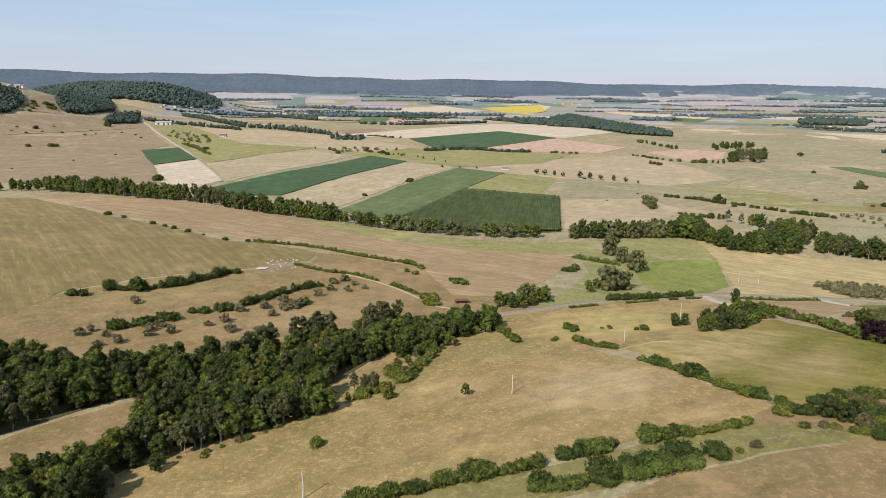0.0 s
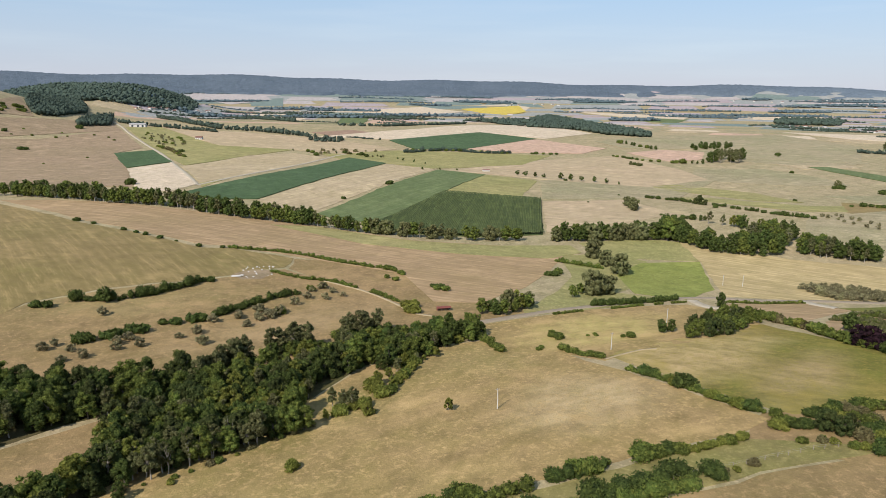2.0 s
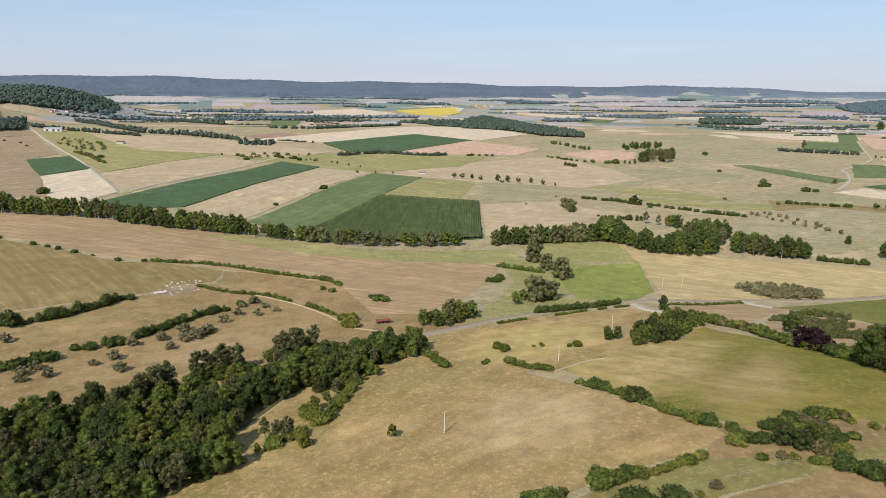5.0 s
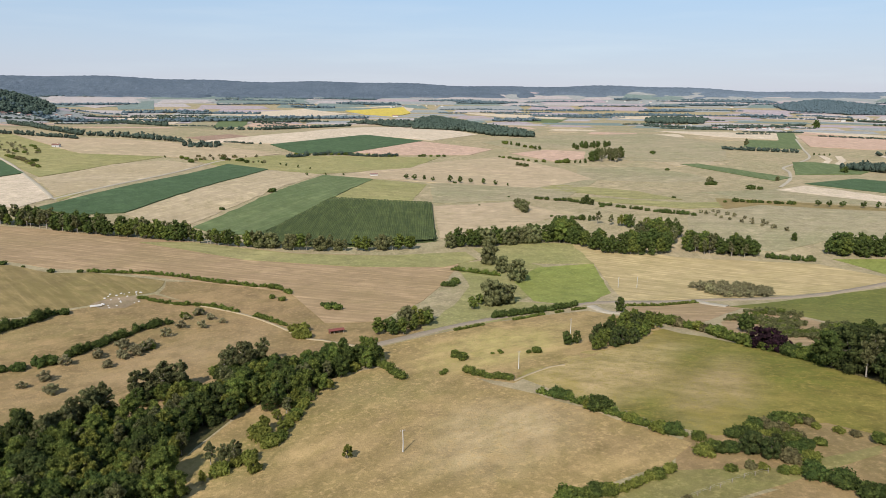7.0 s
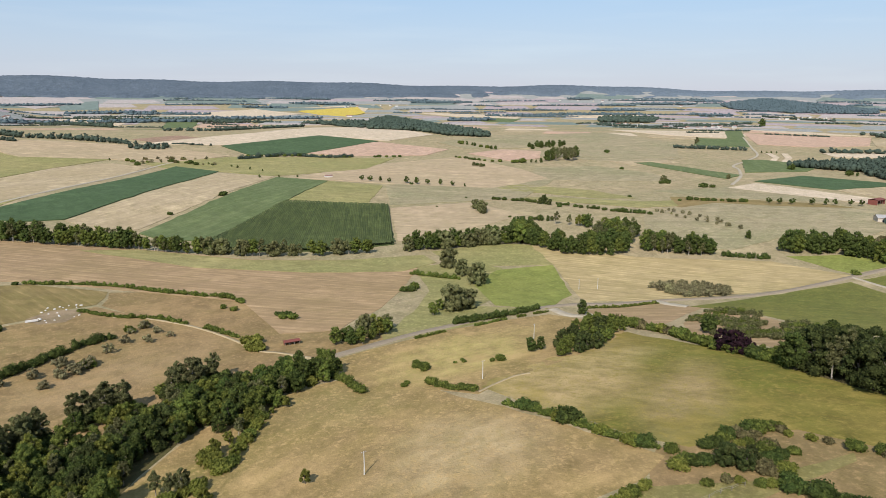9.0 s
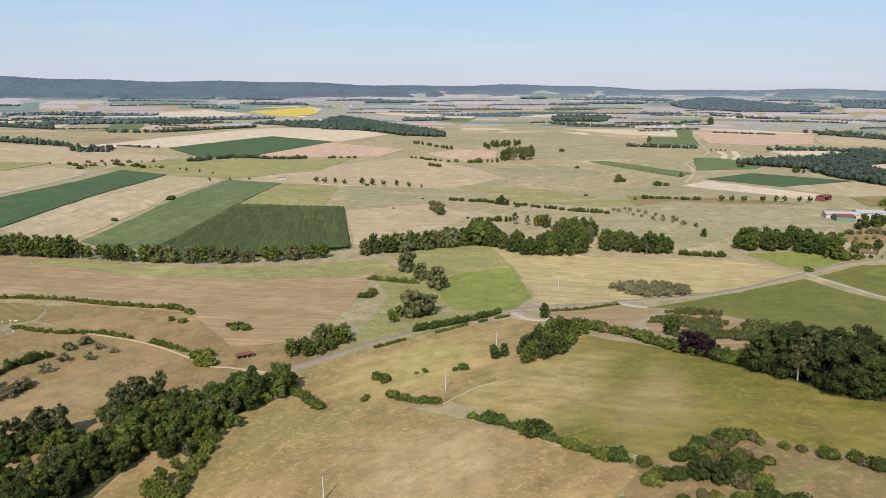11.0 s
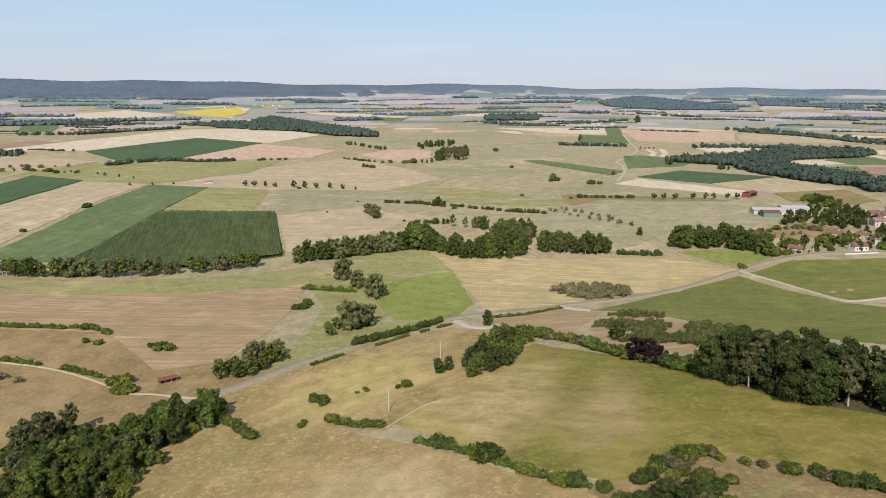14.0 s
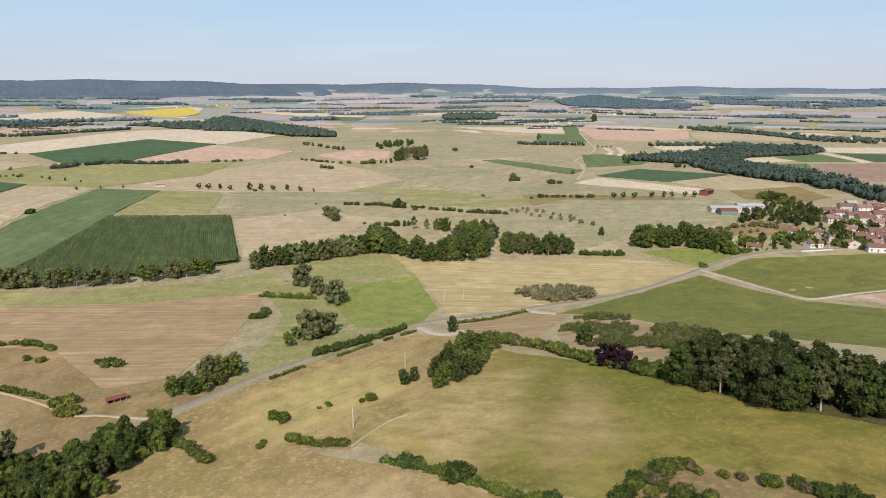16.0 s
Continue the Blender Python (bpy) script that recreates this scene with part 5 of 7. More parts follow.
row([(245, 577), (261, 562), (277, 544), (289, 525)], 8, ['broadleaf', 'ash', 'light', 'dark'], 8, 12, "trees along the stream", 0.35)
row([(224, 608), (236, 597), (249, 584)], 6, ['darkbush', 'bush', 'dark'], 3, 6, "trees along the stream", 0.3)
wood([(267, 481), (279, 467), (306, 450), (313, 458), (313, 471), (289, 488), (276, 492)], 6.5, ['dark', 'broadleaf', 'ash', 'dark'], 10, 14, "trees along the stream")
for x, y, h in ((255, 521, 14), (251, 519, 13),):
    plant("thin", x, y, h, "trees along the stream")
wood([(360.1, 448.5), (374, 437), (391.6, 426.6), (403, 415.9), (403.4, 396.3), (422.6, 407.6), (425.5, 436.2), (405.7, 457.3), (374.6, 464.5)], 7, ['dark', 'broadleaf', 'dark'], 9, 14, "trees along the stream")
wood([(26, 318), (38, 314.5), (46, 321), (42, 333), (33, 337)], 5.5, ['broadleaf', 'dark'], 5, 8, "trees beside the road")
wood([(40, 322), (50, 324), (58, 331), (52, 342), (42, 340)], 6, ['willow', 'broadleaf', 'light'], 6.5, 10, "trees beside the road")
for x, y, h in ((118, 469.5, 13.5), (121.7, 447.3, 11), (124.5, 423.5, 14), (93.2, 367, 13.5), (101.7, 371, 10),):
    plant("willow", x, y, h, "willows in the meadow")
for x, y, h in ((80, 358.1, 7), (86.2, 368.7, 6),):
    plant("broadleaf", x, y, h, "willows in the meadow")
wood([(105, 270.6), (111.2, 268.2), (127.8, 276), (146.5, 295.7), (157.7, 299.2), (156.2, 312.4), (143.8, 320.1), (126.3, 299.9)], 5.5, ['oak', 'broadleaf', 'broadleaf'], 4.5, 8, "thicket beside the meadow")
for x, y, h in ((101.1, 282.2, 6), (105.5, 283.5, 5.5), (152.7, 341.8, 8),):
    plant("dark", x, y, h, "thicket beside the meadow")
wood([(167, 219.5), (167.7, 210), (168.5, 192.8), (179.9, 162.8), (180.6, 158.9), (191.8, 165), (192.2, 169.8), (190.1, 196), (185, 214.1), (177.7, 228.4)], 5.6, ['oak', 'dark', 'oak', 'dark', 'oak', 'ash'], 12, 16, "tall wood beside the meadow")
ORCHARD = [(187.4, 307.8), (224.5, 337.6), (232.5, 316.5), (234.1, 285.5), (236.8, 261.8), (214.1, 253.6), (190.9, 246.5), (185.2, 258.8), (185.5, 276.5), (175.5, 286.4)]
for k in range(18):
    y = 250 + k * 4.8
    reach = [x for x in range(172, 240) if inside(ORCHARD, x, y - 0.25 * (x - 205))]
    if len(reach) > 6:
        tagged(hedge([(x, y - 0.25 * (x - 205)) for x in (reach[0], (reach[0] + reach[-1]) / 2, reach[-1])], 2.3, 2.8, "scrubby green row in an abandoned orchard", (LEAF_GREY, LEAF, LEAF_GREY)[k % 3], 0.44), group="abandoned orchard rows")
row([(159.5, 317.7), (162.9, 309.3), (165.5, 296), (168.3, 282.5), (165.5, 269.9)], 4, ['bush', 'lightbush', 'drybush', 'bush'], 2.5, 4.5, "hedge beside the meadow", 0.25)
for x, y, h in ((183, 281.9, 9), (185.3, 288.4, 7.5),):
    plant("dark", x, y, h, "hedge beside the meadow")
for x, y, h in ((166.2, 269.2, 4.5), (166.6, 261.4, 4.5), (172.5, 238.6, 4.5), (173.2, 232.8, 5), (171.8, 226.4, 5.5),):
    plant("broadleaf", x, y, h, "hedge beside the meadow")
row([(167.2, 281), (166.2, 269.2), (167.4, 256), (169.3, 240.7), (169.9, 221)], 3.6, ['bush', 'bush', 'broadleaf', 'darkbush'], 3, 5, "hedge beside the meadow", 0.25)
for x, y, h in ((168, 253, 8), (169.1, 247.5, 8.5), (170.3, 244, 6.5),):
    plant("purple", x, y, h, "purple trees in the hedge")
wood([(224.6, 395), (244.9, 398.1), (266.5, 377.3), (254.4, 361.8), (229.9, 364.2), (221.2, 381.4)], 4.2, ['orchard'], 3, 4.4, "grey old orchard")
row([(-117.2, 547.9), (-84, 541.1), (-60, 529.6), (-28.4, 523)], 5.5, ['dark', 'ash', 'broadleaf'], 8, 12, "trees along the stream", 0.35)
# ---- hedges and bushes ----
hedge([(-20, 136.6), (-12.6, 138.2), (-4.9, 138.7), (0.9, 141.5), (8.8, 143.9), (13.5, 144.6), (24.4, 147.2)], 2.6, 3.4, "green hedge with gaps on dry grass", LEAF, 0.25, 2)
hedge([(28.9, 149.8), (34.6, 151.3), (42.6, 153.1)], 2.6, 3.4, "green hedge with gaps on dry grass", LEAF_DARK, 0.2, 2)
hedge([(44.1, 155.5), (52.6, 156.7), (58.5, 158.2)], 2.6, 3.2, "green hedge with gaps on dry grass", LEAF, 0.2, 2)
hedge([(60.8, 158.1), (67.5, 158.7), (74.2, 161.3), (80.7, 162.9)], 1.8, 2.4, "low green hedge on dry grass", LEAF_LIGHT, 0.3, 2)
for x, y, h in ((-17.6, 137.3, 3.2), (-11.2, 137.5, 3.6), (0.9, 142.1, 3.4), (8.8, 144.8, 4.2), (10.8, 144.4, 3.6), (36.3, 152.9, 3.6), (39.2, 152.4, 3.8), (52.8, 157.4, 4.2), (55.7, 157.6, 3.4), (62.4, 158.5, 2.6), (75.7, 161.4, 2.4),):
    plant("bush", x, y, h, "bushes in the lower hedge")
for x, y, h in ((60, 159.7, 2.8), (6.8, 144.2, 3.4), (30.4, 150.7, 3), (-5.5, 138.8, 3),):
    plant("darkbush", x, y, h, "bushes in the lower hedge")
hedge([(20.9, 135.9), (27.9, 136.4), (32.8, 137.2)], 2.8, 4.6, "broad green hedge on a grassy bank", LEAF, 0.1, 2)
hedge([(39.1, 138.8), (47.3, 138.6), (54.1, 140.3), (60.9, 143.2)], 2.8, 5.0, "broad green hedge on a grassy bank", LEAF, 0.05, 2)
hedge([(43.1, 142), (50.3, 144.3), (57.2, 147.4), (61.3, 147.6)], 3.0, 4.6, "broad dark green hedge on a grassy bank", LEAF_DARK, 0.1, 2)
for x, y, h in ((36.7, 138.7, 5), (37.7, 140.1, 4.5), (22.4, 137.2, 3.8), (64.7, 146.2, 3.4), (65.3, 144.3, 2.6), (56, 147.9, 3.6),):
    plant("darkbush", x, y, h, "bushes in the lower hedge")
row([(68.1, 146.5), (71.9, 147.5), (75.8, 149.4)], 3.2, ['lightbush', 'drybush', 'bush'], 1.2, 2.0, "low brush on a grassy bank", 0.3)
hedge([(70.8, 227.4), (76.5, 217.3), (81.4, 204.7), (87.2, 188.7), (93.1, 178.3)], 2, 2.6, "green hedge across a dry slope", LEAF, 0.25, 2)
for x, y, h in ((74, 221.5, 3.5), (81.5, 206, 4.5), (76.1, 218.9, 3), (90.9, 182.2, 3.5),):
    plant("darkbush", x, y, h, "bushes in the slope hedge")
for x, y, h in ((79.1, 208.5, 3), (88.5, 184.1, 3.5), (85, 193.6, 3),):
    plant("lightbush", x, y, h, "bushes in the slope hedge")
hedge([(53, 259.9), (59, 251), (66.2, 244.7)], 2.5, 3.5, "short green hedge on dry grass", LEAF, 0, 2)
hedge([(22.1, 281.7), (27.7, 268.8), (30.2, 259.1)], 2.6, 3.5, "short green hedge beside the wood", LEAF, 0, 2)
for x, y, h in ((56, 275.8, 3), (85.7, 274.7, 2.6), (46.6, 262.4, 1.5), (72.3, 278.7, 1.2), (68.8, 279, 1),):
    plant("bush", x, y, h, "single bushes")
for x, y, h in ((7.6, 200.3, 4.5),):
    plant("light", x, y, h)
for x, y, h in ((2.6, 257.8, 6),):
    plant("broadleaf", x, y, h)
for x, y, h in ((-72.1, 155.8, 5),):
    plant("dark", x, y, h)
for x, y, h in ((-33.4, 167.4, 3), (-16.3, 201.5, 2.5),):
    plant("lightbush", x, y, h)
for x, y, h in ((100.6, 165.1, 6), (102.5, 164.3, 5.5), (103.5, 160.6, 5.5), (106.2, 161.7, 5),):
    plant("oak", x, y, h, "thicket on the slope")
row([(91.3, 168.2), (95, 169.6), (96.5, 166.9), (99.3, 167)], 2.6, ['bush', 'lightbush', 'darkbush'], 2, 3.2, "thicket on the slope", 0.35)
row([(106, 166.8), (111.3, 171.8), (115.8, 174.5), (121.2, 176.2), (126, 175.9)], 2.8, ['drybush', 'bush', 'lightbush'], 1.8, 3, "thicket on the slope", 0.4)
row([(124.4, 174), (126, 171), (127.1, 168.5), (128.3, 166.6), (130.2, 164.4)], 3.2, ['bush', 'drybush', 'lightbush'], 1.4, 2.4, "thicket on the slope", 0.3)
row([(109.6, 163.6), (114.4, 166.7), (114, 163.4), (105.2, 159), (109.1, 156.5), (108.2, 152.8)], 3, ['drybush', 'bush', 'darkbush', 'lightbush'], 2, 3.4, "thicket on the slope", 0.4)
row([(97.5, 158.3), (99.6, 154.6), (103.6, 152.4), (107.1, 151)], 3, ['lightbush', 'drybush', 'bush'], 1.6, 2.6, "thicket on the slope", 0.35)
row([(107.2, 148.8), (108.6, 147.2), (109.4, 145.4), (109.5, 142.4), (112.5, 139.9), (114.5, 137.8)], 3, ['darkbush', 'bush', 'darkbush'], 2.6, 4, "thicket on the slope", 0.35)
row([(133, 158.8), (134.9, 156.5), (137.2, 153.9), (138.2, 149.8), (141, 145.2), (142.9, 141.8)], 3.4, ['bush', 'darkbush', 'drybush'], 1.8, 3, "thicket on the slope", 0.3)
for x, y, h in ((118.6, 163.3, 2), (92, 158.6, 1.8), (94.6, 176.2, 2.4), (97.4, 159.3, 1.4),):
    plant("bush", x, y, h, "thicket on the slope")
row([(103.4, 174.4), (107.8, 174.9), (113.2, 177), (118.2, 177.8), (123.5, 177)], 3.2, ['darkbush', 'bush', 'drybush'], 2.2, 3.6, "thicket on the slope", 0.35)
hedge([(-159.7, 312.7), (-142.1, 318.3), (-130, 331), (-121.9, 344.2), (-116.9, 352.9)], 4, 5, "tall dark green hedge on pasture", LEAF_DARK, 0, 2)
for x, y, h in ((-145.9, 314.6, 7.5), (-148.8, 315.3, 6),):
    plant("dark", x, y, h, "trees in the pasture hedge")
for x, y, h in ((-170.3, 301, 3.2), (-166, 302.4, 3.2), (-115.6, 356.6, 2.6), (-111.5, 357.9, 3),):
    plant("darkbush", x, y, h, "pasture bushes")
hedge([(-94.5, 306.1), (-84.6, 321.5), (-72.4, 338.8), (-63.4, 346.6)], 3.2, 4.2, "green hedge above old fruit trees", LEAF_DARK, 0, 2)
for x, y, h in ((-135.8, 268.3, 4), (-133.4, 269.5, 4), (-127.7, 274.1, 3.6), (-125.7, 275.9, 4), (-121.2, 281.7, 4), (-117.9, 282.5, 4.2), (-112.6, 293.7, 2.5), (-107.5, 294.8, 3.2),):
    plant("darkbush", x, y, h, "pasture bushes")
for x, y, h in ((-101.6, 299.1, 4), (-98.3, 300.6, 4),):
    plant("darkbush", x, y, h, "pasture bushes")
for x, y, h in ((-134.3, 258.6, 3.02834), (-126.9, 253.4, 3.57961), (-119.5, 262.5, 3.26592), (-118.9, 273.4, 3.68706), (-111.9, 267.4, 3.7263), (-100.7, 278.4, 2.71795), (-95.5, 285.7, 2.6237), (-89.3, 272.6, 4.10744),):
    plant("orchard", x, y, h, "old fruit trees on pasture")
for x, y, h in ((-83.5, 304.8, 3.06684), (-77, 295.3, 3.0218), (-76.6, 315.3, 4.39216), (-73.5, 304.6, 3.44647), (-69.8, 308.9, 4.10563), (-142.5, 262.2, 3.45744), (-144.3, 257.1, 3.75032), (-133, 248.2, 2.87111),):
    plant("orchard", x, y, h, "old fruit trees on pasture")
for x, y, h in ((-121, 268.5, 3.74275), (-140.5, 298.4, 4.16248),):
    plant("orchard", x, y, h, "old fruit trees on pasture")
for x, y, h in ((-58.3, 339.5, 3.80854), (-58.3, 351.4, 2.71526), (-53.2, 357.3, 3.96481), (-49.3, 339.4, 3.66398), (-47.6, 351.2, 3.14228), (-41, 345.4, 2.65582), (-62.7, 328.5, 4.15795), (-75.9, 318.2, 3.45095),):
    plant("orchard", x, y, h, "old fruit trees on pasture")
for x, y, h in ((-74.1, 305.1, 3.89388), (-70, 307.9, 4.18186), (-65.8, 316.1, 3.88543), (-83.5, 305.7, 4.25798), (-77.1, 296.2, 3.31093), (-94.9, 284.8, 4.04164), (-89.6, 273.2, 3.40032), (-93, 298.7, 4.28406),):
    plant("orchard", x, y, h, "old fruit trees on pasture")
for x, y, h in ((-67.4, 312.1, 4.18196), (-78.8, 317.7, 2.77542),):
    plant("orchard", x, y, h, "old fruit trees on pasture")
for x, y, h in ((-58.7, 353.7, 3), (-53.5, 359.6, 3), (-68.3, 313.8, 3), (-65.7, 315.3, 3),):
    plant("bush", x, y, h, "pasture bushes")
for x, y, h in ((-243.3, 488.3, 3.2), (-227.9, 479.9, 2.2), (-200.2, 462.5, 2.4), (-189.7, 456.8, 2), (-181.7, 451.6, 2.4), (-169.9, 444.7, 2.4), (-157.7, 439.7, 1.2), (-140.6, 430.7, 2.2),):
    plant("darkbush", x, y, h, "bushes in a line")
for x, y, h in ((-126.5, 432.6, 2),):
    plant("darkbush", x, y, h, "bushes in a line")
hedge([(-122.7, 433.9), (-93.4, 434.4), (-74.8, 429.5), (-52.5, 417.6), (-30.1, 409.1)], 2, 2.8, "long low green hedge across dry pasture", LEAF, 0.1, 2)
hedge([(-27.7, 409.7), (-18.5, 404.9), (-11.7, 395.2)], 3, 4, "thick end of a green hedge", LEAF, 0, 2)
for x, y, h in ((-20.9, 386.2, 2.2), (-15.8, 382.1, 2.4), (7.2, 365.4, 2.6), (11.8, 363.8, 3.2),):
    plant("bush", x, y, h, "pasture bushes")
hedge([(-84.6, 384.2), (-70.2, 376), (-58.3, 373.2), (-46.6, 370.1), (-26, 353.8), (-12, 339.8)], 1.8, 2.6, "low green hedge beside an earth track", LEAF, 0.2, 2)
for x, y, h in ((-7.3, 322.2, 4), (-3.9, 320.5, 4.2),):
    plant("lightbush", x, y, h, "pasture bushes")
hedge([(84.9, 338.3), (97.3, 342), (112.7, 348), (137.6, 359.7)], 3, 3.6, "dense green roadside hedge", LEAF_DARK, 0, 2)
hedge([(93.6, 332.6), (113.2, 342.3)], 1.2, 1.6, "low clipped roadside hedge", LEAF, 0, 2)
hedge([(119.6, 344.7), (138.8, 352.6)], 1.2, 1.6, "low clipped roadside hedge", LEAF, 0, 2)
hedge([(62.6, 319.3), (77.9, 326.8)], 1.2, 1.6, "low clipped roadside hedge", LEAF, 0, 2)
hedge([(163.1, 355.1), (181.2, 352.8), (204.2, 356.5)], 1.4, 1.8, "low clipped roadside hedge", LEAF, 0, 2)
hedge([(89.3, 452.8), (102.7, 444.7), (116.5, 436.2)], 2.6, 3.2, "short green hedge in a meadow", LEAF, 0, 2)
for x, y, h in ((76, 412.1, 3), (80, 412.6, 3.4), (7.1, 369.1, 2.6), (10.1, 368.4, 3), (5.1, 371.5, 2),):
    plant("darkbush", x, y, h, "pasture bushes")
for x, y, h in ((83.6, 418, 4), (54.4, 279.3, 3), (56.8, 278, 2.4), (85.8, 276.2, 2.4), (82.5, 275.5, 1.6), (72.4, 281.1, 1.2), (45.1, 260.2, 1.6),):
    plant("bush", x, y, h, "single bushes")
for x, y, h in ((-9, 331, 4), (-4.7, 331.4, 4),):
    plant("lightbush", x, y, h, "single bushes")
hedge([(316, 449.3), (328.9, 440.2), (342.6, 432.2)], 3.5, 4, "dark green field hedge", LEAF_DARK, 0, 2)
# ---- middle distance trees ----
for x, y, h in ((364, 485.5, 7),):
    plant("dark", x, y, h, "lone trees in fields")
for x, y, h in ((120, 883, 7), (129, 875, 7.5), (141, 872, 6.5), (151, 865, 6), (171, 860, 8), (182, 852, 8), (195, 849, 7), (210, 845, 7),):
    plant("roundtree", x, y, h, "row of round trees")
for x, y, h in ((223, 836, 6.5), (236, 828, 4),):
    plant("roundtree", x, y, h, "row of round trees")
for x, y, h in ((490, 615, 6.5), (499, 610, 6.5), (509, 605, 6.5), (528, 600, 6.5), (540, 595, 6.5), (548, 591, 6.5), (563, 588, 6.5), (572, 584, 6.5),):
    plant("roundtree", x, y, h, "row of round trees")
row([(428, 659), (442, 649), (460, 638), (480, 626)], 7, ['darkbush', 'bush'], 2.5, 4.5, "bushes along a field edge", 0.25)
row([(-4, 909), (48, 911), (70, 899)], 22, ['roundtree'], 3, 4.5, "small trees along a lane", 0.25)
row([(-208, 1118), (-168, 1097), (-131, 1090), (-95, 1083), (-39, 1035), (11, 972)], 20, ['roundtree', 'bush'], 3, 5, "small trees along a lane", 0.25)
hedge([(258, 711), (267, 706), (272, 693)], 3, 4, "dark green stretch of a field hedge", LEAF_DARK, 0, 1)
hedge([(287, 674), (295, 663)], 3, 4, "dark green stretch of a field hedge", LEAF_DARK, 0, 1)
hedge([(304, 638), (311, 629)], 3, 4, "dark green stretch of a field hedge", LEAF_DARK, 0, 1)
hedge([(316, 614), (326, 603), (338, 592)], 3, 4, "dark green stretch of a field hedge", LEAF_DARK, 0, 1)
for x, y, h in ((238, 726, 3.6), (242, 724, 3.4), (248, 721, 3.6), (255, 713, 3), (297, 652, 3), (300, 646, 3), (313, 623, 3), (340, 587, 3), (212, 742, 1.6), (166, 689, 1.4), (216, 618, 2),):
    plant("darkbush", x, y, h, "bushes along a field edge")
for x, y, h in ((276, 681, 10), (273, 684, 7), (279, 675, 6),):
    plant("oak", x, y, h, "lone trees in fields")
for x, y, h in ((200, 654, 11), (201, 669, 10), (199, 643, 9),):
    plant("willow", x, y, h, "lone trees in fields")
row([(352, 596), (361, 560), (371.1, 533.3), (378.8, 513)], 9, ['orchard'], 2.5, 4, "young trees in a row", 0.25)
row([(366, 598), (374, 558), (381.2, 523.3)], 9, ['orchard'], 2.5, 4, "young trees in a row", 0.25)
for x, y, h in ((492, 799, 6), (484, 799, 4), (513, 753, 6), (521, 748, 4), (509, 943, 4), (754, 886, 7), (782, 809, 7), (416, 656, 2.5),):
    plant("darkbush", x, y, h, "scattered field bushes")
for x, y, h in ((604, 1168, 6), (386, 704, 2.5), (283, 658, 3),):
    plant("darkbush", x, y, h, "scattered field bushes")
for x, y, h in ((-624, 1281, 8), (-682, 1153, 6), (-616, 1018, 5), (-589, 1033, 6), (-584, 1036, 5), (-38, 762, 5), (-78, 669, 3), (175, 849, 3),):
    plant("darkbush", x, y, h, "scattered field bushes")
for x, y, h in ((-370, 1069, 5), (-295, 702, 7),):
    plant("darkbush", x, y, h, "scattered field bushes")
for x, y, h in ((-693, 1106, 2.5), (-674, 1112, 3), (-663, 1139, 2.5), (-639, 1155, 3), (-604, 1160, 3.5), (-702, 1136, 3), (-597, 1183, 2.5), (-571, 1222, 3),):
    plant("bush", x, y, h, "small bushes on a slope")
for x, y, h in ((-619, 1210, 2.5), (-540, 1208, 3), (-520, 821, 2), (-492, 909, 2), (-468, 977, 2.5), (-672, 1191, 3), (-518, 1178, 3),):
    plant("bush", x, y, h, "small bushes on a slope")
wood([(-535, 1296), (-490, 1304), (-385, 1188), (-402, 1125), (-446, 1152)], 17, ['orchard', 'bush', 'orchard'], 3, 4.5, "hillside orchard trees")
row([(-425, 1123), (-394, 1086), (-345, 1008)], 9, ['drybush', 'bush', 'lightbush'], 3, 5, "scrub beside a lane", 0.25)
row([(-16, 1162), (61, 1161), (144, 1137)], 11, ['darkbush', 'bush'], 3, 5.5, "field hedge bushes", 0.25)
row([(177, 1142), (221, 1142)], 10, ['darkbush', 'bush'], 3, 5, "field hedge bushes", 0.25)
row([(308, 1125), (334, 1085), (363, 1054)], 11, ['darkbush', 'bush'], 3, 5.5, "field hedge bushes", 0.25)
row([(373, 1331), (392, 1281), (417, 1219)], 13, ['dark', 'bush'], 5, 8, "field hedge bushes", 0.25)
row([(379, 1049), (408, 1046), (432, 1042)], 9, ['bush', 'dark'], 4, 8, "field hedge bushes", 0.25)
wood([(439, 1056), (493, 1048), (532, 1133), (475, 1126)], 13, ['ash', 'ash', 'dark'], 14, 19, "tall copse")
wood([(478, 1245), (479, 1229), (562, 1261), (589, 1311), (513, 1295)], 14, ['dark'], 8, 11, "dark copse")
row([(313, 1021), (321, 1009)], 9, ['darkbush'], 4, 5, "field hedge bushes", 0.25)
hedge([(-32, 1129), (-17, 1133), (2, 1150)], 7, 9, "dark broken hedge between far fields", LEAF_HAZED, 0.1)
hedge([(9, 1155), (31, 1165), (60, 1168)], 6, 8, "dark broken hedge between far fields", LEAF_HAZED, 0.1)
hedge([(63, 1160), (91, 1141), (116, 1137), (144, 1146)], 5, 7, "dark broken hedge between far fields", LEAF_HAZED, 0.1)
hedge([(-146, 1331), (-111, 1320), (-80, 1309)], 3, 5, "dark broken hedge between far fields", LEAF_HAZED, 0.1)
row([(-161, 1071), (-142, 1103), (-113, 1092), (-84, 1069), (-59, 1053)], 13, ['orchard', 'drybush', 'orchard', 'darkbush'], 3, 6, "scrub on a tan rise", 0.45)
row([(-163, 1129), (-139, 1138), (-102, 1121), (-77, 1130)], 13, ['orchard', 'drybush'], 3, 5, "scrub on a tan rise", 0.45)
field("field", "curved pale stubble strip", PALE, [(893, 1109), (903, 1106), (865, 1040), (812, 987), (801, 990), (848, 1035)])
field("field", "curved pale stubble strip", PALE, [(921, 1101), (931, 1097), (879, 1025), (823, 973), (814, 976), (868, 1029)])
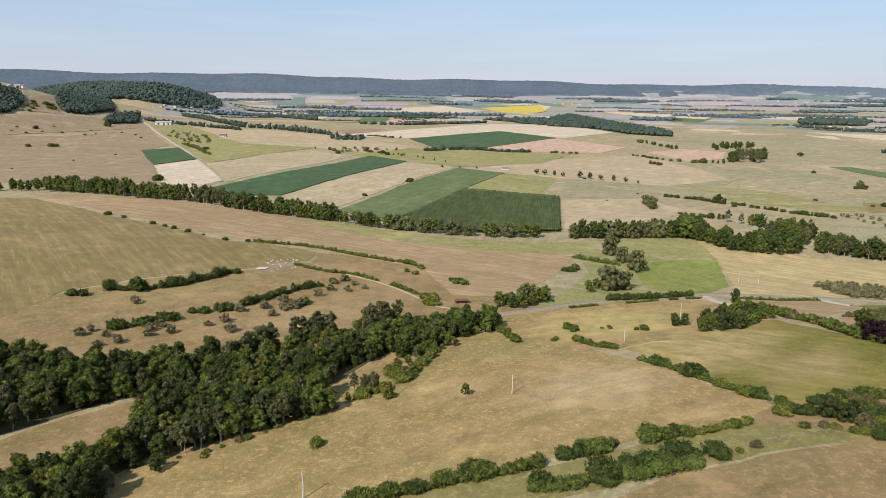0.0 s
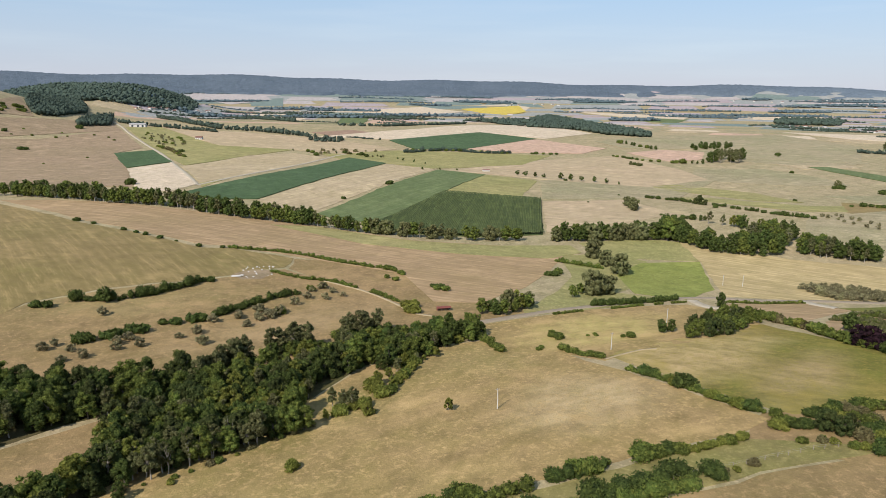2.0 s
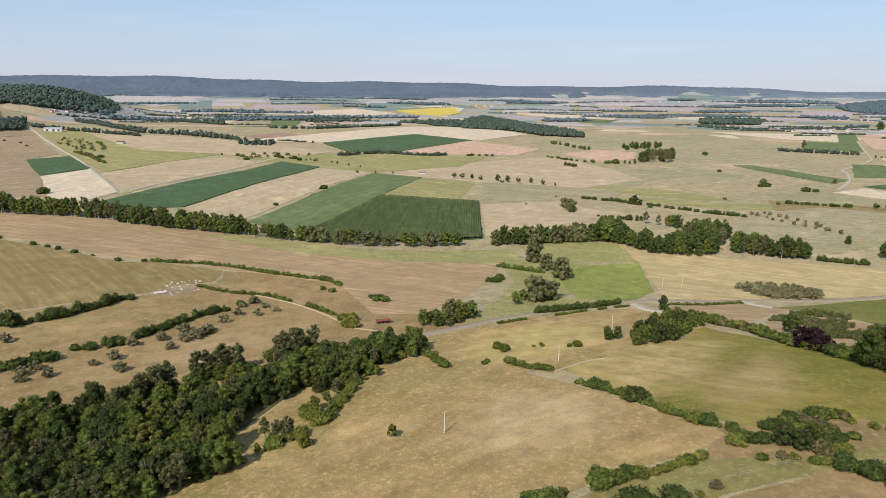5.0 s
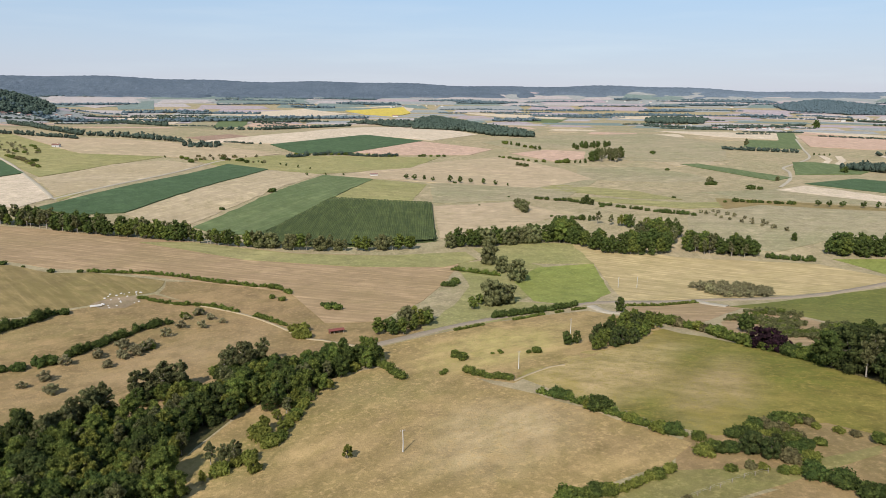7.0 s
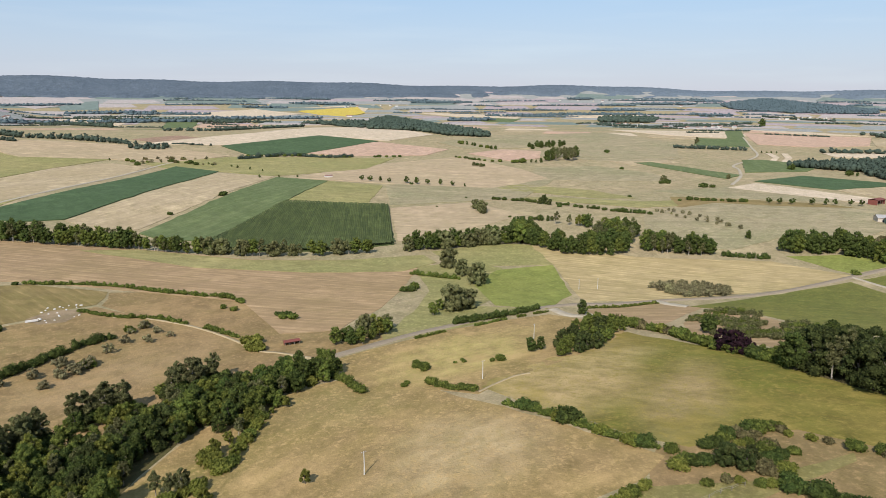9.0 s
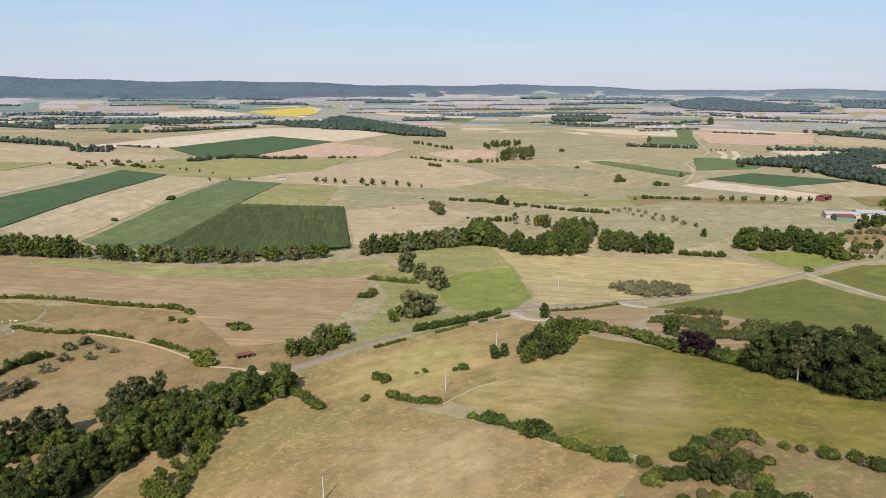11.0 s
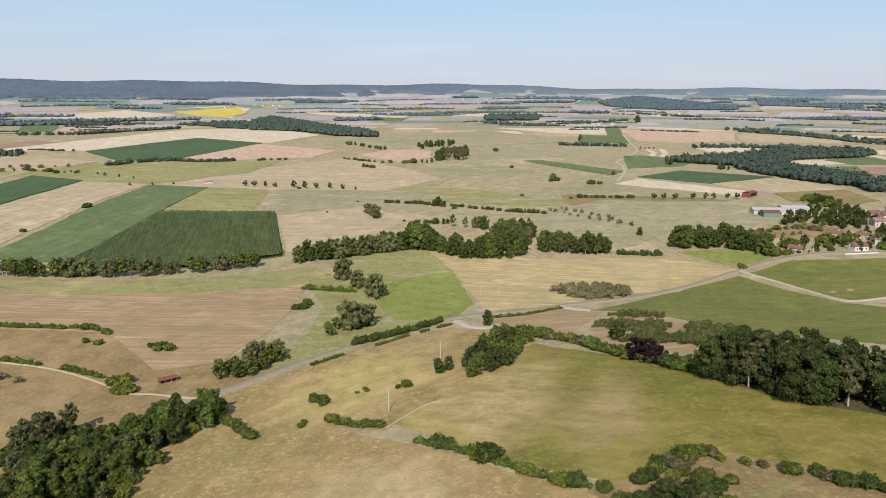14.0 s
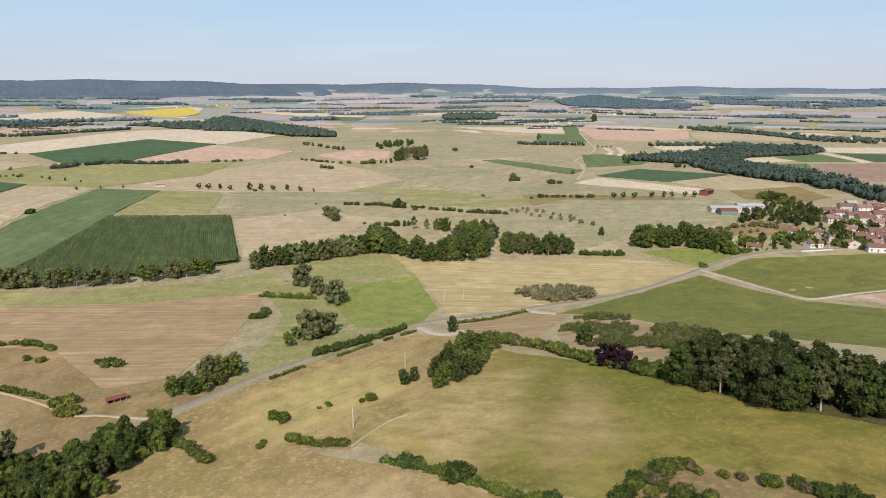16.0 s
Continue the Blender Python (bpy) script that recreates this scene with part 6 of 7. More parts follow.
for x, y, h in ((747, 875, 10), (770, 798, 7), (780, 794, 6), (597, 1153, 7),):
    plant("dark", x, y, h, "lone trees in fields")
for x, y, h in ((499, 817, 8), (593, 814, 6), (314, 1006, 6), (307, 1020, 6),):
    plant("willow", x, y, h, "lone trees in fields")
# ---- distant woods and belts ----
far_wood([(353, 2328), (468, 2602), (499, 2218), (484, 1491), (479, 1451), (391, 1488), (357, 1641), (263, 1773)], 10, 13, "dark wood on a far rise", LEAF_HAZED, 1)
far_wood([(131, 2232), (349, 2364), (267, 1894), (196, 2139)], 20, 9, "scattered trees below a yellow field", LEAF_HAZED, 1)
far_line([(-478, 2485), (-338, 2491), (-171, 2414), (5, 2269)], 11, 12, "far belt of dark trees", LEAF_HAZED, 1)
far_line([(-460, 2390), (-283, 2370), (-50, 2249)], 11, 12, "far belt of dark trees", LEAF_HAZED, 1)
far_line([(-531, 2126), (-421, 2012), (-343, 1858)], 8, 13, "far belt of dark trees", LEAF_HAZED, 1)
far_line([(-704, 1873), (-516, 1556), (-423, 1434), (-328, 1402), (-213, 1326)], 8, 11, "belt of trees beside a valley road", LEAF_HAZED, 1)
far_line([(-620, 1449), (-542, 1425), (-402, 1362)], 7, 9, "belt of trees beside a valley road", LEAF_HAZED, 1)
far_line([(-204, 1270), (-148, 1276)], 7, 12, "small far copse", LEAF_HAZED, 1)
far_line([(-192, 1255), (-151, 1257)], 7, 9, "small far copse", LEAF_HAZED, 1)
far_line([(-198, 1656), (-90, 1651), (19, 1836), (120, 2025)], 10, 8, "far belt of trees", LEAF_HAZED, 1)
far_wood([(-633, 1289), (-608, 1373), (-687, 1563), (-661, 1365)], 7, 13, "dark copse on a slope", LEAF_HAZED, 1)
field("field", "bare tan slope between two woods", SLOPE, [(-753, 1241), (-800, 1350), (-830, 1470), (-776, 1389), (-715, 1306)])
far_wood([(-800, 1085), (-755, 1180), (-758, 1232), (-786, 1300), (-822, 1345), (-900, 1300), (-880, 1150)], 8, 12, "wooded hillside below a hilltop village", LEAF_HAZED, 1)
far_wood([(-1090, 1964), (-864, 1804), (-825, 1734), (-728, 1531), (-703, 1365), (-722, 1322), (-772, 1392), (-832, 1500), (-880, 1600)], 8, 13, "wooded hillside in the distance", LEAF_HAZED, 1)
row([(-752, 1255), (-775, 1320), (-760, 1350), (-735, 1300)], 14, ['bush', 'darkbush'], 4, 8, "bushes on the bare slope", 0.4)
far_wood([(-1040 + 300 * math.cos(a * 0.52), 2240 + 420 * math.sin(a * 0.52)) for a in range(12)], 13, 14, "rounded wooded hill in the distance", LEAF_HAZED)
far_line([(-745, 2150), (-687, 2303), (-531, 2126)], 12,6, "trees in a far valley", LEAF_HAZED, 1)
far_line([(-767, 1940), (-737, 2029), (-686, 2180)], 12,6, "trees in a far valley", LEAF_HAZED, 1)
far_wood([(770, 915), (844, 917), (903, 907), (1000, 933), (1135, 959), (1200, 894), (1186, 852), (1118, 832), (1002, 853), (922, 825), (897, 783), (838, 805), (799, 871)], 7.5, 13, "dark riverside wood", LEAF_HAZED, 1)
far_wood([(850, 844), (874, 795), (855, 721), (853, 648), (796, 565), (747, 553), (779, 603), (763, 642), (778, 738), (799, 800)], 7, 13, "dark riverside wood", LEAF_HAZED, 1)
far_line([(803, 590), (754, 534), (715, 486), (709, 449)], 6, 12, "riverside trees", LEAF_HAZED, 1)
far_line([(828, 595), (771, 525), (746, 470)], 6, 12, "riverside trees", LEAF_HAZED, 1)
far_line([(1010, 1095), (1095, 1051), (1166, 997)], 10, 10, "far belt of trees", LEAF_HAZED, 1)
far_line([(1468, 1450), (1506, 1348), (1472, 1204), (1424, 1018), (1494, 922)], 12, 12, "far belt of trees", LEAF_HAZED, 1)
far_line([(1443, 1386), (1442, 1180), (1397, 1000), (1453, 899)], 12, 10, "far belt of trees", LEAF_HAZED, 1)
far_line([(786, 1231), (845, 1197), (900, 1161)], 8, 8, "field hedge with trees", LEAF_HAZED, 1)
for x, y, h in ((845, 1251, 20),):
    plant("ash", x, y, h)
far_wood([(1099, 2162), (1280, 2109), (1455, 2385), (1279, 2478)], 16, 14, "far copse by a village", LEAF_HAZED, 1)
far_line([(1017, 2005), (1134, 1873), (1365, 1897), (1535, 1967)], 14, 9, "far belt of trees", LEAF_HAZED, 1)
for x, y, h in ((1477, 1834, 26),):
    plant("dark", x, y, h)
far_wood([(2210, 3045), (2661, 3274), (2602, 2947), (2545, 2441), (2442, 2328), (2194, 2529), (2106, 2790)], 14, 14, "far wood on a slope", LEAF_HAZED_PALE, 1)
far_wood([(2861, 2602), (2952, 2111), (2849, 2052), (2687, 2436)], 14, 12, "far wood on a slope", LEAF_HAZED_PALE, 1)
far_line([(1949, 2406), (1957, 2241), (1950, 2046)], 14, 10, "trees round a far village", LEAF_HAZED, 1)
row([(890, 1113), (915, 1101)], 8, ['roundtree'], 3, 5, "small far trees", 0.25)
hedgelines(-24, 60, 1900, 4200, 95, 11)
# the ridge's blue-grey is haze put into the canopy colour
forest_ring(-40, 66, 3750, 4790, 14, 15, 2.0, 4060, 4430, "wooded ridge on the horizon, blue-grey with haze", CANOPY_HAZED)
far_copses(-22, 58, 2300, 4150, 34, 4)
# ---- village ----
house(432.7, 399.3, 12, 9, 3.6, -60, PLASTER, TILE, "cream plastered village house under red clay tiles")
house(498, 418, 16, 10, 4, -55, PLASTER, TILE, "cream plastered village house under red clay tiles")
house(486.2, 397.4, 13, 9, 3.5, -50, WHITE, TILE_PALE, "white rendered village house under faded pinkish tiles")
house(473.5, 381.2, 13, 10, 4.6, -20, WHITE, TILE, "white rendered village house under red clay tiles")
house(512, 405, 11, 9, 4, -55, PLASTER, TILE, "cream plastered village house under red clay tiles")
house(600, 454, 16, 11, 6, -35, PLASTER, TILE, "cream plastered village house under red clay tiles")
house(599, 442, 14, 10, 6, -35, WHITE, TILE, "white rendered village house under red clay tiles")
house(637, 461, 18, 11, 6, -35, PLASTER, TILE, "cream plastered village house under red clay tiles")
house(639, 446, 16, 11, 7, -35, WHITE, TILE_PALE, "white rendered village house under faded pinkish tiles")
house(598, 430, 13, 10, 6, -35, PLASTER, TILE, "cream plastered village house under red clay tiles")
house(594, 417, 18, 12, 6, -30, PLASTER, TILE, "cream plastered village house under red clay tiles")
house(623, 422, 18, 12, 6, -30, PLASTER, TILE, "cream plastered village house under red clay tiles")
house(582, 399, 16, 12, 6, -30, PLASTER, TILE_PALE, "cream plastered village house under faded pinkish tiles")
house(541, 397, 13, 10, 5.5, -60, WHITE, TILE_PALE, "white rendered village house under faded pinkish tiles")
house(521, 381, 14, 11, 5, -30, PLASTER, TILE, "cream plastered village house under red clay tiles")
house(546, 379, 14, 11, 6, -50, PLASTER, TILE, "cream plastered village house under red clay tiles")
house(515.8, 362.8, 14, 11, 5.5, -50, PLASTER, TILE, "cream plastered village house under red clay tiles")
house(495.8, 349.2, 16, 10, 5, -40, WHITE, TILE, "white rendered village house under red clay tiles")
house(531, 365, 13, 11, 6, -50, PLASTER, TILE, "cream plastered village house under red clay tiles")
house(514.2, 348.2, 14, 11, 6, -40, PLASTER, TILE, "cream plastered village house under red clay tiles")
house(578, 380, 16, 11, 6, -30, PLASTER, TILE, "cream plastered village house under red clay tiles")
house(620, 406, 16, 11, 6, -30, PLASTER, TILE, "cream plastered village house under red clay tiles")
house(550, 360, 16, 11, 6, -30, WHITE, TILE, "white rendered village house under red clay tiles")
house(676, 462, 13, 10, 5, -30, PLASTER, TILE_PALE, "cream plastered village house under faded pinkish tiles")
house(666, 475, 11, 9, 4, -30, PLASTER, SHEET, "cream plastered village house under grey sheets")
house(524, 392, 14.81, 10.9582, 4.54004, -50, WHITE, TILE, "white rendered village house under red clay tiles")
house(610, 428, 11.0191, 10.7421, 5.46341, -35, PLASTER, TILE, "cream plastered village house under red clay tiles")
house(554, 373, 13.6211, 11.9907, 5.92675, -50, WHITE, TILE, "white rendered village house under red clay tiles")
house(571, 430, 13.9853, 10.2316, 6.37991, 55, PLASTER, TILE, "cream plastered village house under red clay tiles")
house(651, 439, 15.8517, 10.0391, 4.40275, 55, PLASTER, TILE, "cream plastered village house under red clay tiles")
house(526, 395, 13.8197, 11.6403, 4.18656, -30, PLASTER, TILE_PALE, "cream plastered village house under faded pinkish tiles")
house(528, 356, 15.5288, 11.5256, 5.45191, -35, PLASTER, TILE_PALE, "cream plastered village house under faded pinkish tiles")
house(518, 373, 12.2065, 11.8463, 6.2189, -50, PLASTER, TILE, "cream plastered village house under red clay tiles")
house(585, 389, 12.9077, 10.9689, 4.66426, -35, PLASTER, TILE_PALE, "cream plastered village house under faded pinkish tiles")
house(507.5, 355.3, 11.017, 10.1402, 5.49845, -30, WHITE, TILE_PALE, "white rendered village house under faded pinkish tiles")
house(493, 365.1, 11.6763, 11.3394, 5.56624, 55, PLASTER, TILE_PALE, "cream plastered village house under faded pinkish tiles")
house(629, 416, 12.0122, 11.8463, 4.43505, -50, PLASTER, TILE, "cream plastered village house under red clay tiles")
house(547, 380, 16.3922, 11.9166, 5.01754, -30, WHITE, TILE_PALE, "white rendered village house under faded pinkish tiles")
house(567, 429, 14.0368, 11.3339, 6.34072, -30, PLASTER, TILE_PALE, "cream plastered village house under faded pinkish tiles")
house(504.7, 385, 15.6435, 10.9663, 6.0925, -35, PLASTER, TILE_PALE, "cream plastered village house under faded pinkish tiles")
house(568, 414, 12.0238, 10.1389, 4.84521, -30, PLASTER, TILE_PALE, "cream plastered village house under faded pinkish tiles")
house(659, 444, 11.8375, 11.3005, 6.27861, -50, PLASTER, TILE, "cream plastered village house under red clay tiles")
house(606, 404, 11.923, 10.7375, 5.93191, -50, WHITE, TILE, "white rendered village house under red clay tiles")
barn(527, 507, 27, 11, 4, -28, PLASTER, SHEET, "long white farm barn with a grey sheet roof")
barn(556, 503, 24, 12, 4.5, -28, PLASTER, SHEET, "large farm barn with a grey sheet roof")
barn(518, 496, 14, 10, 4.5, -28, GREEN_SHEET, RED_SHEET, "low green-clad barn with a red roof", False)
open_shed(597, 590, 16, 9, 5, 20, "open red-roofed hay shed at a field edge")
open_shed(9.6, 326.5, 6.0, 2.4, 1.6, 12, "small red field shelter on dry grass")
barn(-567, 1400, 30, 13, 5, 10, WHITE, SHEET, "long pale farm barn on a hillside")
house(-397, 1240, 14, 10, 4.5, 0, WHITE, TILE, "white farmhouse with a red tile roof")
barn(82, 915, 9, 5, 2.5, 10, WHITE, TILE_PALE, "small pale field hut", False)
wood([(399.4, 406.6), (400.8, 394.1), (424.4, 394.5), (468.4, 395.4), (485.4, 389), (499, 403), (484.3, 416.8), (454.8, 419), (426.7, 421.3)], 11, ['oak', 'dark', 'bush', 'light', 'bush'], 4, 8, "village garden trees")
wood([(498, 465), (519, 454), (529, 429), (554, 426), (589, 444), (610, 475), (621, 506), (567, 497), (529, 485)], 11, ['oak', 'dark', 'oak', 'broadleaf'], 5, 9, "village trees")
wood([(623, 554), (615, 525), (611, 500), (631, 501), (652, 549)], 10, ['oak', 'bush', 'broadleaf'], 5, 9, "village trees")
wood([(493.9, 383.6), (488.4, 364.9), (524, 388), (537, 410)], 8, ['oak', 'broadleaf'], 7, 11, "village trees")
row([(557, 419), (561, 411)], 8, ['dark', 'broadleaf'], 5, 8, "village trees", 0.25)
row([(449, 450.5), (476, 452), (501, 450), (510, 426)], 9, ['orchard', 'bush', 'drybush'], 3, 4.5, "orchard trees by the village", 0.25)
row([(431.6, 438.9), (459.1, 438.2), (487, 434)], 9, ['orchard', 'bush'], 3, 4.5, "orchard trees by the village", 0.25)
# ---- far villages ----
house(-725, 2281, 15, 10, 4.6, -54, WHITE, TILE, "small far white house with a red tile roof", False, "distant village houses", True)
house(-795, 1978, 13, 10, 4.0, -34, PLASTER, SHEET, "small far cream house with a grey roof", False, "distant village houses", True)
house(-751, 2135, 14, 8, 5.5, -7, WHITE, TILE_PALE, "small far white house with a faded tile roof", False, "distant village houses", True)
house(-793, 1948, 16, 8, 4.4, -22, PLASTER, TILE_PALE, "small far cream house with a faded tile roof", False, "distant village houses", True)
house(-777, 2028, 16, 10, 6.4, 47, PLASTER, TILE_PALE, "small far cream house with a faded tile roof", False, "distant village houses", True)
house(-765, 2118, 9, 9, 5.5, -60, PLASTER, TILE, "small far cream house with a red tile roof", False, "distant village houses", True)
house(-764, 2131, 14, 9, 5.2, -39, WHITE, SHEET, "small far white house with a grey roof", False, "distant village houses", True)
house(-731, 2410, 15, 8, 6.0, -16, WHITE, TILE, "small far white house with a red tile roof", False, "distant village houses", True)
house(-780, 2015, 10, 9, 6.0, -5, WHITE, TILE_PALE, "small far white house with a faded tile roof", False, "distant village houses", True)
house(-730, 2366, 13, 10, 4.9, -24, WHITE, TILE, "small far white house with a red tile roof", False, "distant village houses", True)
house(-731, 2395, 15, 9, 6.3, 5, WHITE, TILE, "small far white house with a red tile roof", False, "distant village houses", True)
house(-739, 2301, 14, 9, 5.2, 26, PLASTER, TILE_PALE, "small far cream house with a faded tile roof", False, "distant village houses", True)
house(-765, 2106, 11, 10, 6.1, -5, WHITE, TILE, "small far white house with a red tile roof", False, "distant village houses", True)
house(-751, 2121, 15, 9, 4.5, 58, WHITE, TILE, "small far white house with a red tile roof", False, "distant village houses", True)
house(-773, 2038, 12, 8, 6.1, -25, PLASTER, TILE_PALE, "small far cream house with a faded tile roof", False, "distant village houses", True)
house(-718, 2341, 16, 10, 4.8, -27, PLASTER, SHEET, "small far cream house with a grey roof", False, "distant village houses", True)
house(-754, 2229, 13, 9, 4.8, -49, WHITE, TILE_PALE, "small far white house with a faded tile roof", False, "distant village houses", True)
house(-742, 2237, 9, 10, 4.9, 10, WHITE, TILE, "small far white house with a red tile roof", False, "distant village houses", True)
house(-775, 2075, 15, 9, 6.5, 26, WHITE, TILE, "small far white house with a red tile roof", False, "distant village houses", True)
house(-735, 2272, 13, 9, 5.7, -4, PLASTER, SHEET, "small far cream house with a grey roof", False, "distant village houses", True)
house(-855, 1402, 13, 11, 6.2, 23, WHITE, SHEET, "small far white house with a grey roof", False, "distant village houses", True)
house(-864, 1436, 12, 9, 6.1, -26, WHITE, TILE_PALE, "small far white house with a faded tile roof", False, "distant village houses", True)
house(-848, 1366, 12, 10, 6.2, -28, PLASTER, SHEET, "small far cream house with a grey roof", False, "distant village houses", True)
house(-844, 1338, 12, 10, 5.6, -55, WHITE, TILE_PALE, "small far white house with a faded tile roof", False, "distant village houses", True)
house(-2224, 3699, 13, 9, 4.5, -56, PLASTER, TILE, "small far cream house with a red tile roof", False, "distant village houses", True)
house(-855, 1402, 12, 11, 4.0, -11, PLASTER, TILE_PALE, "small far cream house with a faded tile roof", False, "distant village houses", True)
house(-639, 2587, 45, 10, 4.8, -25, WHITE, TILE, "small far white house with a red tile roof", False, "distant village houses", True)
house(336, 2721, 30, 10, 5.6, -16, WHITE, TILE_PALE, "small far white house with a faded tile roof", False, "distant village houses", True)
house(1085, 2012, 18, 10, 4.9, 47, WHITE, TILE_PALE, "small far white house with a faded tile roof", False, "distant village houses", True)
house(1115, 1982, 13, 11, 5.4, -8, WHITE, TILE_PALE, "small far white house with a faded tile roof", False, "distant village houses", True)
house(1114, 1941, 13, 11, 4.4, 11, WHITE, SHEET, "small far white house with a grey roof", False, "distant village houses", True)
house(1370, 1819, 13, 11, 5.2, -26, WHITE, TILE, "small far white house with a red tile roof", False, "distant village houses", True)
house(1154, 1836, 12, 10, 6.1, -58, WHITE, TILE_PALE, "small far white house with a faded tile roof", False, "distant village houses", True)
house(1354, 1859, 12, 9, 4.4, 59, WHITE, TILE, "small far white house with a red tile roof", False, "distant village houses", True)
house(1177, 1784, 10, 8, 4.7, 25, WHITE, TILE, "small far white house with a red tile roof", False, "distant village houses", True)
house(1301, 1827, 13, 10, 5.5, -56, WHITE, TILE, "small far white house with a red tile roof", False, "distant village houses", True)
house(1210, 1821, 10, 10, 5.1, 9, PLASTER, TILE_PALE, "small far cream house with a faded tile roof", False, "distant village houses", True)
house(1352, 1801, 13, 11, 4.5, -24, WHITE, SHEET, "small far white house with a grey roof", False, "distant village houses", True)
house(1134, 2044, 15, 9, 4.8, -40, WHITE, TILE, "small far white house with a red tile roof", False, "distant village houses", True)
house(1328, 1827, 13, 10, 4.1, 28, WHITE, TILE_PALE, "small far white house with a faded tile roof", False, "distant village houses", True)
house(1229, 1802, 13, 9, 4.2, -11, WHITE, TILE, "small far white house with a red tile roof", False, "distant village houses", True)
house(1142, 1812, 16, 8, 4.7, 50, PLASTER, TILE, "small far cream house with a red tile roof", False, "distant village houses", True)
house(1105, 2037, 15, 8, 4.3, -14, PLASTER, TILE, "small far cream house with a red tile roof", False, "distant village houses", True)
house(1083, 1964, 17, 8, 5.1, -22, PLASTER, SHEET, "small far cream house with a grey roof", False, "distant village houses", True)
house(1336, 1846, 17, 8, 4.7, 8, WHITE, TILE, "small far white house with a red tile roof", False, "distant village houses", True)
house(1286, 1776, 12, 10, 4.6, 30, WHITE, TILE_PALE, "small far white house with a faded tile roof", False, "distant village houses", True)
house(1339, 1781, 16, 9, 5.8, 19, WHITE, SHEET, "small far white house with a grey roof", False, "distant village houses", True)
house(1161, 1992, 12, 11, 5.2, -21, PLASTER, SHEET, "small far cream house with a grey roof", False, "distant village houses", True)
house(1258, 1806, 18, 9, 6.0, 30, PLASTER, TILE_PALE, "small far cream house with a faded tile roof", False, "distant village houses", True)
house(1148, 1840, 16, 9, 6.1, -25, PLASTER, TILE_PALE, "small far cream house with a faded tile roof", False, "distant village houses", True)
house(2067, 2216, 15, 10, 5.1, 42, WHITE, TILE, "small far white house with a red tile roof", False, "distant village houses", True)
house(1968, 2316, 13, 8, 4.1, -36, WHITE, TILE_PALE, "small far white house with a faded tile roof", False, "distant village houses", True)
house(1907, 2262, 10, 9, 6.2, 14, WHITE, TILE, "small far white house with a red tile roof", False, "distant village houses", True)
house(2020, 2251, 15, 8, 6.2, 44, PLASTER, TILE_PALE, "small far cream house with a faded tile roof", False, "distant village houses", True)
house(2037, 2302, 16, 10, 4.1, 48, WHITE, TILE_PALE, "small far white house with a faded tile roof", False, "distant village houses", True)
house(2077, 2205, 15, 9, 6.4, -46, PLASTER, TILE, "small far cream house with a red tile roof", False, "distant village houses", True)
house(1982, 2216, 10, 10, 5.4, 19, WHITE, TILE_PALE, "small far white house with a faded tile roof", False, "distant village houses", True)
house(2018, 2146, 11, 9, 4.2, 59, WHITE, TILE, "small far white house with a red tile roof", False, "distant village houses", True)
house(2040, 2303, 18, 10, 5.1, 57, WHITE, TILE_PALE, "small far white house with a faded tile roof", False, "distant village houses", True)
house(1981, 2351, 11, 8, 6.1, 40, WHITE, SHEET, "small far white house with a grey roof", False, "distant village houses", True)
house(2018, 2141, 11, 9, 5.7, 17, PLASTER, SHEET, "small far cream house with a grey roof", False, "distant village houses", True)
house(2082, 2305, 14, 10, 6.2, 54, WHITE, SHEET, "small far white house with a grey roof", False, "distant village houses", True)
house(1964, 2377, 14, 8, 4.8, -47, WHITE, TILE_PALE, "small far white house with a faded tile roof", False, "distant village houses", True)
house(1923, 2263, 14, 9, 5.1, 32, PLASTER, TILE, "small far cream house with a red tile roof", False, "distant village houses", True)
house(1915, 2235, 17, 11, 5.4, -43, WHITE, SHEET, "small far white house with a grey roof", False, "distant village houses", True)
house(1951, 2218, 11, 10, 5.2, 24, WHITE, TILE, "small far white house with a red tile roof", False, "distant village houses", True)
house(2030, 2148, 14, 9, 5.8, 36, WHITE, TILE, "small far white house with a red tile roof", False, "distant village houses", True)
house(2118, 2254, 16, 10, 6.2, 18, WHITE, SHEET, "small far white house with a grey roof", False, "distant village houses", True)
house(1986, 2339, 16, 10, 4.7, 37, WHITE, TILE, "small far white house with a red tile roof", False, "distant village houses", True)
house(2058, 2249, 11, 9, 4.8, -56, WHITE, TILE_PALE, "small far white house with a faded tile roof", False, "distant village houses", True)
house(1482, 1040, 32, 9, 6.4, -58, PLASTER, TILE, "small far cream house with a red tile roof", False, "distant village houses", True)
house(1492, 999, 27, 10, 4.4, 58, WHITE, TILE, "small far white house with a red tile roof", False, "distant village houses", True)
house(1501, 989, 32, 11, 6.0, -46, WHITE, TILE_PALE, "small far white house with a faded tile roof", False, "distant village houses", True)
house(1495, 989, 28, 8, 5.7, -41, WHITE, SHEET, "small far white house with a grey roof", False, "distant village houses", True)
house(1478, 959, 37, 9, 4.1, 57, PLASTER, TILE_PALE, "small far cream house with a faded tile roof", False, "distant village houses", True)
house(1956, 3329, 15, 9, 4.7, -36, WHITE, TILE, "small far white house with a red tile roof", False, "distant village houses", True)
house(1707, 3584, 18, 10, 5.7, 49, WHITE, TILE, "small far white house with a red tile roof", False, "distant village houses", True)
house(2025, 3159, 19, 9, 4.1, -40, PLASTER, TILE_PALE, "small far cream house with a faded tile roof", False, "distant village houses", True)
house(1997, 3244, 16, 9, 5.3, -49, PLASTER, TILE, "small far cream house with a red tile roof", False, "distant village houses", True)
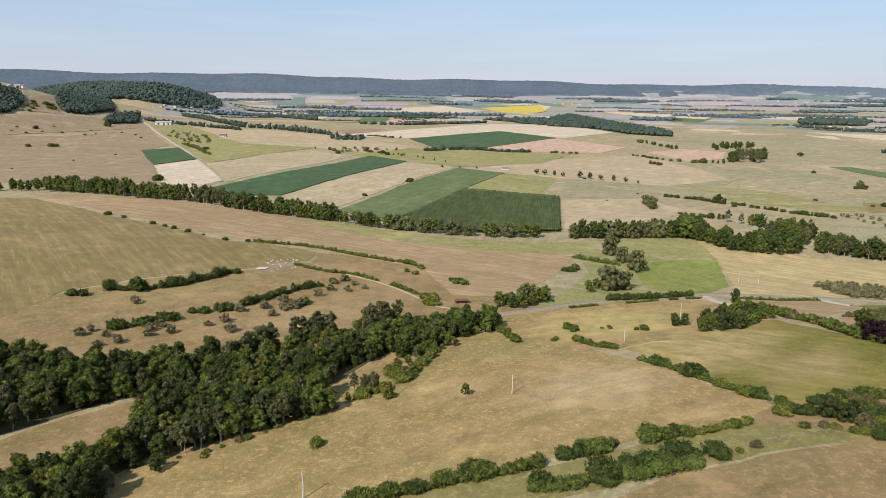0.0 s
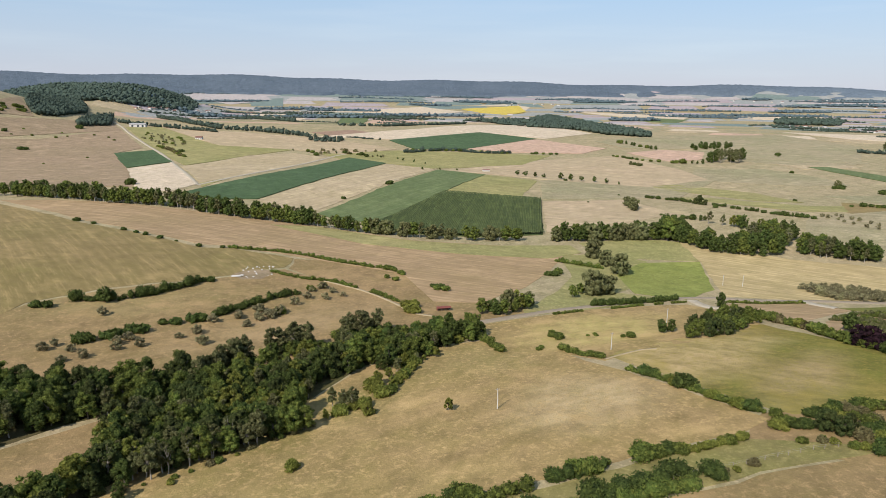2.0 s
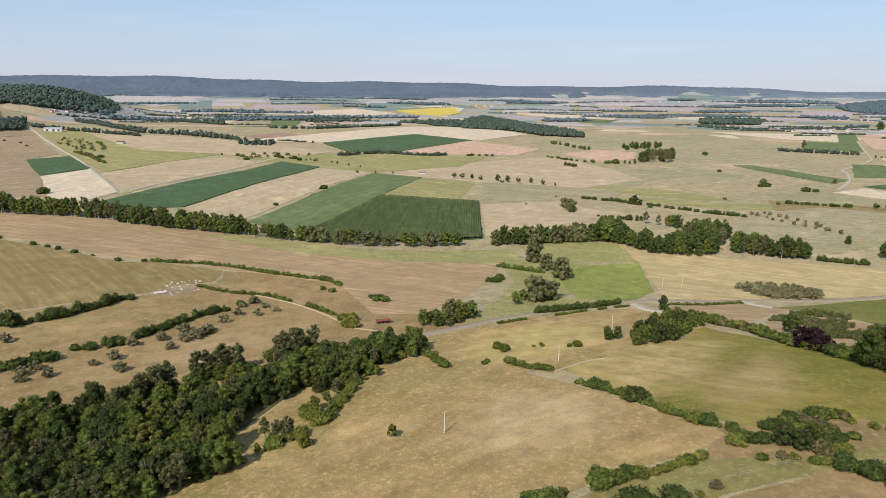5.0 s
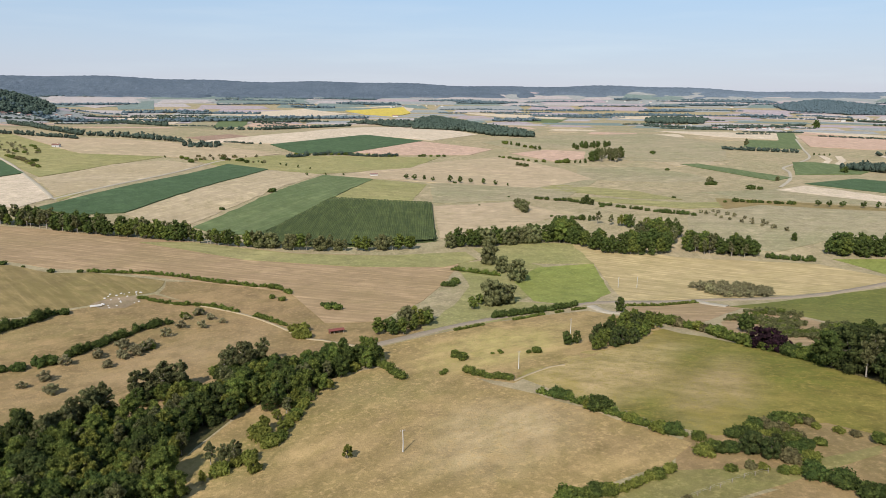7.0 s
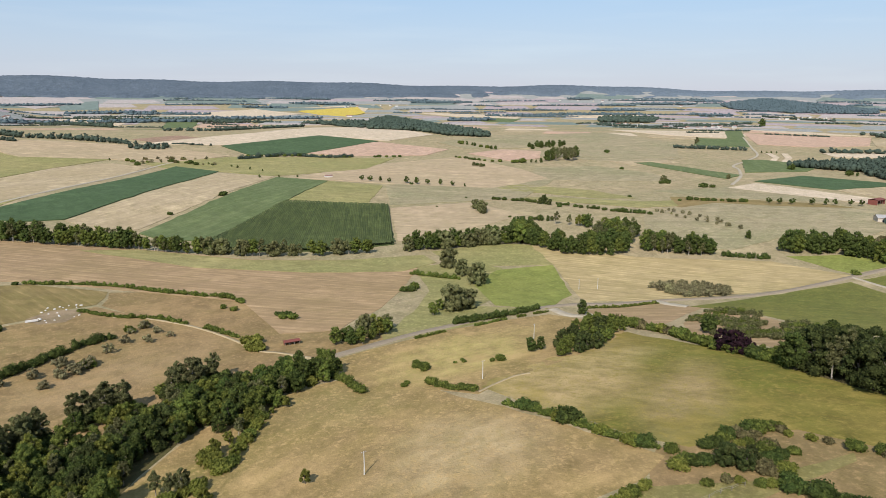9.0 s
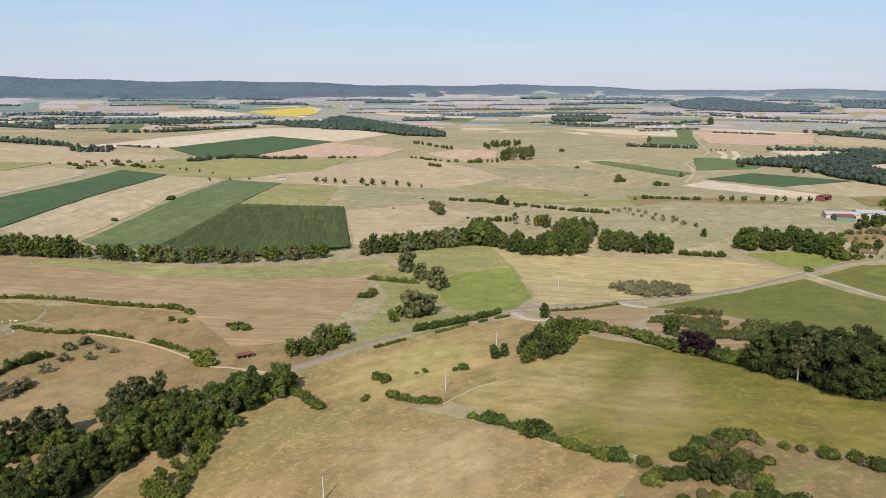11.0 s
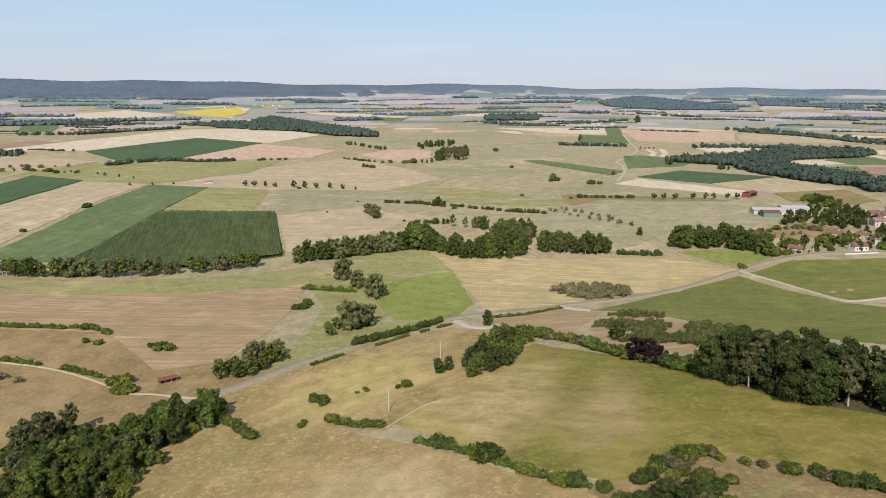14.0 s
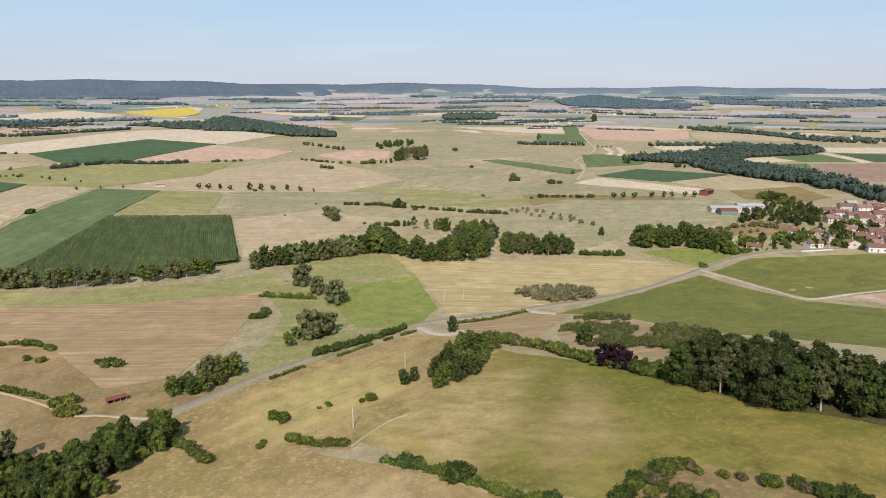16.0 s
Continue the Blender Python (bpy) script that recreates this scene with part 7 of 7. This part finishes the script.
house(1808, 3496, 19, 8, 5.7, 13, WHITE, TILE_PALE, "small far white house with a faded tile roof", False, "distant village houses", True)
house(2071, 3555, 16, 10, 5.4, 52, WHITE, SHEET, "small far white house with a grey roof", False, "distant village houses", True)
house(2009, 3062, 17, 10, 4.7, -51, WHITE, TILE, "small far white house with a red tile roof", False, "distant village houses", True)
house(1959, 3201, 14, 11, 4.7, 26, WHITE, SHEET, "small far white house with a grey roof", False, "distant village houses", True)
house(2211, 2929, 18, 11, 5.8, 13, WHITE, TILE, "small far white house with a red tile roof", False, "distant village houses", True)
house(1758, 3501, 15, 10, 5.1, 56, PLASTER, TILE_PALE, "small far cream house with a faded tile roof", False, "distant village houses", True)
house(1977, 3536, 19, 10, 5.0, -47, WHITE, TILE_PALE, "small far white house with a faded tile roof", False, "distant village houses", True)
house(1626, 3640, 18, 10, 4.2, 54, WHITE, TILE, "small far white house with a red tile roof", False, "distant village houses", True)
house(471, 3476, 17, 10, 5.6, 6, PLASTER, TILE, "small far cream house with a red tile roof", False, "distant village houses", True)
house(593, 3496, 14, 9, 5.5, 56, WHITE, TILE_PALE, "small far white house with a faded tile roof", False, "distant village houses", True)
house(450, 3551, 15, 9, 4.3, 34, WHITE, TILE_PALE, "small far white house with a faded tile roof", False, "distant village houses", True)
house(643, 3502, 19, 11, 4.8, 42, WHITE, TILE_PALE, "small far white house with a faded tile roof", False, "distant village houses", True)
house(663, 3445, 19, 8, 5.7, -47, WHITE, SHEET, "small far white house with a grey roof", False, "distant village houses", True)
house(554, 3508, 18, 10, 6.0, 26, PLASTER, SHEET, "small far cream house with a grey roof", False, "distant village houses", True)
house(427, 3445, 15, 9, 6.2, 59, PLASTER, TILE_PALE, "small far cream house with a faded tile roof", False, "distant village houses", True)
house(406, 3415, 12, 11, 6.4, -44, WHITE, SHEET, "small far white house with a grey roof", False, "distant village houses", True)
# ---- poles and small things ----
utility_pole(22.2, 198.6, 6.6)
utility_pole(-31.2, 138.9, 7)
utility_pole(72.2, 255.7, 7)
utility_pole(110.2, 301.3, 7)
utility_pole(190.8, 398.4, 7)
utility_pole(179.6, 400.3, 6.5)
utility_pole(441.2, 391.7, 8)
utility_pole(478.1, 371.7, 8)
pale_stone(-95.2, 368.2, 0.33)
pale_stone(-92.2, 393.7, 0.36)
pale_stone(-86.6, 394.3, 0.46)
pale_stone(-94.2, 382, 0.42)
pale_stone(-96.4, 370.7, 0.32)
pale_stone(-100.3, 389.4, 0.37)
pale_stone(-92.7, 371.4, 0.39)
pale_stone(-100.8, 382.4, 0.55)
pale_stone(-99.6, 373.8, 0.39)
pale_stone(-91.6, 387, 0.47)
pale_stone(-92.6, 378, 0.53)
pale_stone(-93.9, 390.8, 0.32)
pale_stone(-86.1, 386.9, 0.35)
pale_stone(-85.6, 384.7, 0.48)
pale_stone(-88.2, 391, 0.39)
pale_stone(-89.1, 394.7, 0.49)
pale_stone(-98.7, 372.6, 0.48)
pale_stone(-84.3, 378.7, 0.43)
pale_stone(-100.1, 385.9, 0.43)
pale_stone(-95.5, 391.6, 0.53)
pale_stone(-92.1, 376.9, 0.35)
pale_stone(-100.2, 389.8, 0.39)
pale_stone(-97.5, 380.4, 0.39)
pale_stone(-85.9, 376.3, 0.34)
pale_stone(-96.8, 387.9, 0.47)
pale_stone(-87.1, 394.2, 0.49)
trough(-101.2, 369.2)
# ---- fences, a wall and village shrubs ----
fence([(52.8, 144.6), (64.2, 147.6), (75.5, 150.1), (92, 154.1), (100.9, 154.9)], 3.0, 1.25)
fence([(73.1, 231.8), (83, 209.1), (88.5, 191.8), (94.5, 179)], 3.5, 1.2)
low_wall([(452.6, 375.8), (461.1, 372.3), (475.1, 367.2)], 0.9)
for x, y, h in ((362.9, 381.8, 3), (366.1, 387, 2.5),):
    plant("bush", x, y, h, "bushes at the road fork")
row([(409.3, 396.4), (430.4, 394.6), (459, 388.5)], 7, ['bush', 'darkbush', 'light'], 2, 4, "garden shrubs", 0.25)
row([(506.1, 387.2), (502.2, 373.7), (498.1, 358.6), (562, 403), (573, 424)], 8, ['oak', 'dark', 'bush'], 4, 7, "village trees", 0.25)
wood([(468.4, 395.4), (469, 377.7), (498.9, 347.2), (589, 400), (569, 426), (517, 421)], 13, ['oak', 'dark', 'bush'], 3.5, 7, "village trees")
